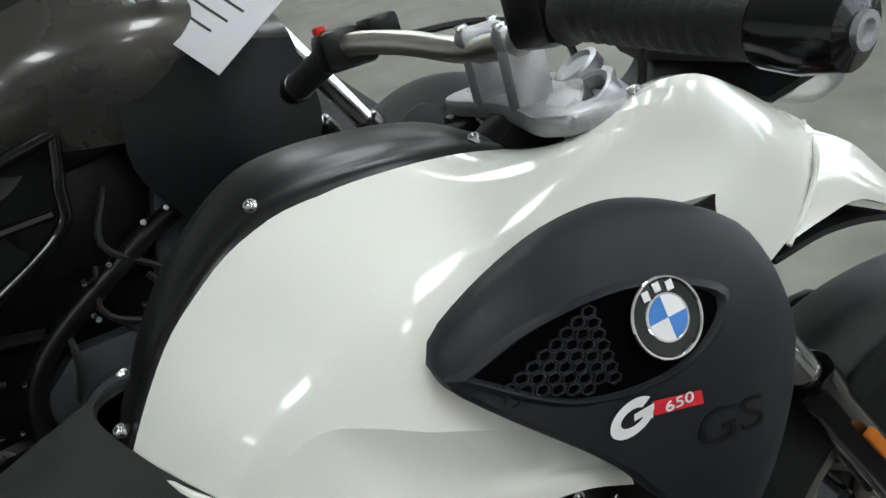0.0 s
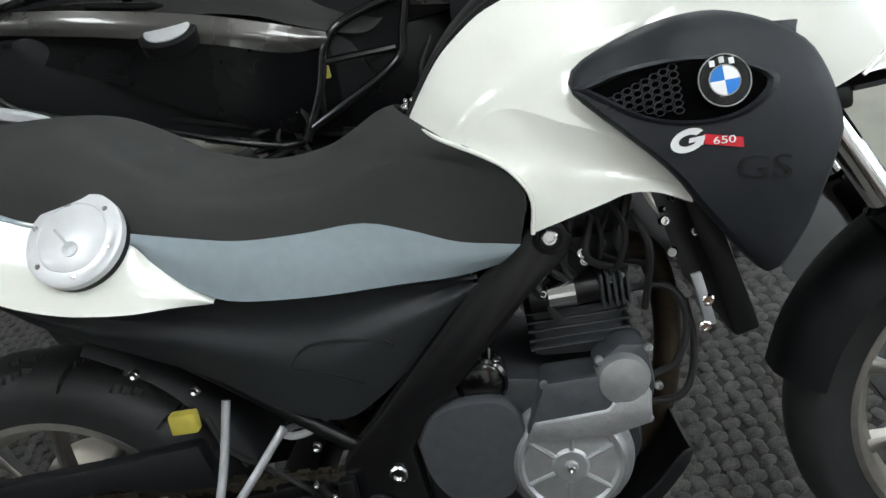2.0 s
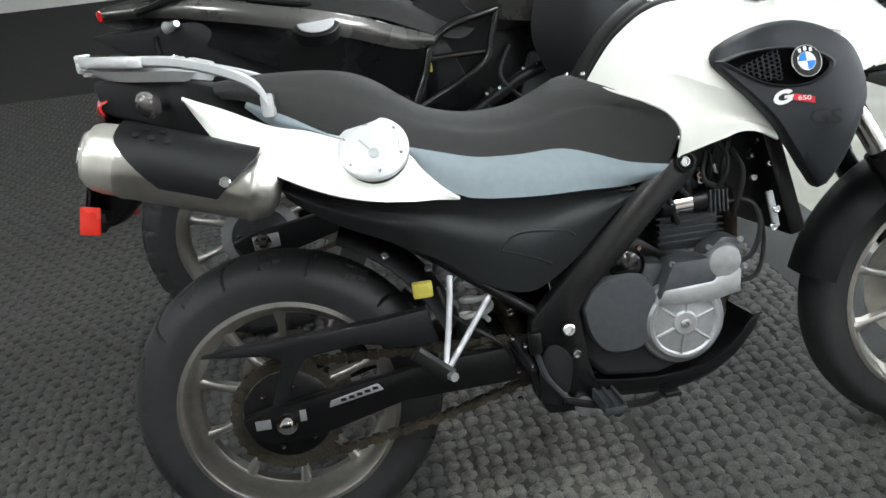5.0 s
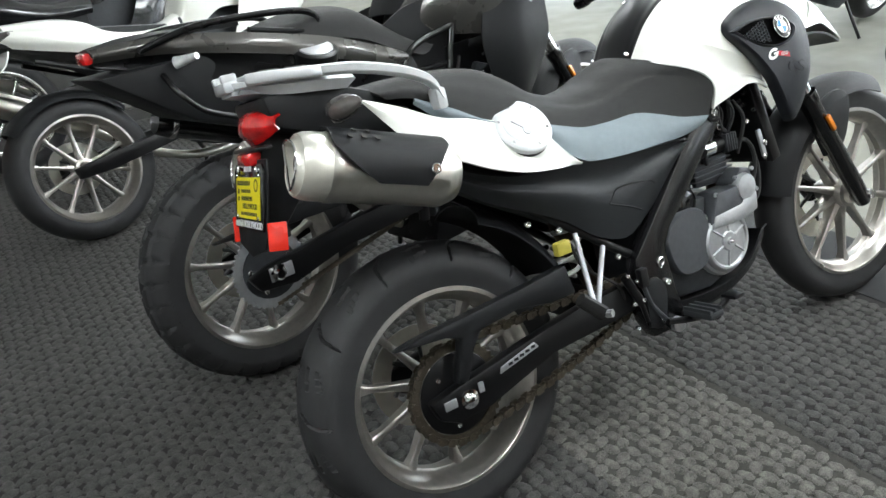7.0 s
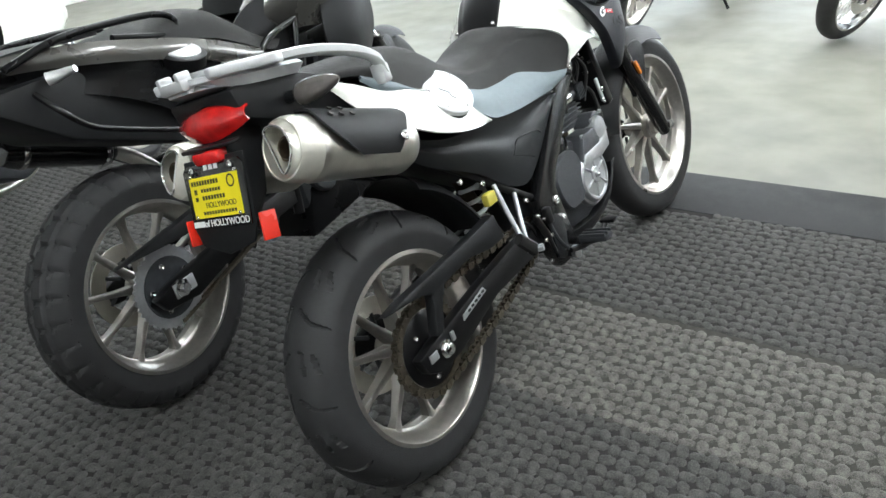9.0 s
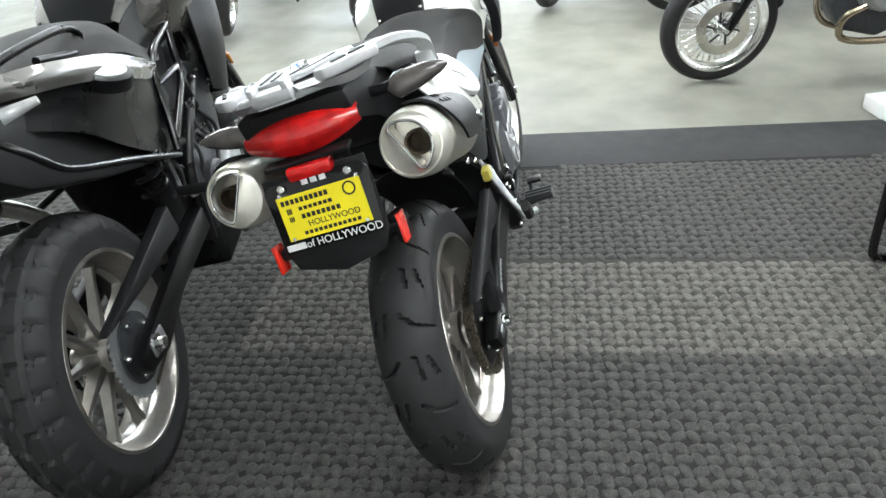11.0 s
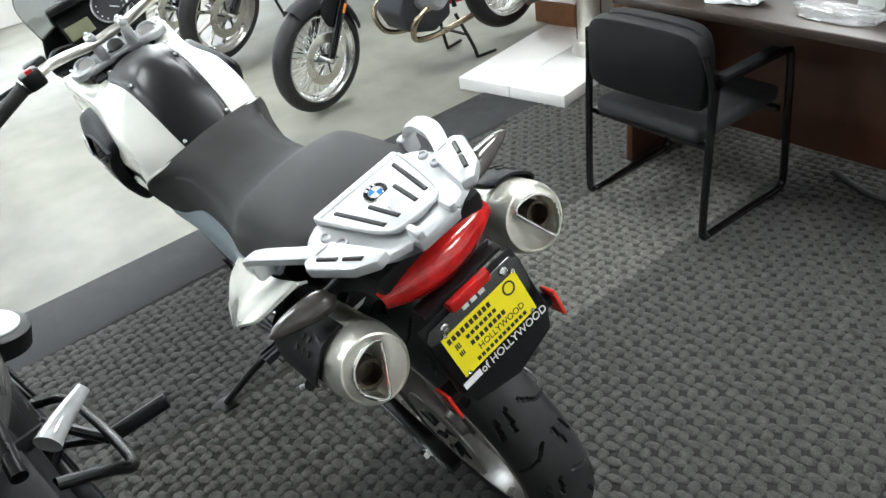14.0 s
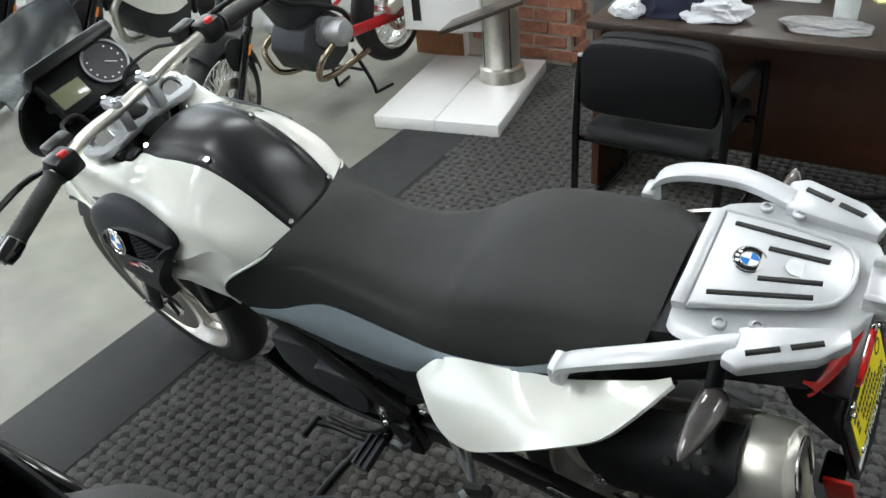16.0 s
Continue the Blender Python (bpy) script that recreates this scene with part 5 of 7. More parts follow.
for sd in (-1, 1):
    for x, y in ((-0.112, 0.099), (-0.153, 0.093)):
        bolt(rk, (x, sd * y, rz(x) + 0.003), (-0.12, 0, 1), 0.009, ALU, "rack_bolt", 0.006)
    hd = bmesh.new()
    rows = []
    pts = spline([(0.076, 0.177, 0.930), (0.060, 0.182, 0.960), (0.022, 0.178, 0.984), (-0.03, 0.166, 1.004), (-0.08, 0.150, 1.018), (-0.14, 0.121, 1.027)], 22)
    for i, p in enumerate(pts):
        wdt, hgt = 0.015, 0.010
        rows.append([Vector((p.x, sd * (p.y + a * wdt), p.z + b * hgt)) for a, b in ((-1, -0.6), (-1, 0.6), (-0.6, 1), (0.6, 1), (1, 0.6), (1, -0.6), (0.6, -1), (-0.6, -1))])
    vs = grid(hd, rows, closed_v=True)
    hd.faces.new(vs[0][::-1])
    hd.faces.new(vs[-1])
    bmesh.ops.recalc_face_normals(hd, faces=hd.faces)
    part("grab_handle", hd, SILVER, rk)
    en = box((0.074, sd * 0.172, 0.925), (0.022, 0.036, 0.040), 0.006)
    part("handle_foot", en, SILVER, rk)
    part("handle_pocket", box((0.0795, sd * 0.172, 0.932), (0.014, 0.014, 0.022), 0.002), FRAME, rk)
    wing = [(-0.135, 0.100), (-0.128, 0.150), (-0.150, 0.158), (-0.225, 0.122), (-0.252, 0.092), (-0.245, 0.070)]
    wg = prism(wing, 0, 0.020, 0.005, 0, "xy")
    for v in wg.verts:
        v.co.y *= sd
        v.co.z += rz(v.co.x) - 0.010
    bmesh.ops.recalc_face_normals(wg, faces=wg.faces)
    part("rack_wing", wg, SILVER, rk)
    for x0, y0, x1, y1 in ((-0.152, 0.136, -0.185, 0.120), (-0.195, 0.115, -0.225, 0.100)):
        so = bmesh.new()
        tube(so, [(x0, sd * y0, rz(x0) + 0.0095), (x1, sd * y1, rz(x1) + 0.0095)], 0.0042, 8, 2, None, 1.0)
        part("wing_slot", so, INK, rk)
    # rear turn signal
    stalk = bmesh.new()
    tube(stalk, [(-0.115, sd * 0.095, 0.950), (-0.122, sd * 0.150, 0.950)], 0.011, 10, 2)
    ts = part("turn_signal", stalk, PLASTIC, gs)
    lz_ = bmesh.new()
    pts_s = spline([(-0.128, sd * 0.140, 0.948), (-0.124, sd * 0.180, 0.952), (-0.120, sd * 0.220, 0.956), (-0.117, sd * 0.252, 0.958)], 14)
    rows = []
    for i, p in enumerate(pts_s):
        k = (0.35, 0.8, 1, 1, 1, 0.97, 0.93, 0.88, 0.82, 0.74, 0.64, 0.52, 0.36, 0.12)[i]
        rows.append([p + Vector((0.020 * k * math.cos(q), 0, 0.023 * k * math.sin(q))) for q in (j * math.pi / 6 for j in range(12))])
    vs = grid(lz_, rows, closed_v=True)
    lz_.faces.new(vs[0][::-1])
    lz_.faces.new(vs[-1])
    bmesh.ops.recalc_face_normals(lz_, faces=lz_.faces)
    part("signal_lens", lz_, SMOKE, ts, "smoked turn signal lens")
part("rack_tail", box((-0.262, 0, 1.035), (0.03, 0.075, 0.022), 0.006), SILVER, rk)
for sd in (-1, 1):
    part("rack_ear", box((-0.262, sd * 0.030, 1.050), (0.03, 0.012, 0.016), 0.004), SILVER, rk)

# number plate carrier
PM = Matrix.Translation((-0.279, 0, 0.832)) @ Matrix.Rotation(radians(16), 4, "Y") @ Matrix(((0, 0, -1, 0), (-1, 0, 0, 0), (0, 1, 0, 0), (0, 0, 0, 1)))
hang = prism([(-0.098, 0.070), (0.098, 0.070), (0.100, -0.060), (0.085, -0.095), (0.0, -0.115), (-0.085, -0.095), (-0.100, -0.060)], -0.008, -0.003, 0.002, 0, "xy")
car = part("plate_carrier", hang, PLASTIC, gs, "black plastic plate carrier", m=PM)
part("plate_frame", prism([(-0.094, -0.062), (0.094, -0.062), (0.098, 0.050), (0.085, 0.062), (-0.085, 0.062), (-0.098, 0.050)], -0.002, 0.003, 0.002, 0, "xy"), GLOSS, car, "black plate frame", m=PM)
part("plate_card", box((0, -0.002, 0.0036), (0.158, 0.078, 0.0012), 0.0), YELLOW, car, "yellow dealer card", m=PM)
text_on("town_name", "of HOLLYWOOD", 0.0190, PM @ Matrix.Translation((0.020, -0.0525, 0.0038)), PRINT, car, "white dealer lettering")
part("brand_mark", box((-0.072, -0.0525, 0.0036), (0.036, 0.011, 0.0008), 0), PRINT, car, m=PM)
for k in (-1, 0, 1):
    part("brand_mark", box((k * 0.017, 0.053, 0.0036), (0.012, 0.010, 0.0008), 0), PRINT, car, m=PM)
text_on("town_name", "HOLLYWOOD", 0.0150, PM @ Matrix.Translation((0.014, -0.018, 0.0045)), INK, car)
for x, y, w_, h_ in ((-0.028, 0.026, 0.092, 0.011), (-0.012, 0.011, 0.066, 0.008), (-0.006, -0.003, 0.076, 0.010), (-0.062, 0.010, 0.010, 0.012), (-0.062, -0.004, 0.010, 0.010), (0.006, -0.032, 0.110, 0.008)):
    n_ = max(3, int(w_ / 0.0085))
    for k in range(n_):
        part("print_bar", box((x - w_ / 2 + (k + 0.5) * w_ / n_, y, 0.0044), (w_ / n_ * 0.70, h_ * 0.80, 0.0005), 0), INK, car, m=PM)
em = bmesh.new()
lathe(em, [(0.012, 0), (0.012, 0.0006), (0.009, 0.0006), (0.009, 0.0)], (0.056, 0.022, 0.0042), (0, 0, 1), 24, cap=False)
part("print_ring", em, INK, car, m=PM)
for x, y in ((-0.063, 0.050), (0.063, 0.050), (-0.070, 0.040), (0.076, 0.040), (-0.070, -0.038), (0.070, -0.038)):
    bolt(car, PM @ Vector((x, y, 0.003)), PM.to_3x3() @ Vector((0, 0, 1)), 0.0075 if y > 0.045 else 0.004, CHROME, "plate_bolt", 0.004)
stem = prism([(-0.225, 0.945), (-0.150, 0.92), (-0.20, 0.80), (-0.265, 0.735), (-0.290, 0.74), (-0.262, 0.84), (-0.252, 0.90)], -0.045, 0.045, 0.01)
part("plate_stem", stem, PLASTIC, gs)
part("plate_lamp", box((-0.258, 0, 0.900), (0.030, 0.085, 0.026), 0.008), REDLENS, gs)
for sd in (-1, 1):
    part("side_reflector", box((-0.282, sd * 0.119, 0.762), (0.036, 0.006, 0.052), 0.002, Matrix.Rotation(radians(12), 4, "Y")), REDREFL, gs, "red side reflector")
    part("reflector_arm", box((-0.270, sd * 0.094, 0.764), (0.03, 0.045, 0.02), 0.004), PLASTIC, gs)

# ---- room ----
CARPET = material("charcoal_carpet", (0.056, 0.0545, 0.0515), 0.80, 0, 0.95, 330, 1.0, 420, spec=0.35)
CARPETLIGHT = material("charcoal_carpet_turned_pile", (0.104, 0.100, 0.090), 0.80, 0, 0.95, 330, 1.0, 420, spec=0.35)
ROWBASE = material("turned_row_backing", (0.056, 0.054, 0.049), 0.95, 0, 0.3, 300, 0.3, 700, spec=0.1)
CARPETBASE = material("carpet_backing", (0.033, 0.032, 0.031), 0.95, 0, 0.3, 300, 0.3, 700, spec=0.1)
BORDER = material("dark_rubber_edging", (0.030, 0.031, 0.032), 0.75, 0, 0.2, 120, 0.3, 900, spec=0.3)
CONCRETE = material("polished_concrete", (0.200, 0.198, 0.170), 0.58, 0, 0.30, 4, 0.1, 60, spec=0.3, dirt=0.45)
WALL = material("off_white_wall", (0.72, 0.71, 0.68), 0.8, 0, 0.04, 8, 0.15, 300)
CEIL = material("ceiling_tile", (0.70, 0.70, 0.68), 0.9, 0, 0.06, 60, 0.3, 200)
WOOD = material("reddish_brown_laminate", (0.066, 0.025, 0.013), 0.35, 0, 0.3, 14, 0.05, 200, coat=0.2)
DARKTOP = material("dark_walnut_laminate", (0.035, 0.024, 0.018), 0.35, 0, 0.3, 20, 0.05, 200)
SKIRT = material("stained_wood_baseboard", (0.24, 0.10, 0.04), 0.4, 0, 0.3, 18, 0.1, 200)
BRICK = material("red_brick", (0.30, 0.13, 0.08), 0.85, 0, 0.45, 25, 0.7, 160)
MORTAR = material("grey_mortar", (0.36, 0.32, 0.27), 0.95, 0, 0.2, 80, 0.6, 300)
WHITEGLOSS = material("white_laminate", (0.80, 0.80, 0.79), 0.2, 0, 0.02, 10, coat=0.5)
GLASS = clear("window_glass", (0.95, 0.97, 0.97), 0.0)
TROFFER = emitter("lit_diffuser", (0.93, 0.985, 1.0), TROFFER_STRENGTH)
DAY = emitter("daylit_street", (0.86, 0.93, 1.0), 3.2)
EDGE_X, EDGE_K, EDGE_W = 1.83, -0.03, 0.34


def slab(name, x0, x1, y0, y1, z0, z1, mat, label="", bevel=0.0):
    ob = part(name, box(((x0 + x1) / 2, (y0 + y1) / 2, (z0 + z1) / 2), (x1 - x0, y1 - y0, z1 - z0), bevel), mat)
    return tagged(ob, label, kind="structure")


X0, X1, Y0, Y1, H = -4.5, 6.5, -5.2, 8.5, 3.0
slab("floor", X0 - 0.2, X1 + 0.2, Y0 - 0.2, Y1 + 0.2, -0.2, -0.012, CONCRETE, "pale polished concrete showroom floor")
# carpet backing with a slanted front edge, and the edging strip
cb = prism([(X0, Y0), (EDGE_X - EDGE_W + EDGE_K * Y0, Y0), (EDGE_X - EDGE_W + EDGE_K * Y1, Y1), (X0, Y1)], -0.010, -0.004, 0, 0, "xy")
carpet = tagged(part("carpet", cb, CARPETBASE), "charcoal basket-weave carpet", kind="structure")
rbk = prism([(0.298, -2.6), (0.786, -2.6), (0.786, 0.784), (0.298, 0.784)], -0.0045, -0.0030, 0, 0, "xy")
part("carpet_row_backing", rbk, ROWBASE, carpet)
eb = prism([(EDGE_X - EDGE_W + EDGE_K * Y0, Y0), (EDGE_X + EDGE_K * Y0, Y0), (EDGE_X + EDGE_K * Y1, Y1), (EDGE_X - EDGE_W + EDGE_K * Y1, Y1)], -0.011, -0.001, 0.003, 0, "xy")
tagged(part("carpet_edging", eb, BORDER), "dark smooth edging strip along the carpet", kind="structure")


OCT = [(1, 0.35), (0.5, 0.95), (-0.5, 0.95), (-1, 0.35), (-1, -0.35), (-0.5, -0.95), (0.5, -0.95), (1, -0.35)]


def weave(x0, x1, y0, y1, pitch, mat):
    """Raised loops of the weave: short domed bars, turned every other cell."""
    vs, fs = [], []
    nx, ny = int((x1 - x0) / pitch), int((y1 - y0) / pitch)
    for i in range(nx):
        for j in range(ny):
            cx_, cy_ = x0 + (i + 0.5) * pitch, y0 + (j + 0.5) * pitch
            if cx_ > EDGE_X - EDGE_W - 0.01 + EDGE_K * cy_:
                continue
            k = len(vs)
            h = 0.0045 + 0.0020 * random.random()
            turn = (0.35 if (i + j) % 2 else 1.92) + random.uniform(-0.22, 0.22)
            a, b = pitch * random.uniform(0.60, 0.72), pitch * random.uniform(0.41, 0.49)
            cx_ += random.uniform(-0.05, 0.05) * pitch
            cy_ += random.uniform(-0.05, 0.05) * pitch
            ct, st = math.cos(turn), math.sin(turn)
            tip = random.uniform(0.0, 0.22) * pitch
            for z, f, g in ((-0.005, 1.0, 0.0), (h * 0.66 - 0.005, 0.86, 0.5), (h - 0.005, 0.45, 1.0)):
                for q in range(8):
                    px_, py_ = a * f * OCT[q][0], b * f * OCT[q][1]
                    vs.append((cx_ + px_ * ct - py_ * st, cy_ + px_ * st + py_ * ct + tip * g, z))
            for l in (0, 8):
                for q in range(8):
                    fs.append((k + l + q, k + l + (q + 1) % 8, k + l + 8 + (q + 1) % 8, k + l + 8 + q))
            fs.append(tuple(range(k + 16, k + 24)))
    me = bpy.data.meshes.new("carpet_weave")
    me.from_pydata(vs, [], fs)
    me.materials.append(mat)
    me.polygons.foreach_set("use_smooth", [True] * len(me.polygons))
    ob = new("carpet_weave", me)
    ob.parent = carpet
    return tagged(ob, kind="stuff")


random.seed(2)
# carpet tiles half a metre wide; one row is laid with its pile turned
weave(-2.22, 0.300, -2.6, 4.2, 0.036, CARPET)
weave(0.300, 0.784, -2.6, 0.784, 0.036, CARPETLIGHT)
weave(0.300, 0.784, 0.784, 4.2, 0.036, CARPET)
weave(0.784, 2.0, -2.6, 4.2, 0.036, CARPET)
tagged(slab("ceiling", X0, X1, Y0, Y1, H, H + 0.1, CEIL, "white tiled ceiling with light panels"), "")
for i in range(4):
    for j in range(5):
        x, y = -3.2 + i * 2.4, -3.6 + j * 2.6
        if i < 2 and j != 1:
            continue
        t = thing("ceiling_light", pose(x, y, H), "lit white recessed ceiling light panel", "ceiling light", "ceiling light panels")
        part("diffuser", box((0, 0, -0.012), (0.58, 1.16, 0.012), 0.0), TROFFER, t)
        part("light_frame", join(box((-0.305, 0, -0.01), (0.03, 1.22, 0.02), 0.002), box((0.305, 0, -0.01), (0.03, 1.22, 0.02), 0.002), box((0, -0.595, -0.01), (0.58, 0.03, 0.02), 0.002), box((0, 0.595, -0.01), (0.58, 0.03, 0.02), 0.002)), WHITEGLOSS, t)
slab("wall_back", X0 - 0.15, X0, Y0, Y1, -0.01, H, WALL, "plain white wall")
slab("wall_side", X0, X1, Y1, Y1 + 0.15, -0.01, H, WALL, "plain white wall")
slab("wall_office", X0, X1, Y0 - 0.15, Y0, -0.01, H, WALL, "plain white wall")
# partition with brick pier and baseboard
slab("partition", 2.13, 2.46, -2.70, -2.56, -0.01, H, WALL, "white partition wall beside the brick pier")
slab("baseboard", 2.13, 2.46, -2.56, -2.54, -0.01, 0.13, SKIRT, "stained wooden baseboard")
pier = tagged(part("brick_pier", box((1.80, -2.77, 1.49), (0.66, 0.30, 3.0), 0), MORTAR), "red brick pier with pale mortar", kind="structure")
for r in range(30):
    for c_ in range(4):
        x_ = 1.59 + c_ * 0.205 - (0.0 if r % 2 else 0.09)
        if x_ > 2.10:
            continue
        ob = part("brick", box((0, 0, 0), (0.195, 0.02, 0.060), 0.005, None, 1), BRICK, pier)
        ob.location = Vector((x_, -2.622, 0.05 + r * 0.0735))
    ob = part("brick", box((0, 0, 0), (0.02, 0.14 if r % 2 else 0.24, 0.060), 0.005, None, 1), BRICK, pier)
    ob.location = Vector((1.466, -2.73, 0.05 + r * 0.0735))
# window wall
slab("window_sill", X1, X1 + 0.2, Y0, Y1, -0.01, 0.45, WALL, "low white wall under the windows")
slab("window_head", X1, X1 + 0.2, Y0, Y1, 2.75, H, WALL, "white wall above the windows")
for j in range(8):
    y = Y0 + j * (Y1 - Y0) / 7
    slab("window_post", X1, X1 + 0.12, y - 0.04, y + 0.04, 0.45, 2.75, ALU, "aluminium window post")
    if j < 7:
        g = slab("window_%d" % (j + 1), X1 + 0.05, X1 + 0.06, y + 0.04, y + (Y1 - Y0) / 7 - 0.04, 0.45, 2.75, GLASS, "large clear shop window")
        g.visible_shadow = False
slab("backdrop", X1 + 1.5, X1 + 1.55, Y0 - 3, Y1 + 3, -0.2, 4.5, DAY, "bright daylit street beyond the windows")

# ---- other motorcycles ----
REDPAINT = material("red_frame_paint", (0.42, 0.012, 0.018), 0.25, 0.1, 0.1, 40, coat=0.8)
BLUEPAINT = material("steel_blue_paint", (0.10, 0.20, 0.34), 0.22, 0.3, 0.1, 40, coat=0.8)
BLACKPAINT = material("black_metallic_paint", (0.015, 0.016, 0.018), 0.2, 0.3, 0.2, 40, coat=0.9)
BRIGHTRIM = material("polished_spoked_rim", (0.72, 0.72, 0.70), 0.18, 1, 0.08, 40)


def card_plate(bike, x, z, tilt=18):
    m = Matrix.Translation((x, 0, z)) @ Matrix.Rotation(radians(tilt), 4, "Y") @ Matrix(((0, 0, -1, 0), (-1, 0, 0, 0), (0, 1, 0, 0), (0, 0, 0, 1)))
    c = part("plate_carrier", prism([(-0.095, 0.07), (0.095, 0.07), (0.095, -0.09), (-0.095, -0.09)], -0.006, 0.0, 0.002, 0, "xy"), PLASTIC, bike, m=m)
    part("plate_card", box((0, -0.002, 0.002), (0.158, 0.085, 0.0015), 0), YELLOW, c, "yellow dealer card", m=m)
    part("brand_mark", box((0, -0.066, 0.002), (0.15, 0.016, 0.0015), 0), PRINT, c, m=m)
    for k in range(4):
        part("print_bar", box((0, 0.028 - k * 0.019, 0.0032), (0.11 - 0.012 * (k % 2), 0.009, 0.0006), 0), INK, c, m=m)
    for sd in (-1, 1):
        part("side_reflector", box((x, sd * 0.11, z - 0.06), (0.040, 0.006, 0.07), 0.002), REDREFL, c)


def simple_bike(label, m, paint, rim_mat=RIM, frame_mat=FRAME, wire=False, centre=False, tall=0.0, fairing=False, boxer=False, seat_mat=SEAT, plate=False, tail_mat=None, group="", gold=False, spokes=10, steer=10, left_pipe=False):
    b = thing("motorcycle", m, label, "motorcycle", group)
    st_m = steered(steer)
    front_end(b, st_m, GLOSS, rim_mat, None, 0.325, 0.245, spokes, wire, PLASTIC, BRASS if gold else (FRAME if boxer else CHROME))
    wheel(b, (0, 0, 0.32), 0.32, 0.075, 0.225, spokes, rim_mat, None, None, "rear_wheel", disc=0.12, n=64, wire=wire)
    w = [(0.62, 0.075, 0.80), (0.70, 0.12, 0.92), (0.82, 0.145, 0.98), (0.94, 0.14, 0.98), (1.05, 0.10, 0.93)]
    rails = []
    for f, lift, dz in ((-1, 0, -0.16), (-1.02, 0, -0.07), (-0.9, 0, 0.0), (-0.5, 1, 0.035), (0, 1, 0.05), (0.5, 1, 0.035), (0.9, 0, 0.0), (1.02, 0, -0.07), (1, 0, -0.16)):
        rails.append([(x, y * f, z + tall + dz * (0.3 if i in (0, 4) else 1)) for i, (x, y, z) in enumerate(w)])
    part("tank", loft(rails, 24, 30, 0.005), paint, b)
    sr = []
    for f, dz in ((-1, -0.07), (-0.95, -0.02), (-0.6, 0), (0, 0.008), (0.6, 0), (0.95, -0.02), (1, -0.07)):
        sr.append([(x, y * f, z + tall + dz) for x, y, z in ((-0.12, 0.09, 0.93), (0.05, 0.125, 0.92), (0.18, 0.14, 0.89), (0.28, 0.145, 0.83), (0.42, 0.14, 0.80), (0.56, 0.11, 0.81), (0.66, 0.08, 0.85))])
    part("seat", loft(sr, 26, 22, 0.006), seat_mat, b)
    for sd in (-1, 1):
        t = [(-0.25, 0.06, 0.93 + tall), (-0.10, 0.115, 0.90 + tall), (0.10, 0.15, 0.85 + tall), (0.35, 0.155, 0.77 + tall), (0.62, 0.13, 0.76 + tall)]
        lo = [(-0.25, 0.05, 0.89 + tall), (-0.10, 0.10, 0.83 + tall), (0.10, 0.14, 0.77 + tall), (0.35, 0.14, 0.70 + tall), (0.62, 0.12, 0.71 + tall)]
        part("tail_panel", loft([t, [(x, y + 0.01, (z + q[2]) / 2) for (x, y, z), q in zip(t, lo)], lo], 20, 8, 0.004, sd), tail_mat or paint, b)
        fr = bmesh.new()
        tube(fr, [(1.10, sd * 0.03, 0.88), (0.98, sd * 0.10, 0.70), (0.78, sd * 0.13, 0.62), (0.55, sd * 0.13, 0.50), (0.52, sd * 0.12, 0.32)], 0.016, 10, 30)
        part("frame", fr, FRAME, b)
        sfr = bmesh.new()
        tube(sfr, [(0.62, sd * 0.12, 0.56), (0.30, sd * 0.12, 0.66), (-0.05, sd * 0.09, 0.80)], 0.012, 8, 18)
        part("subframe", sfr, frame_mat, b)
        arm_ = prism([(-0.07, 0.34), (0.10, 0.36), (0.55, 0.40), (0.55, 0.34), (0.10, 0.29), (-0.06, 0.29)], sd * 0.09, sd * 0.12, 0.006)
        part("swingarm", arm_, frame_mat, b)
        gp = bmesh.new()
        tube(gp, [(0.98, sd * 0.26, 1.12 + tall), (0.95, sd * 0.40, 1.11 + tall)], 0.018, 10, 2)
        part("grip", gp, GRIP, b, m=st_m)
        ms = bmesh.new()
        tube(ms, [(1.02, sd * 0.27, 1.12 + tall), (1.06, sd * 0.33, 1.22 + tall), (1.06, sd * 0.36, 1.27 + tall)], 0.006, 8, 12)
        mh = part("mirror", ms, FRAME, b, m=st_m)
        part("mirror_head", box((1.065, sd * 0.38, 1.29 + tall), (0.025, 0.13, 0.075), 0.012), GLOSS, mh, m=st_m)
        sg = bmesh.new()
        tube(sg, [(-0.16, sd * 0.08, 0.88 + tall), (-0.17, sd * 0.15, 0.88 + tall)], 0.009, 8, 2)
        tsn = part("turn_signal", sg, PLASTIC, b)
        sl_ = bmesh.new()
        tube(sl_, [(-0.19, sd * 0.15, 0.88 + tall), (-0.14, sd * 0.21, 0.89 + tall)], 0.022, 10, 6, 0.008)
        part("signal_lens", sl_, SMOKE, tsn)
        if boxer:
            cyb = bmesh.new()
            lathe(cyb, [(0.05, 0.10), (0.06, 0.12), (0.06, 0.17), (0.075, 0.18), (0.08, 0.26), (0.06, 0.29), (0.0, 0.30)], (0.74, 0, 0.44), (0.0, sd, 0.12), 20)
            part("cylinder", cyb, ALU, b)
            for k in range(4):
                cf = bmesh.new()
                lathe(cf, [(0.085, 0.125 + k * 0.014), (0.085, 0.130 + k * 0.014)], (0.74, 0, 0.44), (0.0, sd, 0.12), 20)
                part("cooling_fin", cf, ALU, b)
            ep = bmesh.new()
            tube(ep, [(0.80, sd * 0.23, 0.42), (0.90, sd * 0.22, 0.36), (0.88, sd * 0.16, 0.24), (0.70, sd * 0.13, 0.20), (0.40, sd * 0.13, 0.22)], 0.019, 10, 24)
            part("exhaust_pipe", ep, BRASSY, b)
    hb_ = bmesh.new()
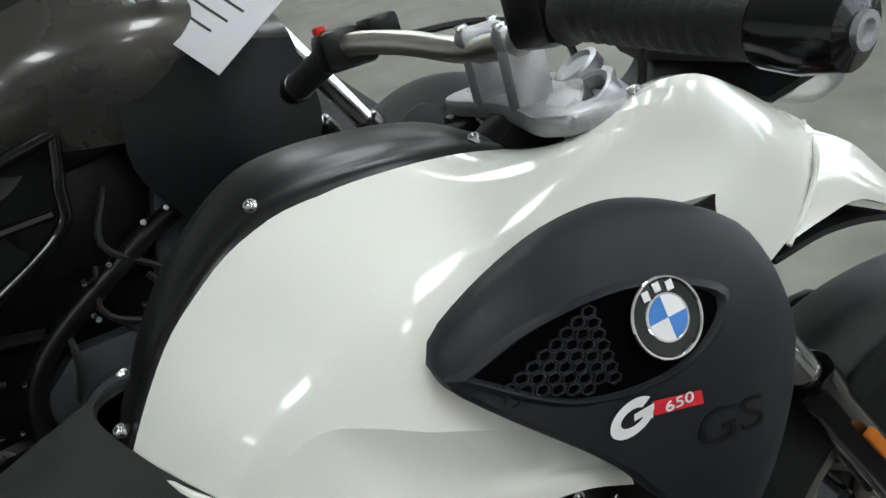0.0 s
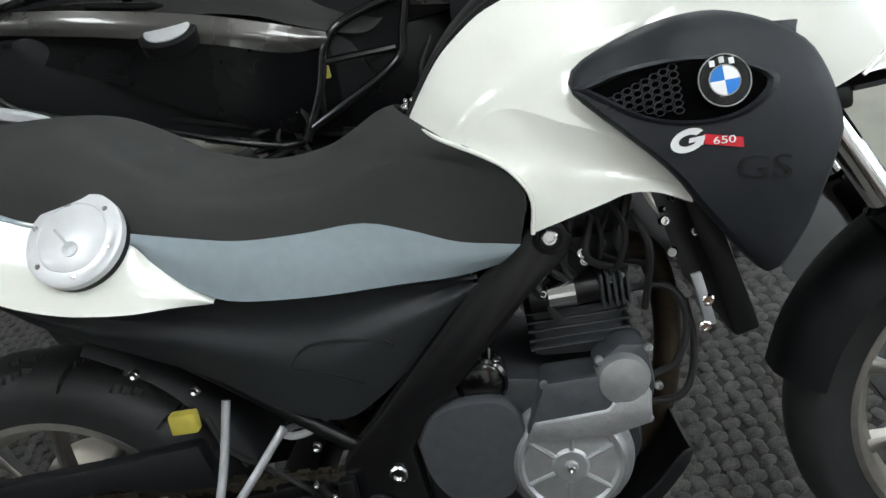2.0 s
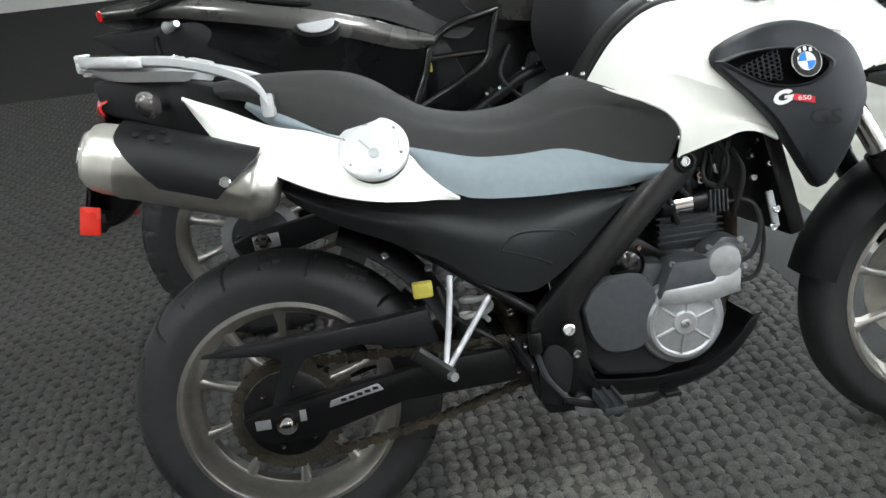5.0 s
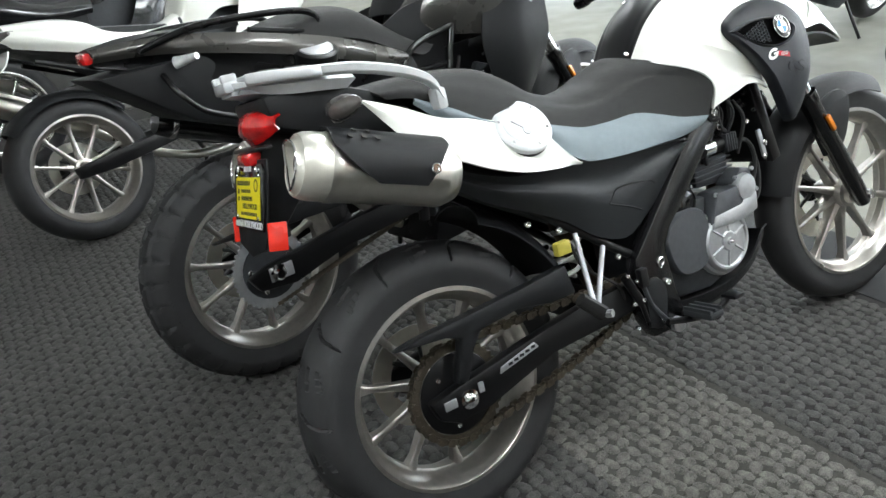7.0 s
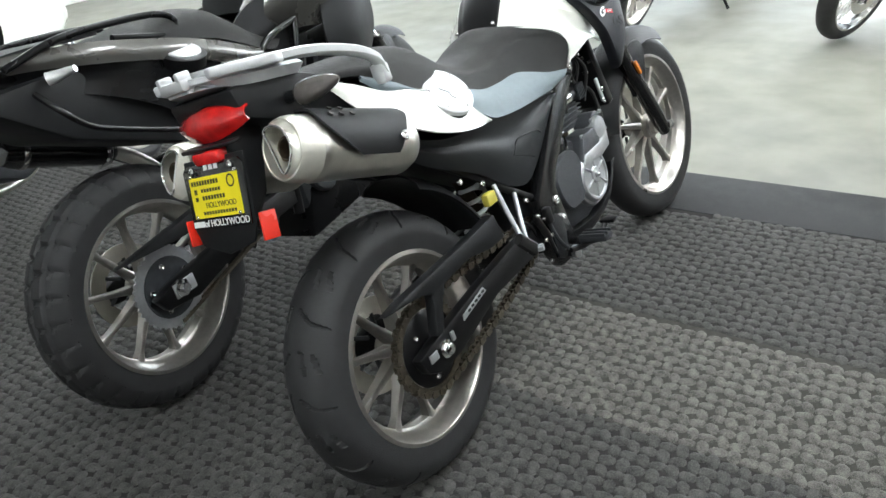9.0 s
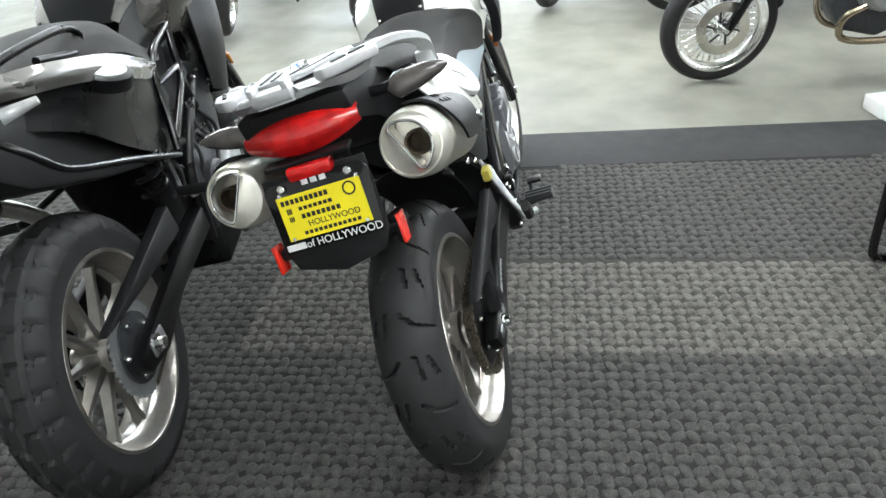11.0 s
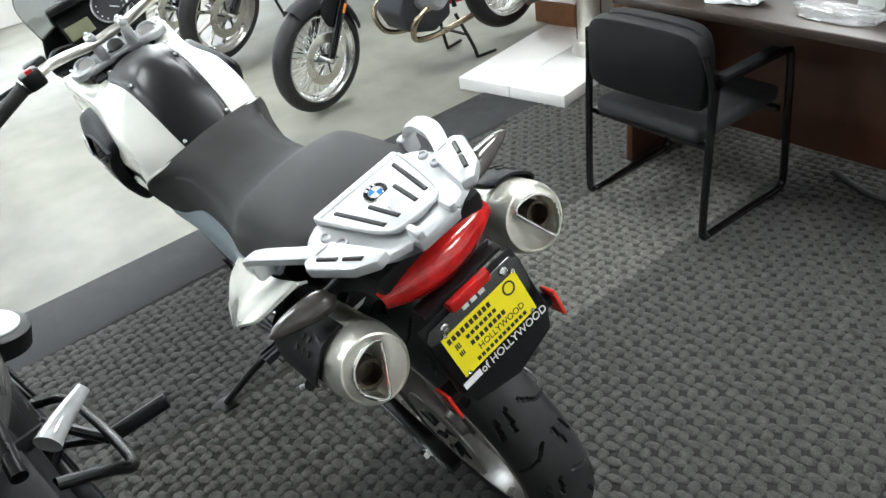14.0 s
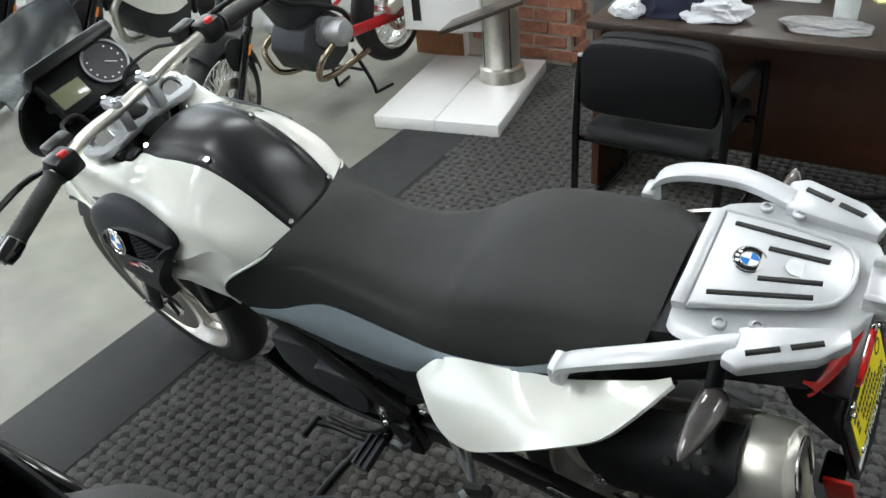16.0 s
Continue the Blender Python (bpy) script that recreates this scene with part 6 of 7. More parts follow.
    tube(hb_, [(0.95, -0.40, 1.11 + tall), (0.99, -0.22, 1.12 + tall), (1.05, -0.08, 1.05 + tall), (1.05, 0.08, 1.05 + tall), (0.99, 0.22, 1.12 + tall), (0.95, 0.40, 1.11 + tall)], 0.012, 10, 30)
    part("handlebar", hb_, FRAME, b, m=st_m)
    part("yoke", box((1.06, 0, 1.0 + tall), (0.08, 0.24, 0.03), 0.008), ALU, b, m=st_m)
    part("crankcase", prism([(0.56, 0.28), (0.54, 0.46), (0.64, 0.54), (0.88, 0.52), (0.94, 0.40), (0.88, 0.27), (0.70, 0.22)], -0.13, 0.13, 0.02), ENGINE, b)
    part("airbox", prism([(0.58, 0.52), (0.60, 0.82 + tall), (0.95, 0.88 + tall), (1.02, 0.72), (0.90, 0.52)], -0.09, 0.09, 0.02), DARKCASE, b)
    part("seat_base", prism([(-0.20, 0.86 + tall), (-0.10, 0.91 + tall), (0.60, 0.80 + tall), (0.60, 0.62), (0.40, 0.56), (0.10, 0.76)], -0.10, 0.10, 0.02), PLASTIC, b)
    for a, c_ in (((0.67, -0.135, 0.40), 0.075), ((0.83, -0.135, 0.40), 0.06)):
        cvb = bmesh.new()
        lathe(cvb, [(c_, -0.01), (c_, 0.012), (c_ * 0.9, 0.02), (c_ * 0.3, 0.022), (0, 0.022)], a, (0, -1, 0), 24)
        part("engine_cover", cvb, ALU, b)
    lamp_ = bmesh.new()
    lathe(lamp_, [(0.0, -0.09), (0.06, -0.07), (0.085, 0.0), (0.08, 0.015), (0.0, 0.03)], (1.22, 0, 0.95 + tall), (1, 0, -0.1), 24)
    part("headlight", lamp_, CLEARLENS, b, m=st_m)
    if fairing:
        for sd in (-1, 1):
            t = [(0.95, 0.16, 0.95 + tall), (1.10, 0.19, 0.98 + tall), (1.25, 0.15, 0.97 + tall), (1.38, 0.05, 0.90 + tall)]
            md = [(0.85, 0.20, 0.75), (1.02, 0.225, 0.78), (1.20, 0.18, 0.80), (1.38, 0.06, 0.82)]
            lo = [(0.62, 0.16, 0.42), (0.80, 0.19, 0.42), (1.02, 0.17, 0.50), (1.30, 0.06, 0.74)]
            part("fairing", loft([t, md, lo], 18, 14, 0.004, sd), paint, b)
        wsr = [[(1.34 - 0.5 * y * y, y, 0.93 + tall), (1.22 - 0.5 * y * y, y * 0.9, 1.08 + tall), (1.10, y * 0.7, 1.18 + tall)] for y in (-0.14, -0.07, 0, 0.07, 0.14)]
        part("windscreen", loft(wsr, 10, 12, 0.004), SCREEN, b)
    if not boxer:
        ep = bmesh.new()
        fl_ = -1 if left_pipe else 1
        tube(ep, [(0.90, -0.05 * fl_, 0.55), (0.99, -0.07 * fl_, 0.42), (0.90, -0.08 * fl_, 0.22), (0.60, -0.10 * fl_, 0.20), (0.35, -0.13 * fl_, 0.30), (0.15, -0.15 * fl_, 0.45)], 0.022, 10, 30)
        part("exhaust_pipe", ep, STEEL, b)
    sil = bmesh.new()
    s_at, s_d = (Vector((0.20, 0.16, 0.40)), Vector((-0.42, 0.02, 0.14))) if boxer else (Vector((0.16, 0.15 if left_pipe else -0.15, 0.46)), Vector((-0.36, 0.01 if left_pipe else -0.01, 0.22)))
    ln = s_d.length
    lathe(sil, [(0.03, 0), (0.055, 0.03), (0.058, ln * 0.5), (0.055, ln - 0.02), (0.045, ln), (0.03, ln - 0.005), (0, ln - 0.03)], s_at, s_d, 24)
    part("silencer", sil, STEEL, b)
    tl = box((-0.25, 0, 0.90 + tall), (0.04, 0.12, 0.05), 0.012)
    part("tail_light", tl, REDLENS, b)
    hug_ = []
    for u in (-1, -0.7, 0, 0.7, 1):
        rr = 0.345 - 0.04 * abs(u) ** 3
        hug_.append([(rr * math.cos(a), 0.085 * u, 0.32 + rr * math.sin(a)) for a in (radians(k) for k in range(40, 150, 14))])
    part("rear_fender", loft(hug_, 14, 12, 0.004), PLASTIC, b)
    if plate:
        card_plate(b, -0.36, 0.56)
        for sd in (-1, 1):
            part("side_reflector", box((-0.33, sd * 0.10, 0.56), (0.03, 0.006, 0.09), 0.002), REDREFL, b, "red side reflector")
        tf = [[(-0.40, y * 0.5, 0.70), (-0.30, y, 0.74), (-0.18, y * 1.1, 0.80), (-0.14, y * 1.1, 0.86)] for y in (-0.10, -0.05, 0.0, 0.05, 0.10)]
        part("tail_fender", loft(tf, 12, 10, 0.006), paint, b)
        st2 = bmesh.new()
        tube(st2, [(-0.22, 0, 0.86 + tall), (-0.33, 0, 0.70), (-0.36, 0, 0.60)], 0.02, 8, 10)
        part("plate_stem", st2, PLASTIC, b)
    if centre:
        for sd in (-1, 1):
            cs = bmesh.new()
            tube(cs, [(0.50, sd * 0.09, 0.26), (0.44, sd * 0.15, 0.04), (0.42, sd * 0.155, -0.045)], 0.012, 8, 12)
            tube(cs, [(0.42, sd * 0.155, -0.045), (0.28, sd * 0.18, -0.045)], 0.010, 8, 2)
            part("centre_stand_leg", cs, FRAME, b)
        cb_ = bmesh.new()
        tube(cb_, [(0.47, -0.12, 0.12), (0.47, 0.12, 0.12)], 0.010, 8, 2)
        part("centre_stand_bar", cb_, FRAME, b)
    else:
        ss = bmesh.new()
        tl_ = math.tan(radians(11))
        tube(ss, [(0.62, 0.12, 0.26), (0.70, 0.24, 0.18), (0.72, 0.34, 0.34 * tl_ + 0.012)], 0.011, 8, 14)
        part("side_stand", ss, FRAME, b)
    return b


BRASS = material("gold_fork_tube", (0.55, 0.42, 0.20), 0.2, 1, 0.1, 40)
BRASSY = material("heat_tinted_pipe", (0.30, 0.25, 0.18), 0.2, 1, 0.3, 20)

# neighbour: taupe and black adventure bike
nb = thing("motorcycle", pose(-0.115, 0.838, 0, -8, 0, 8), "taupe and black adventure motorcycle with black grab rails", "motorcycle")
DARKSTEEL = material("dark_polished_steel", (0.10, 0.10, 0.105), 0.18, 1, 0.1, 40)
NS = steered(12)
front_end(nb, NS, GLOSS, RIM, None, 0.332, 0.246, 10, False, PLASTIC)
wheel(nb, (0, 0, 0.338), 0.338, 0.070, 0.228, 10, RIM, None, groove_knob, "rear_wheel", disc=0.12, n=240)
part("rear_sprocket", sprocket_mesh((0, 0, 0.338), 0.112, -0.088), ALU, nb)
for sd in (-1, 1):
    part("swingarm", prism([(-0.085, 0.345), (-0.03, 0.362), (0.30, 0.400), (0.56, 0.410), (0.56, 0.340), (0.234, 0.325), (0.05, 0.285), (-0.06, 0.300)], sd * 0.105, sd * 0.135, 0.006), FRAME, nb)
    nt2 = bmesh.new()
    lathe(nt2, [(0.026, 0), (0.026, 0.008), (0.014, 0.009), (0.014, 0.024), (0.0, 0.024)], (0, sd * 0.135, 0.338), (0, sd, 0), 6)
    part("axle_nut", nt2, CHROME, nb)
    part("adjuster_plate", box((0.01, sd * 0.138, 0.337), (0.075, 0.006, 0.042), 0.003), ALU, nb)
for k in range(5):
    a = k * 2 * math.pi / 5 + 0.4
    bolt(nb, (0.065 * math.cos(a), -0.094, 0.338 + 0.065 * math.sin(a)), (0, -1, 0), 0.009, CHROME, "sprocket_nut", 0.008)
car2 = bmesh.new()
lathe(car2, [(0.0, -0.095), (0.085, -0.095), (0.088, -0.085), (0.06, -0.05), (0.0, -0.05)], (0, 0, 0.338), (0, 1, 0), 28)
part("sprocket_carrier", car2, DARKCASE, nb)
n0 = [(0.115, 0.000, 0.953), (0.205, 0.000, 0.988), (0.325, 0.000, 1.006), (0.425, 0.000, 0.996), (0.505, 0.000, 0.950), (0.585, 0.000, 0.896), (0.655, 0.000, 0.873), (0.715, 0.000, 0.908)]
n1 = [(0.115, 0.100, 0.943), (0.205, 0.125, 0.973), (0.325, 0.135, 0.986), (0.425, 0.135, 0.974), (0.505, 0.130, 0.930), (0.585, 0.125, 0.878), (0.655, 0.115, 0.855), (0.715, 0.095, 0.893)]
n2 = [(0.115, 0.120, 0.918), (0.205, 0.145, 0.928), (0.325, 0.158, 0.921), (0.425, 0.160, 0.896), (0.505, 0.160, 0.860), (0.585, 0.155, 0.826), (0.655, 0.145, 0.808), (0.715, 0.125, 0.838)]
part("seat", loft([flip(n2), flip(n1), n0, n1, n2], 36, 30, 0.006), SEAT, nb, "charcoal vinyl saddle")
for sd in (-1, 1):
    t = [(-0.270, 0.045, 1.015), (-0.130, 0.105, 1.015), (0.020, 0.150, 0.995), (0.170, 0.170, 0.962), (0.330, 0.174, 0.920), (0.480, 0.167, 0.865), (0.570, 0.155, 0.830)]
    lo = [(-0.270, 0.040, 0.983), (-0.130, 0.104, 0.973), (0.020, 0.158, 0.944), (0.170, 0.180, 0.908), (0.330, 0.184, 0.860), (0.480, 0.172, 0.806), (0.570, 0.155, 0.800)]
    md = [(x, y + 0.012, (z + q[2]) / 2) for (x, y, z), q in zip(t, lo)]
    part("tail_panel", loft([t, md, lo], 30, 10, 0.005, sd), GREYPAINT, nb, "taupe metallic tail panel")
    lo2 = [(-0.260, 0.040, 0.970), (-0.150, 0.085, 0.935), (-0.030, 0.130, 0.890), (0.110, 0.160, 0.820), (0.250, 0.160, 0.725), (0.410, 0.150, 0.640), (0.550, 0.142, 0.605)]
    part("side_cover", loft([[(x, y - 0.008, z) for x, y, z in lo], [(x, (y + q[1]) / 2 - 0.006, (z + q[2]) / 2) for (x, y, z), q in zip(lo, lo2)], lo2], 26, 10, 0.005, sd), SIDEBLACK, nb, "satin black side cover")
    # crash and pannier frame
    rk_ = bmesh.new()
    tube(rk_, [(0.47, sd * 0.168, 0.61), (0.53, sd * 0.158, 0.72), (0.56, sd * 0.154, 0.80), (0.62, sd * 0.154, 0.845), (0.76, sd * 0.158, 0.873)], 0.0105, 10, 26)
    tube(rk_, [(0.555, sd * 0.156, 0.768), (0.71, sd * 0.158, 0.765)], 0.009, 8, 2)
    tube(rk_, [(0.76, sd * 0.158, 0.873), (0.735, sd * 0.158, 0.80), (0.70, sd * 0.160, 0.73), (0.49, sd * 0.168, 0.635)], 0.0105, 10, 20)
    if sd < 0:
        part("crash_bar", rk_, GLOSS, nb, "gloss black tubular crash bar")
    else:
        rk_.free()
    pr = bmesh.new()
    tube(pr, [(0.460, sd * 0.150, 0.605), (0.380, sd * 0.205, 0.630), (0.160, sd * 0.212, 0.722), (-0.040, sd * 0.208, 0.800), (-0.100, sd * 0.200, 0.832), (-0.140, sd * 0.180, 0.885), (-0.145, sd * 0.130, 0.925)], 0.008, 10, 40)
    part("pannier_rail", pr, BEAM, nb, "satin black pannier rail")
    part("knee_panel", loft([[(0.50, 0.12, 0.90), (0.60, 0.13, 0.95), (0.72, 0.14, 0.97)], [(0.50, 0.125, 0.82), (0.60, 0.13, 0.84), (0.74, 0.135, 0.86)], [(0.50, 0.12, 0.76), (0.62, 0.12, 0.74), (0.74, 0.12, 0.76)]], 12, 10, 0.004, sd), PLASTIC, nb)
    tp = [(0.62, 0.08, 0.94), (0.72, 0.12, 1.03), (0.85, 0.15, 1.06), (0.98, 0.15, 1.05), (1.10, 0.13, 1.0)]
    tm = [(0.64, 0.12, 0.90), (0.74, 0.18, 0.95), (0.86, 0.215, 0.97), (1.0, 0.22, 0.96), (1.14, 0.19, 0.92)]
    tb = [(0.68, 0.12, 0.86), (0.78, 0.16, 0.84), (0.90, 0.19, 0.82), (1.02, 0.19, 0.80), (1.16, 0.16, 0.82)]
    part("tank_panel", loft([tp, tm, tb], 20, 14, 0.005, sd), GREYPAINT, nb, "taupe metallic tank panel")
    part("radiator_cowl", loft([[(0.86, 0.20, 0.90), (1.0, 0.225, 0.93), (1.14, 0.20, 0.90)], [(0.84, 0.20, 0.78), (1.0, 0.22, 0.76), (1.16, 0.18, 0.76)], [(0.92, 0.16, 0.62), (1.02, 0.17, 0.58), (1.10, 0.15, 0.62)]], 14, 12, 0.005, sd), PLASTIC, nb)
    fr = bmesh.new()
    tube(fr, [(1.10, sd * 0.03, 0.90), (1.0, sd * 0.11, 0.74), (0.80, sd * 0.13, 0.66), (0.58, sd * 0.13, 0.52), (0.54, sd * 0.12, 0.30)], 0.018, 10, 30)
    tube(fr, [(0.62, sd * 0.125, 0.58), (0.30, sd * 0.125, 0.68), (-0.10, sd * 0.10, 0.82)], 0.012, 8, 18)
    part("frame", fr, FRAME, nb)
    hd = bmesh.new()
    tube(hd, [(-0.180, sd * 0.115, 0.990), (-0.040, sd * 0.135, 1.020), (0.140, sd * 0.142, 1.018), (0.265, sd * 0.142, 1.004), (0.308, sd * 0.142, 0.975), (0.265, sd * 0.140, 0.952), (0.100, sd * 0.140, 0.985)], 0.009, 10, 40)
    part("grab_handle", hd, SIDEBLACK, nb)
    pgb = bmesh.new()
    tube(pgb, [(0.44, sd * 0.14, 0.60), (0.28, sd * 0.215, 0.575)], 0.010, 8, 4)
    tube(pgb, [(0.46, sd * 0.14, 0.50), (0.28, sd * 0.215, 0.575)], 0.009, 8, 4)
    tube(pgb, [(0.28, sd * 0.215, 0.575), (0.245, sd * 0.325, 0.585)], 0.015, 8, 4, None, 0.7)
    part("footpeg", pgb, FRAME, nb)
    sg = bmesh.new()
    tube(sg, [(-0.080, sd * 0.10, 0.945), (-0.090, sd * 0.16, 0.95)], 0.009, 8, 2)
    tsn = part("turn_signal", sg, PLASTIC, nb)
    sl_ = bmesh.new()
    tube(sl_, [(-0.112, sd * 0.150, 0.948), (-0.100, sd * 0.168, 0.950), (-0.082, sd * 0.215, 0.957)], 0.016, 12, 10, 0.008)
    part("signal_lens", sl_, CLEARLENS, tsn, "clear turn signal lens")
    gp = bmesh.new()
    tube(gp, [(0.97, sd * 0.25, 1.145), (0.95, sd * 0.40, 1.14)], 0.018, 10, 2)
    part("grip", gp, GRIP, nb, m=NS)
    part("switchgear", box((0.975, sd * 0.225, 1.145), (0.05, 0.05, 0.045), 0.01), FRAME, nb, m=NS)
    part("switch_button", box((0.955, sd * 0.225, 1.172), (0.014, 0.018, 0.012), 0.003), REDBTN, nb, m=NS)
tcov = []
for f, lift in ((-1, 0), (-0.6, 0.025), (0, 0.045), (0.6, 0.025), (1, 0)):
    tcov.append([(x, y * f, z + lift * k) for x, y, z, k in ((0.62, 0.08, 0.935, 0.1), (0.72, 0.12, 1.03, 0.7), (0.85, 0.15, 1.06, 1), (0.98, 0.15, 1.05, 0.8), (1.08, 0.12, 1.01, 0.2))])
part("tank_cover", loft(tcov, 18, 18, 0.005), PLASTIC, nb)
nhb = bmesh.new()
tube(nhb, [(0.95, -0.40, 1.14), (0.99, -0.22, 1.145), (1.05, -0.08, 1.10), (1.05, 0.08, 1.10), (0.99, 0.22, 1.145), (0.95, 0.40, 1.14)], 0.0125, 10, 30)
part("handlebar", nhb, STEEL, nb, m=NS)
part("fuel_tank", prism([(-0.30, 0.95), (0.0, 0.955), (0.30, 0.86), (0.60, 0.84), (0.66, 0.70), (0.45, 0.60), (0.20, 0.68), (-0.10, 0.80)], -0.13, 0.13, 0.01), PLASTIC, nb)
part("airbox", prism([(0.62, 0.80), (0.70, 0.95), (1.06, 0.98), (1.10, 0.76), (0.80, 0.70)], -0.10, 0.10, 0.02), FRAME, nb)
cpn = Vector((0, -0.45, 1)).normalized()
cb1 = bmesh.new()
lathe(cb1, [(0.060, -0.03), (0.062, 0.0), (0.054, 0.004), (0, 0.004)], (0.255, -0.183, 0.903), cpn, 36)
part("filler_surround", cb1, FRAME, nb)
cb1 = bmesh.new()
lathe(cb1, [(0.048, 0.0), (0.048, 0.007), (0.044, 0.009), (0, 0.009)], (0.255, -0.183, 0.903), cpn, 36)
part("fuel_cap", cb1, SILVER, nb, "round silver fuel cap")
part("crankcase", prism([(0.58, 0.28), (0.56, 0.48), (0.64, 0.54), (0.90, 0.52), (0.96, 0.40), (0.90, 0.27), (0.72, 0.22)], -0.14, 0.14, 0.02), DARKCASE, nb)
for a, c_, mt in (((0.68, -0.145, 0.40), 0.080, DARKCASE), ((0.85, -0.145, 0.40), 0.065, ALU)):
    cvb = bmesh.new()
    lathe(cvb, [(c_, -0.01), (c_, 0.014), (c_ * 0.9, 0.022), (c_ * 0.3, 0.024), (0, 0.024)], a, (0, -1, 0), 28)
    part("engine_cover", cvb, mt, nb)
part("cylinder_block", box((0.90, 0, 0.62), (0.16, 0.26, 0.20), 0.015, Matrix.Rotation(radians(20), 4, "Y")), ENGINE, nb)
part("radiator", box((1.06, 0, 0.70), (0.04, 0.30, 0.26), 0.008), FRAME, nb)
part("skid_plate", prism([(0.55, 0.20), (0.95, 0.22), (1.02, 0.40), (0.60, 0.36)], -0.145, 0.145, 0.012), SIDEBLACK, nb)
# added black block that closes the see-through gaps in the frame's middle
part("frame_filler", prism([(0.40, 0.42), (0.34, 0.68), (0.60, 0.80), (0.98, 0.82), (1.05, 0.60), (0.95, 0.42)], -0.112, 0.112, 0.015), SIDEBLACK, nb)
shk = bmesh.new()
pts_ = []
for k in range(90):
    a = k / 89 * 2 * math.pi * 6
    p = Vector((0.36, -0.115, 0.54)).lerp(Vector((0.41, -0.115, 0.78)), k / 89)
    pts_.append(p + Vector((0.032 * math.cos(a), 0.032 * math.sin(a), 0)))
tube(shk, pts_, 0.007, 6, 110)
part("shock_spring", shk, FRAME, nb)
rsv = bmesh.new()
lathe(rsv, [(0.0, 0), (0.024, 0), (0.024, 0.05), (0.020, 0.055), (0, 0.055)], (0.41, -0.13, 0.79), (0.2, 0, 1), 18)
part("shock_reservoir", rsv, STEEL, nb)
part("connector", box((0.54, -0.14, 0.745), (0.035, 0.02, 0.03), 0.004), YTAG, nb)
msl = bmesh.new()
sd_ = Vector((-0.31, 0.0, 0.120))
lathe(msl, [(0.022, 0), (0.038, 0.02), (0.042, 0.04), (0.042, 0.27), (0.044, 0.275), (0.044, 0.295), (0.041, 0.315), (0.036, sd_.length), (0.028, sd_.length - 0.01), (0, sd_.length - 0.02)], (0.215, 0.20, 0.665), sd_, 32)
slb = part("silencer", msl, DARKSTEEL, nb, "dark polished silencer")
for k in (0.03, 0.275):
    bnd = bmesh.new()
    lathe(bnd, [(0.043, k), (0.046, k + 0.004), (0.046, k + 0.014), (0.043, k + 0.018)], (0.215, 0.20, 0.665), sd_, 32, cap=False)
    part("silencer_band", bnd, CHROME, slb)
lp = bmesh.new()
tube(lp, [(0.22, 0.20, 0.663), (0.28, 0.17, 0.60), (0.40, 0.10, 0.42), (0.60, 0.06, 0.24), (0.90, 0.0, 0.24), (1.0, 0, 0.45), (0.95, 0, 0.58)], 0.022, 12, 50)
part("exhaust_pipe", lp, STEEL, nb)
cg = prism([(-0.16, 0.48), (0.05, 0.50), (0.32, 0.53), (0.33, 0.45), (0.06, 0.46)], -0.148, -0.116, 0.006)
part("chain_guard", cg, PLASTIC, nb)
ch = bmesh.new()
for k in range(40):
    for yy in (-0.094, -0.082):
        bmesh.ops.create_cube(ch, size=1, matrix=Matrix.Translation((0.0 + 0.60 * k / 39, yy, 0.232 + 0.115 * k / 39)) @ Matrix.Diagonal((0.0165, 0.0022, 0.011, 1)))
part("drive_chain", ch, CHAIN, nb)
part("tail_light", box((-0.275, 0, 0.995), (0.025, 0.07, 0.030), 0.008), REDLENS, nb)
rck = []
for y in (-0.085, -0.06, 0, 0.06, 0.085):
    rck.append([(-0.27, y * 0.6, 1.018 - abs(y) * 0.15), (-0.14, y, 1.028 - abs(y) * 0.1), (0.10, y * 1.1, 1.012)])
part("rear_rack", loft(rck, 12, 10, 0.012), PLASTIC, nb)
ss = bmesh.new()
tl_ = math.tan(radians(8))
tube(ss, [(0.62, 0.12, 0.28), (0.70, 0.26, 0.19), (0.74, 0.36, 0.36 * tl_ + 0.012)], 0.011, 8, 14)
part("side_stand", ss, FRAME, nb)
random.seed(9)
for k in range(24):
    bolt(nb, (random.uniform(0.40, 1.0), -0.135 - 0.02 * random.random(), random.uniform(0.42, 0.80)), (0, -1, 0.2), 0.006, CHROME, "fastener", 0.010)
for k in range(10):
    h = bmesh.new()
    x0, z0 = random.uniform(0.42, 0.95), random.uniform(0.55, 0.78)
    tube(h, [(x0, -0.13, z0), (x0 + random.uniform(-0.08, 0.08), -0.15, z0 - 0.08), (x0 + random.uniform(-0.12, 0.12), -0.13, z0 - 0.16)], 0.006, 7, 12)
    part("hose", h, GRIP, nb)

# the row to the left, and bikes across the aisle
simple_bike("white sports motorcycle with a yellow dealer card and red reflectors", pose(-0.36, 2.30, 0, -11, 0, 14) @ Matrix.Scale(0.97, 4), WHITE, RIM, FRAME, fairing=True, plate=True, group="parked row on the carpet", tall=0.03, left_pipe=True, seat_mat=WHITE)
simple_bike("black touring motorcycle with silver wheels on its stand", pose(-0.55, 3.60, 0, -11, 0, 14), BLACKPAINT, BRIGHTRIM, FRAME, fairing=True, plate=True, left_pipe=True, group="parked row on the carpet", tall=0.04)
simple_bike("white roadster motorcycle with red frame on a centre stand", pose(2.43, -2.27, 0.053, 0, 2.3, 90) @ Matrix.Scale(0.88, 4), WHITE, BRIGHTRIM, REDPAINT, wire=True, centre=True, boxer=True, spokes=36, group="bikes across the aisle", steer=14)
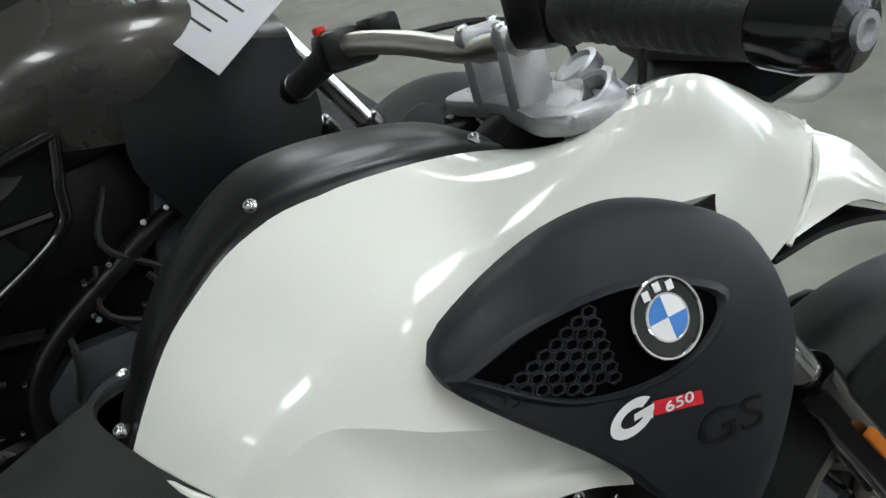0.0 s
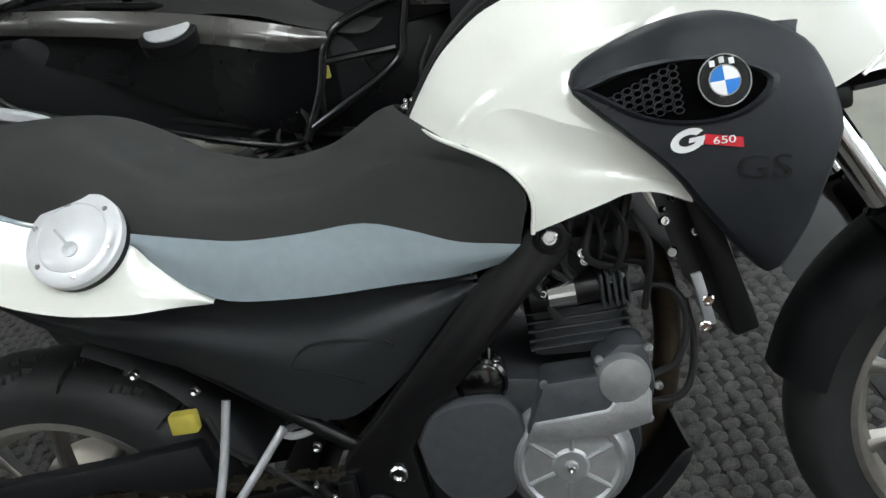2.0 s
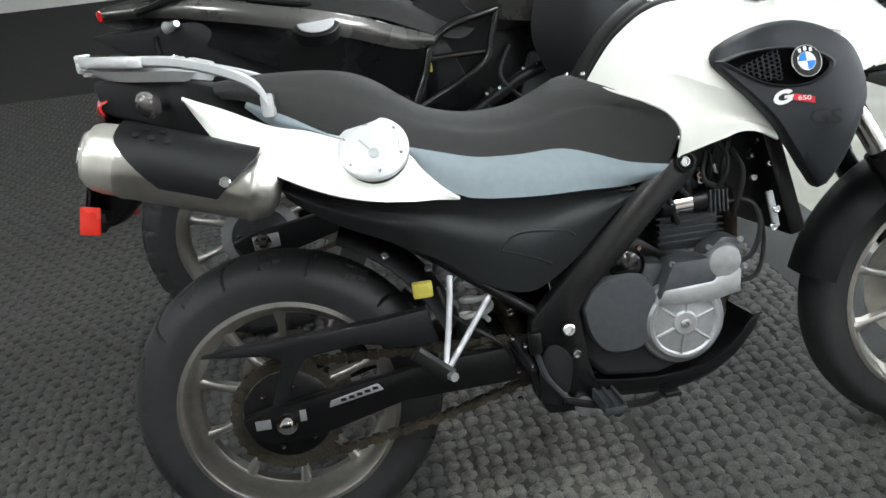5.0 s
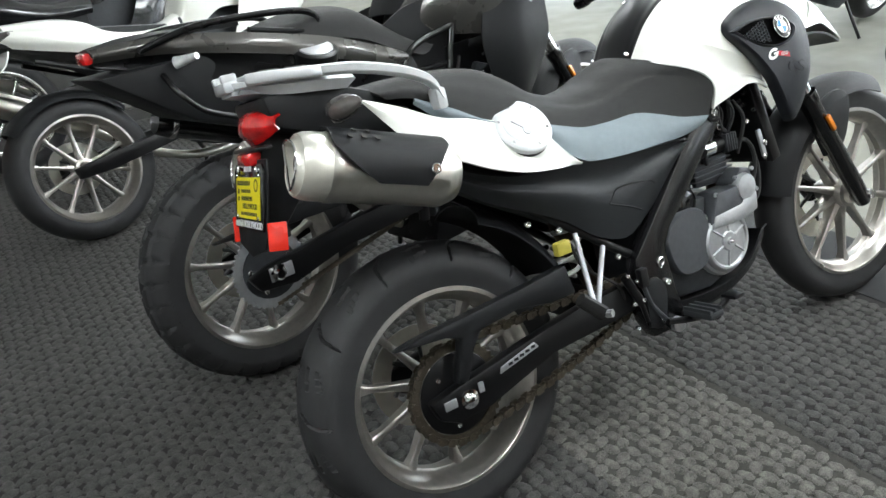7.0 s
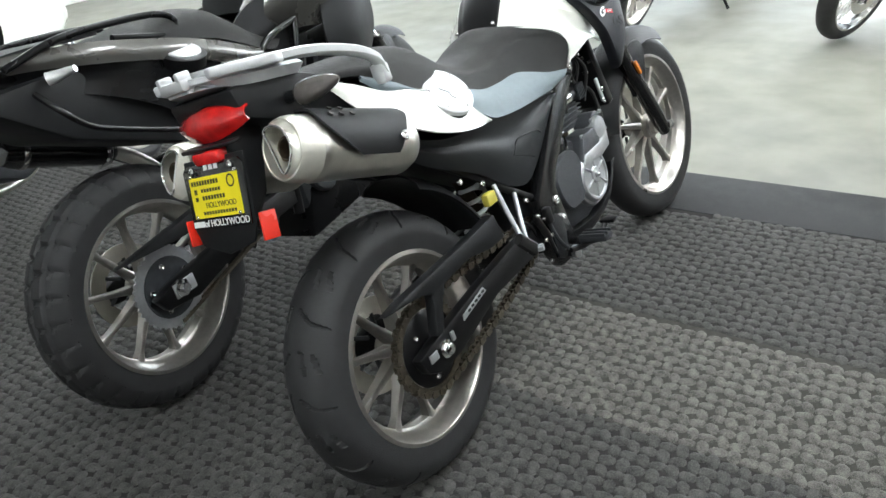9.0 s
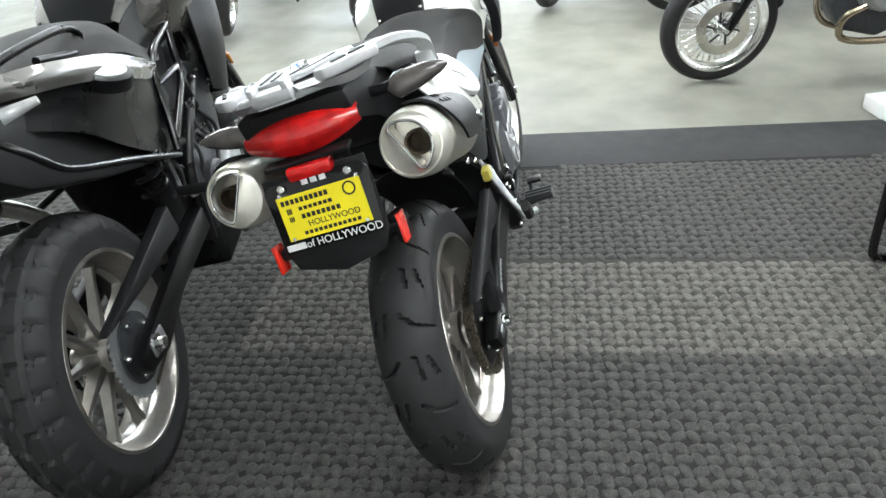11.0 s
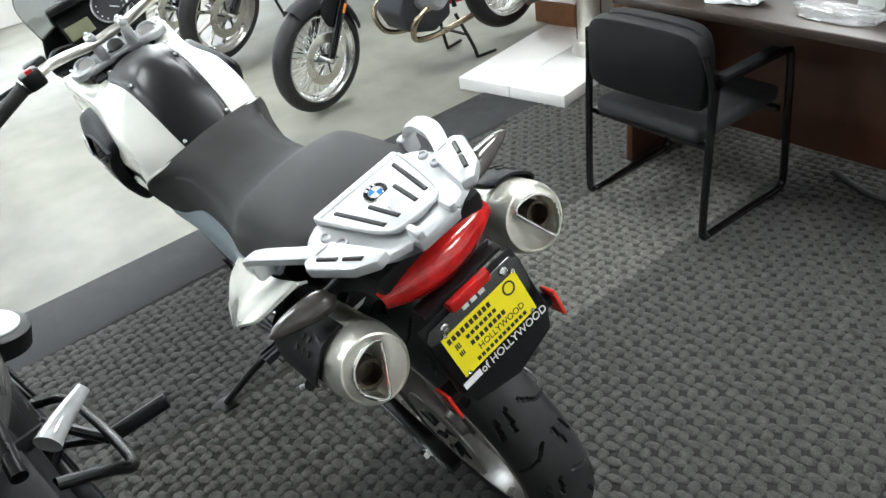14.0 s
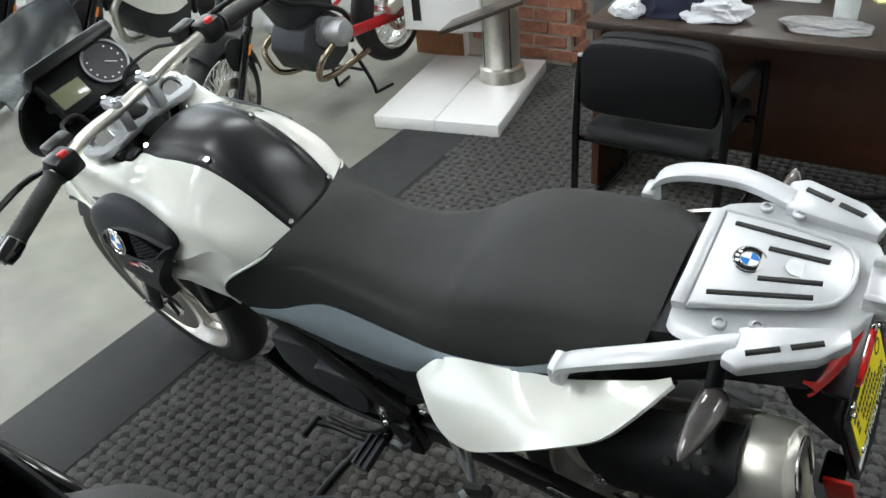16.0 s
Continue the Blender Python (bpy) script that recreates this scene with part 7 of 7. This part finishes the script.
simple_bike("steel blue motorcycle with gold fork tubes", pose(4.75, -2.25, 0, -11, 0, 108), BLUEPAINT, BRIGHTRIM, FRAME, wire=True, spokes=30, gold=True, fairing=True, group="bikes across the aisle", tall=0.04)
simple_bike("white and black dual-sport motorcycle", pose(4.0, -2.45, 0, -11, 0, 100), WHITE, RIM, FRAME, gold=True, fairing=True, group="bikes across the aisle", tall=0.08)
simple_bike("black cruiser motorcycle with bright spoked wheels", pose(5.3, -0.9, 0, -11, 0, 150), BLACKPAINT, BRIGHTRIM, FRAME, wire=True, spokes=30, group="bikes across the aisle")
simple_bike("black standard motorcycle with dark wheels", pose(5.4, 0.9, 0, -11, 0, 170), BLACKPAINT, RIM, FRAME, group="bikes across the aisle")
simple_bike("dark motorcycle with silver wheels facing the carpet", pose(5.2, 2.2, 0, -11, 0, 184), BLACKPAINT, BRIGHTRIM, FRAME, group="bikes across the aisle")

# ---- chair ----
CHAIRPAD = material("black_chair_vinyl", (0.006, 0.006, 0.007), 0.55, 0, 0.15, 60, 0.3, 900, spec=0.22)
CHAIRSEAT = material("dark_grey_chair_fabric", (0.032, 0.033, 0.034), 0.9, 0, 0.25, 200, 0.5, 900, spec=0.2)
chair = thing("guest_chair", pose(0.51, -1.148, 0, 0, 0, -1.8), "black sled-base guest chair with grey fabric seat at the desk", "chair")
chair.scale = (0.95, 0.97, 0.92)
for sd in (-1, 1):
    x = sd * 0.272
    leg = bmesh.new()
    tube(leg, [(x, -0.01, 0.60), (x, 0.0, 0.42), (x, 0.005, 0.05), (x, -0.02, 0.014), (x, -0.06, 0.013), (x, -0.40, 0.013), (x, -0.45, 0.016), (x, -0.475, 0.05), (x, -0.45, 0.30), (x, -0.42, 0.57), (x, -0.39, 0.605), (x, -0.34, 0.61), (x, -0.02, 0.612)], 0.0145, 12, 90)
    part("sled_leg", leg, GLOSS, chair)
    part("armrest", box((x, -0.18, 0.630), (0.045, 0.30, 0.028), 0.010), CHAIRPAD, chair)
    up = bmesh.new()
    tube(up, [(x, 0.0, 0.40), (x * 0.98, 0.0, 0.60), (x * 0.90, 0.02, 0.72)], 0.014, 10, 10)
    part("back_upright", up, GLOSS, chair)
bk = prism([(-0.235, -0.13), (-0.250, -0.02), (-0.240, 0.09), (-0.19, 0.140), (0.0, 0.150), (0.19, 0.140), (0.240, 0.09), (0.250, -0.02), (0.235, -0.13), (0.0, -0.14)], -0.028, 0.028, 0.018, 40)
part("backrest", bk, CHAIRPAD, chair, m=Matrix.Translation((0, 0.0, 0.640)) @ Matrix.Rotation(radians(-6), 4, "X"))
bk2 = prism([(-0.215, -0.11), (-0.228, -0.02), (-0.218, 0.09), (-0.17, 0.135), (0.0, 0.145), (0.17, 0.135), (0.218, 0.09), (0.228, -0.02), (0.215, -0.11), (0.0, -0.12)], -0.030, 0.022, 0.020, 40)
part("back_cushion", bk2, CHAIRPAD, chair, m=Matrix.Translation((0, -0.045, 0.656)) @ Matrix.Rotation(radians(-6), 4, "X"))
part("seat", box((0, -0.22, 0.415), (0.47, 0.46, 0.065), 0.025, None, 3), CHAIRSEAT, chair, "dark grey fabric seat")
part("seat_bar", box((0, -0.02, 0.375), (0.53, 0.025, 0.025), 0.006), GLOSS, chair)
part("seat_bar", box((0, -0.40, 0.375), (0.53, 0.025, 0.025), 0.006), GLOSS, chair)

# ---- desk and what lies on it ----
desk = thing("desk", pose(-0.228, -1.756, 0), "reddish-brown office desk with a dark top, cluttered", "desk")
part("desktop", box((-0.02, 0.01, 0.690), (2.14, 0.80, 0.032), 0.006), DARKTOP, desk, "dark walnut laminate top")
for sd in (-1, 1):
    part("end_panel", box((sd * 1.06 - 0.02, -0.04, 0.337), (0.03, 0.72, 0.674), 0.003), WOOD, desk)
part("modesty_panel", box((-0.02, -0.01, 0.385), (2.08, 0.02, 0.57), 0.003), WOOD, desk)
cab_ = box((-0.70, -0.15, 0.337), (0.45, 0.50, 0.670), 0.004)
part("drawer_pedestal", cab_, WOOD, desk)
BAGBLUE = material("navy_nylon", (0.012, 0.016, 0.040), 0.7, 0, 0.3, 50, 0.4, 200)
SKYBLUE = material("blue_nylon", (0.08, 0.22, 0.48), 0.6, 0, 0.2, 50, 0.3, 200)
PAPER = material("white_paper", (0.66, 0.67, 0.69), 0.8, 0, 0.04, 20)
FROST = material("frosted_white_plastic", (0.62, 0.66, 0.64), 0.4, 0, 0.06, 20, coat=0.2)
FILM = clear("clear_plastic_bag", (0.9, 0.9, 0.9), 0.2)
YPAPER = material("pale_yellow_paper", (0.75, 0.72, 0.35), 0.8, 0, 0.05, 20)


def crumple(centre, size, mat, name, label, category, seed, amp=0.35, square=1.0, folds=0.12):
    """A soft lump: a squared-off sphere pushed about by noise and folds, flat underneath."""
    bm = bmesh.new()
    bmesh.ops.create_icosphere(bm, subdivisions=5, radius=1)
    for v in bm.verts:
        q = v.co.copy()
        p = Vector([math.copysign(abs(c) ** square, c) for c in q])
        k = 1 + amp * noise.noise(q * 1.7 + Vector((seed, 0, 0)))
        k += folds * (0.5 - abs(noise.noise(q * 3.1 + Vector((0, seed, 0)))) * 2) + folds * 0.5 * noise.noise(q * 9 + Vector((0, 0, seed)))
        p *= k
        p.z = max(p.z, -0.7)
        v.co = Vector((p.x * size[0], p.y * size[1], (p.z + 0.7) * size[2]))
    ob = part(name, bm, mat)
    ob.location = centre
    return tagged(ob, label, category)


ZT = 0.707
crumple((0.545, -1.515, ZT), (0.135, 0.09, 0.16), BAGBLUE, "backpack", "navy blue nylon backpack slumped on the desk", "backpack", 3, 0.22, 0.55, 0.10)
crumple((0.53, -1.55, ZT + 0.225), (0.115, 0.08, 0.045), SKYBLUE, "folded_jacket", "bright blue folded nylon on the backpack", "jacket", 8, 0.3)
crumple((0.70, -1.43, ZT), (0.055, 0.05, 0.035), PAPER, "plastic_bag", "crumpled white plastic bag on the desk", "plastic bag", 5, 0.35, 0.85, 0.10)
crumple((0.425, -1.47, ZT), (0.105, 0.055, 0.045), PAPER, "plastic_bag", "crumpled white plastic bag beside the backpack", "plastic bag", 11, 0.45, 0.85, 0.10)
crumple((0.075, -1.475, ZT), (0.13, 0.055, 0.016), FILM, "clear_bag", "clear plastic bag lying on the desk", "plastic bag", 14, 0.4, 0.7, 0.10)
cup = thing("plastic_cup", pose(0.035, -1.590, ZT), "translucent plastic cup with orange top on the desk", "cup")
cbm = bmesh.new()
lathe(cbm, [(0.0, 0.0), (0.036, 0.0), (0.040, 0.14), (0.038, 0.14), (0.034, 0.004), (0.0, 0.004)], (0, 0, 0), (0, 0, 1), 28)
part("cup_body", cbm, FROST, cup)
cbm = bmesh.new()
lathe(cbm, [(0.0, 0.140), (0.040, 0.140), (0.034, 0.150), (0.019, 0.156), (0.018, 0.178), (0.015, 0.182), (0.0, 0.182)], (0, 0, 0), (0, 0, 1), 24)
part("cup_lid", cbm, material("orange_cap", (0.7, 0.12, 0.02), 0.4, 0, 0.05, 40), cup)
random.seed(21)
for k in range(9):
    x, y = random.uniform(-0.5, 0.42), random.uniform(-2.0, -1.76)
    p = part("paper_sheet", box((0, 0, 0), (0.21, 0.28, 0.002 + 0.004 * (k % 3)), 0.0005), YPAPER if k % 4 == 1 else PAPER)
    p.matrix_world = pose(x, y, ZT + 0.001 + 0.004 * k * 0.5, 0, 0, random.uniform(-50, 50))
    tagged(p, "loose yellow note paper on the desk" if k % 4 == 1 else "loose white printed papers on the desk", "paper", "papers on the desk")
tray = thing("letter_tray", pose(0.22, -1.98, ZT), "black letter tray with papers on the desk", "letter tray")
part("tray_base", box((0, 0, 0.006), (0.34, 0.25, 0.010), 0.002), FRAME, tray)
for sx, sy, wx, wy in ((-0.165, 0, 0.008, 0.25), (0.165, 0, 0.008, 0.25), (0, 0.121, 0.34, 0.008)):
    part("tray_side", box((sx, sy, 0.035), (wx, wy, 0.06), 0.002), FRAME, tray)
oc_ = thing("office_chair", pose(-0.25, -2.45, 0), "black high-back office chair behind the desk", "office chair")
part("backrest", box((0, 0.05, 0.86), (0.50, 0.09, 0.62), 0.04, None, 3), CHAIRPAD, oc_)
part("seat", box((0, -0.18 + 0.35, 0.48), (0.50, 0.46, 0.09), 0.035, None, 3), CHAIRPAD, oc_)
col_ = bmesh.new()
lathe(col_, [(0.0, 0.05), (0.03, 0.05), (0.03, 0.44), (0.0, 0.44)], (0, 0.15, 0), (0, 0, 1), 16)
part("gas_column", col_, FRAME, oc_)
for k in range(5):
    a = k * 2 * math.pi / 5
    lg = bmesh.new()
    tube(lg, [(0, 0.15, 0.10), (0.28 * math.cos(a), 0.15 + 0.28 * math.sin(a), 0.06)], 0.018, 8, 2)
    part("base_leg", lg, FRAME, oc_)
    cs = bmesh.new()
    lathe(cs, [(0.0, -0.012), (0.027, -0.012), (0.027, 0.012), (0.0, 0.012)], (0.28 * math.cos(a), 0.15 + 0.28 * math.sin(a), 0.027), (math.sin(a), -math.cos(a), 0), 14)
    part("castor", cs, GRIP, oc_)
cbl = bmesh.new()
tube(cbl, [(0.15, -1.80, 0.012), (-0.05, -1.72, 0.012), (-0.22, -1.78, 0.012), (-0.35, -1.95, 0.012), (-0.2, -2.05, 0.012)], 0.012, 8, 40)
tagged(part("floor_cable", cbl, GRIP), "thick black cable on the floor under the desk", "cable")

# ---- display plinth with a steel post ----
plinth = thing("display_plinth", pose(1.797, -2.027, -0.010, 0, 0, 11.5), "white two-part display plinth with a steel post", "plinth")
for sd in (-1, 1):
    part("plinth_slab", box((sd * 0.163, 0, 0.035), (0.324, 0.86, 0.068), 0.006), WHITEGLOSS, plinth, "white laminate slab")
pst = bmesh.new()
lathe(pst, [(0.0, 0.069), (0.124, 0.069), (0.124, 0.080), (0.116, 0.098), (0.116, 0.135), (0.102, 0.142), (0.096, 0.144), (0.096, 1.15), (0.0, 1.15)], (-0.160, -0.151, 0), (0, 0, 1), 40)
part("post", pst, STEEL, plinth, "round brushed steel post")
for k in (-1, 1):
    sm = bmesh.new()
    tube(sm, [(-0.160 + k * 0.070, -0.086, 0.14), (-0.160 + k * 0.070, -0.086, 1.15)], 0.004, 6, 2)
    part("post_seam", sm, ENGINE, plinth)
part("screen_body", box((0.115, -0.07, 0.77), (0.42, 0.05, 0.86), 0.008), WHITEGLOSS, plinth, "white display panel")
part("panel_strip", box((0.250, -0.043, 0.79), (0.046, 0.006, 0.80), 0.002), GLOSS, plinth, "black vertical strip")
part("shelf", box((-0.160, 0.055, 0.475), (0.46, 0.20, 0.022), 0.005, Matrix.Rotation(radians(21), 4, "Y")), DARKTOP, plinth, "dark sloping shelf")
cwire = bmesh.new()
tube(cwire, [(1.56, -2.72, -0.002), (1.45, -2.76, 0.0), (1.36, -2.72, 0.0), (1.25, -2.85, 0.0)], 0.006, 6, 24)
tagged(part("power_cable", cwire, PAPER), "white power cable on the floor behind the plinth", "cable")

# price sheet on the neighbouring tank
tagp = thing("price_sheet", pose(0.940, 0.905, 1.015, 32.0, 28.9, -58.8), "white printed price sheet propped on the neighbouring tank", "paper")
part("sheet", box((0, 0, 0), (0.17, 0.215, 0.002), 0.0005), PAPER, tagp)
for k in range(6):
    part("print_bar", box((-0.01, 0.07 - k * 0.026, 0.0014), (0.12 - 0.02 * (k % 3), 0.004, 0.0006), 0), ENGINE, tagp)
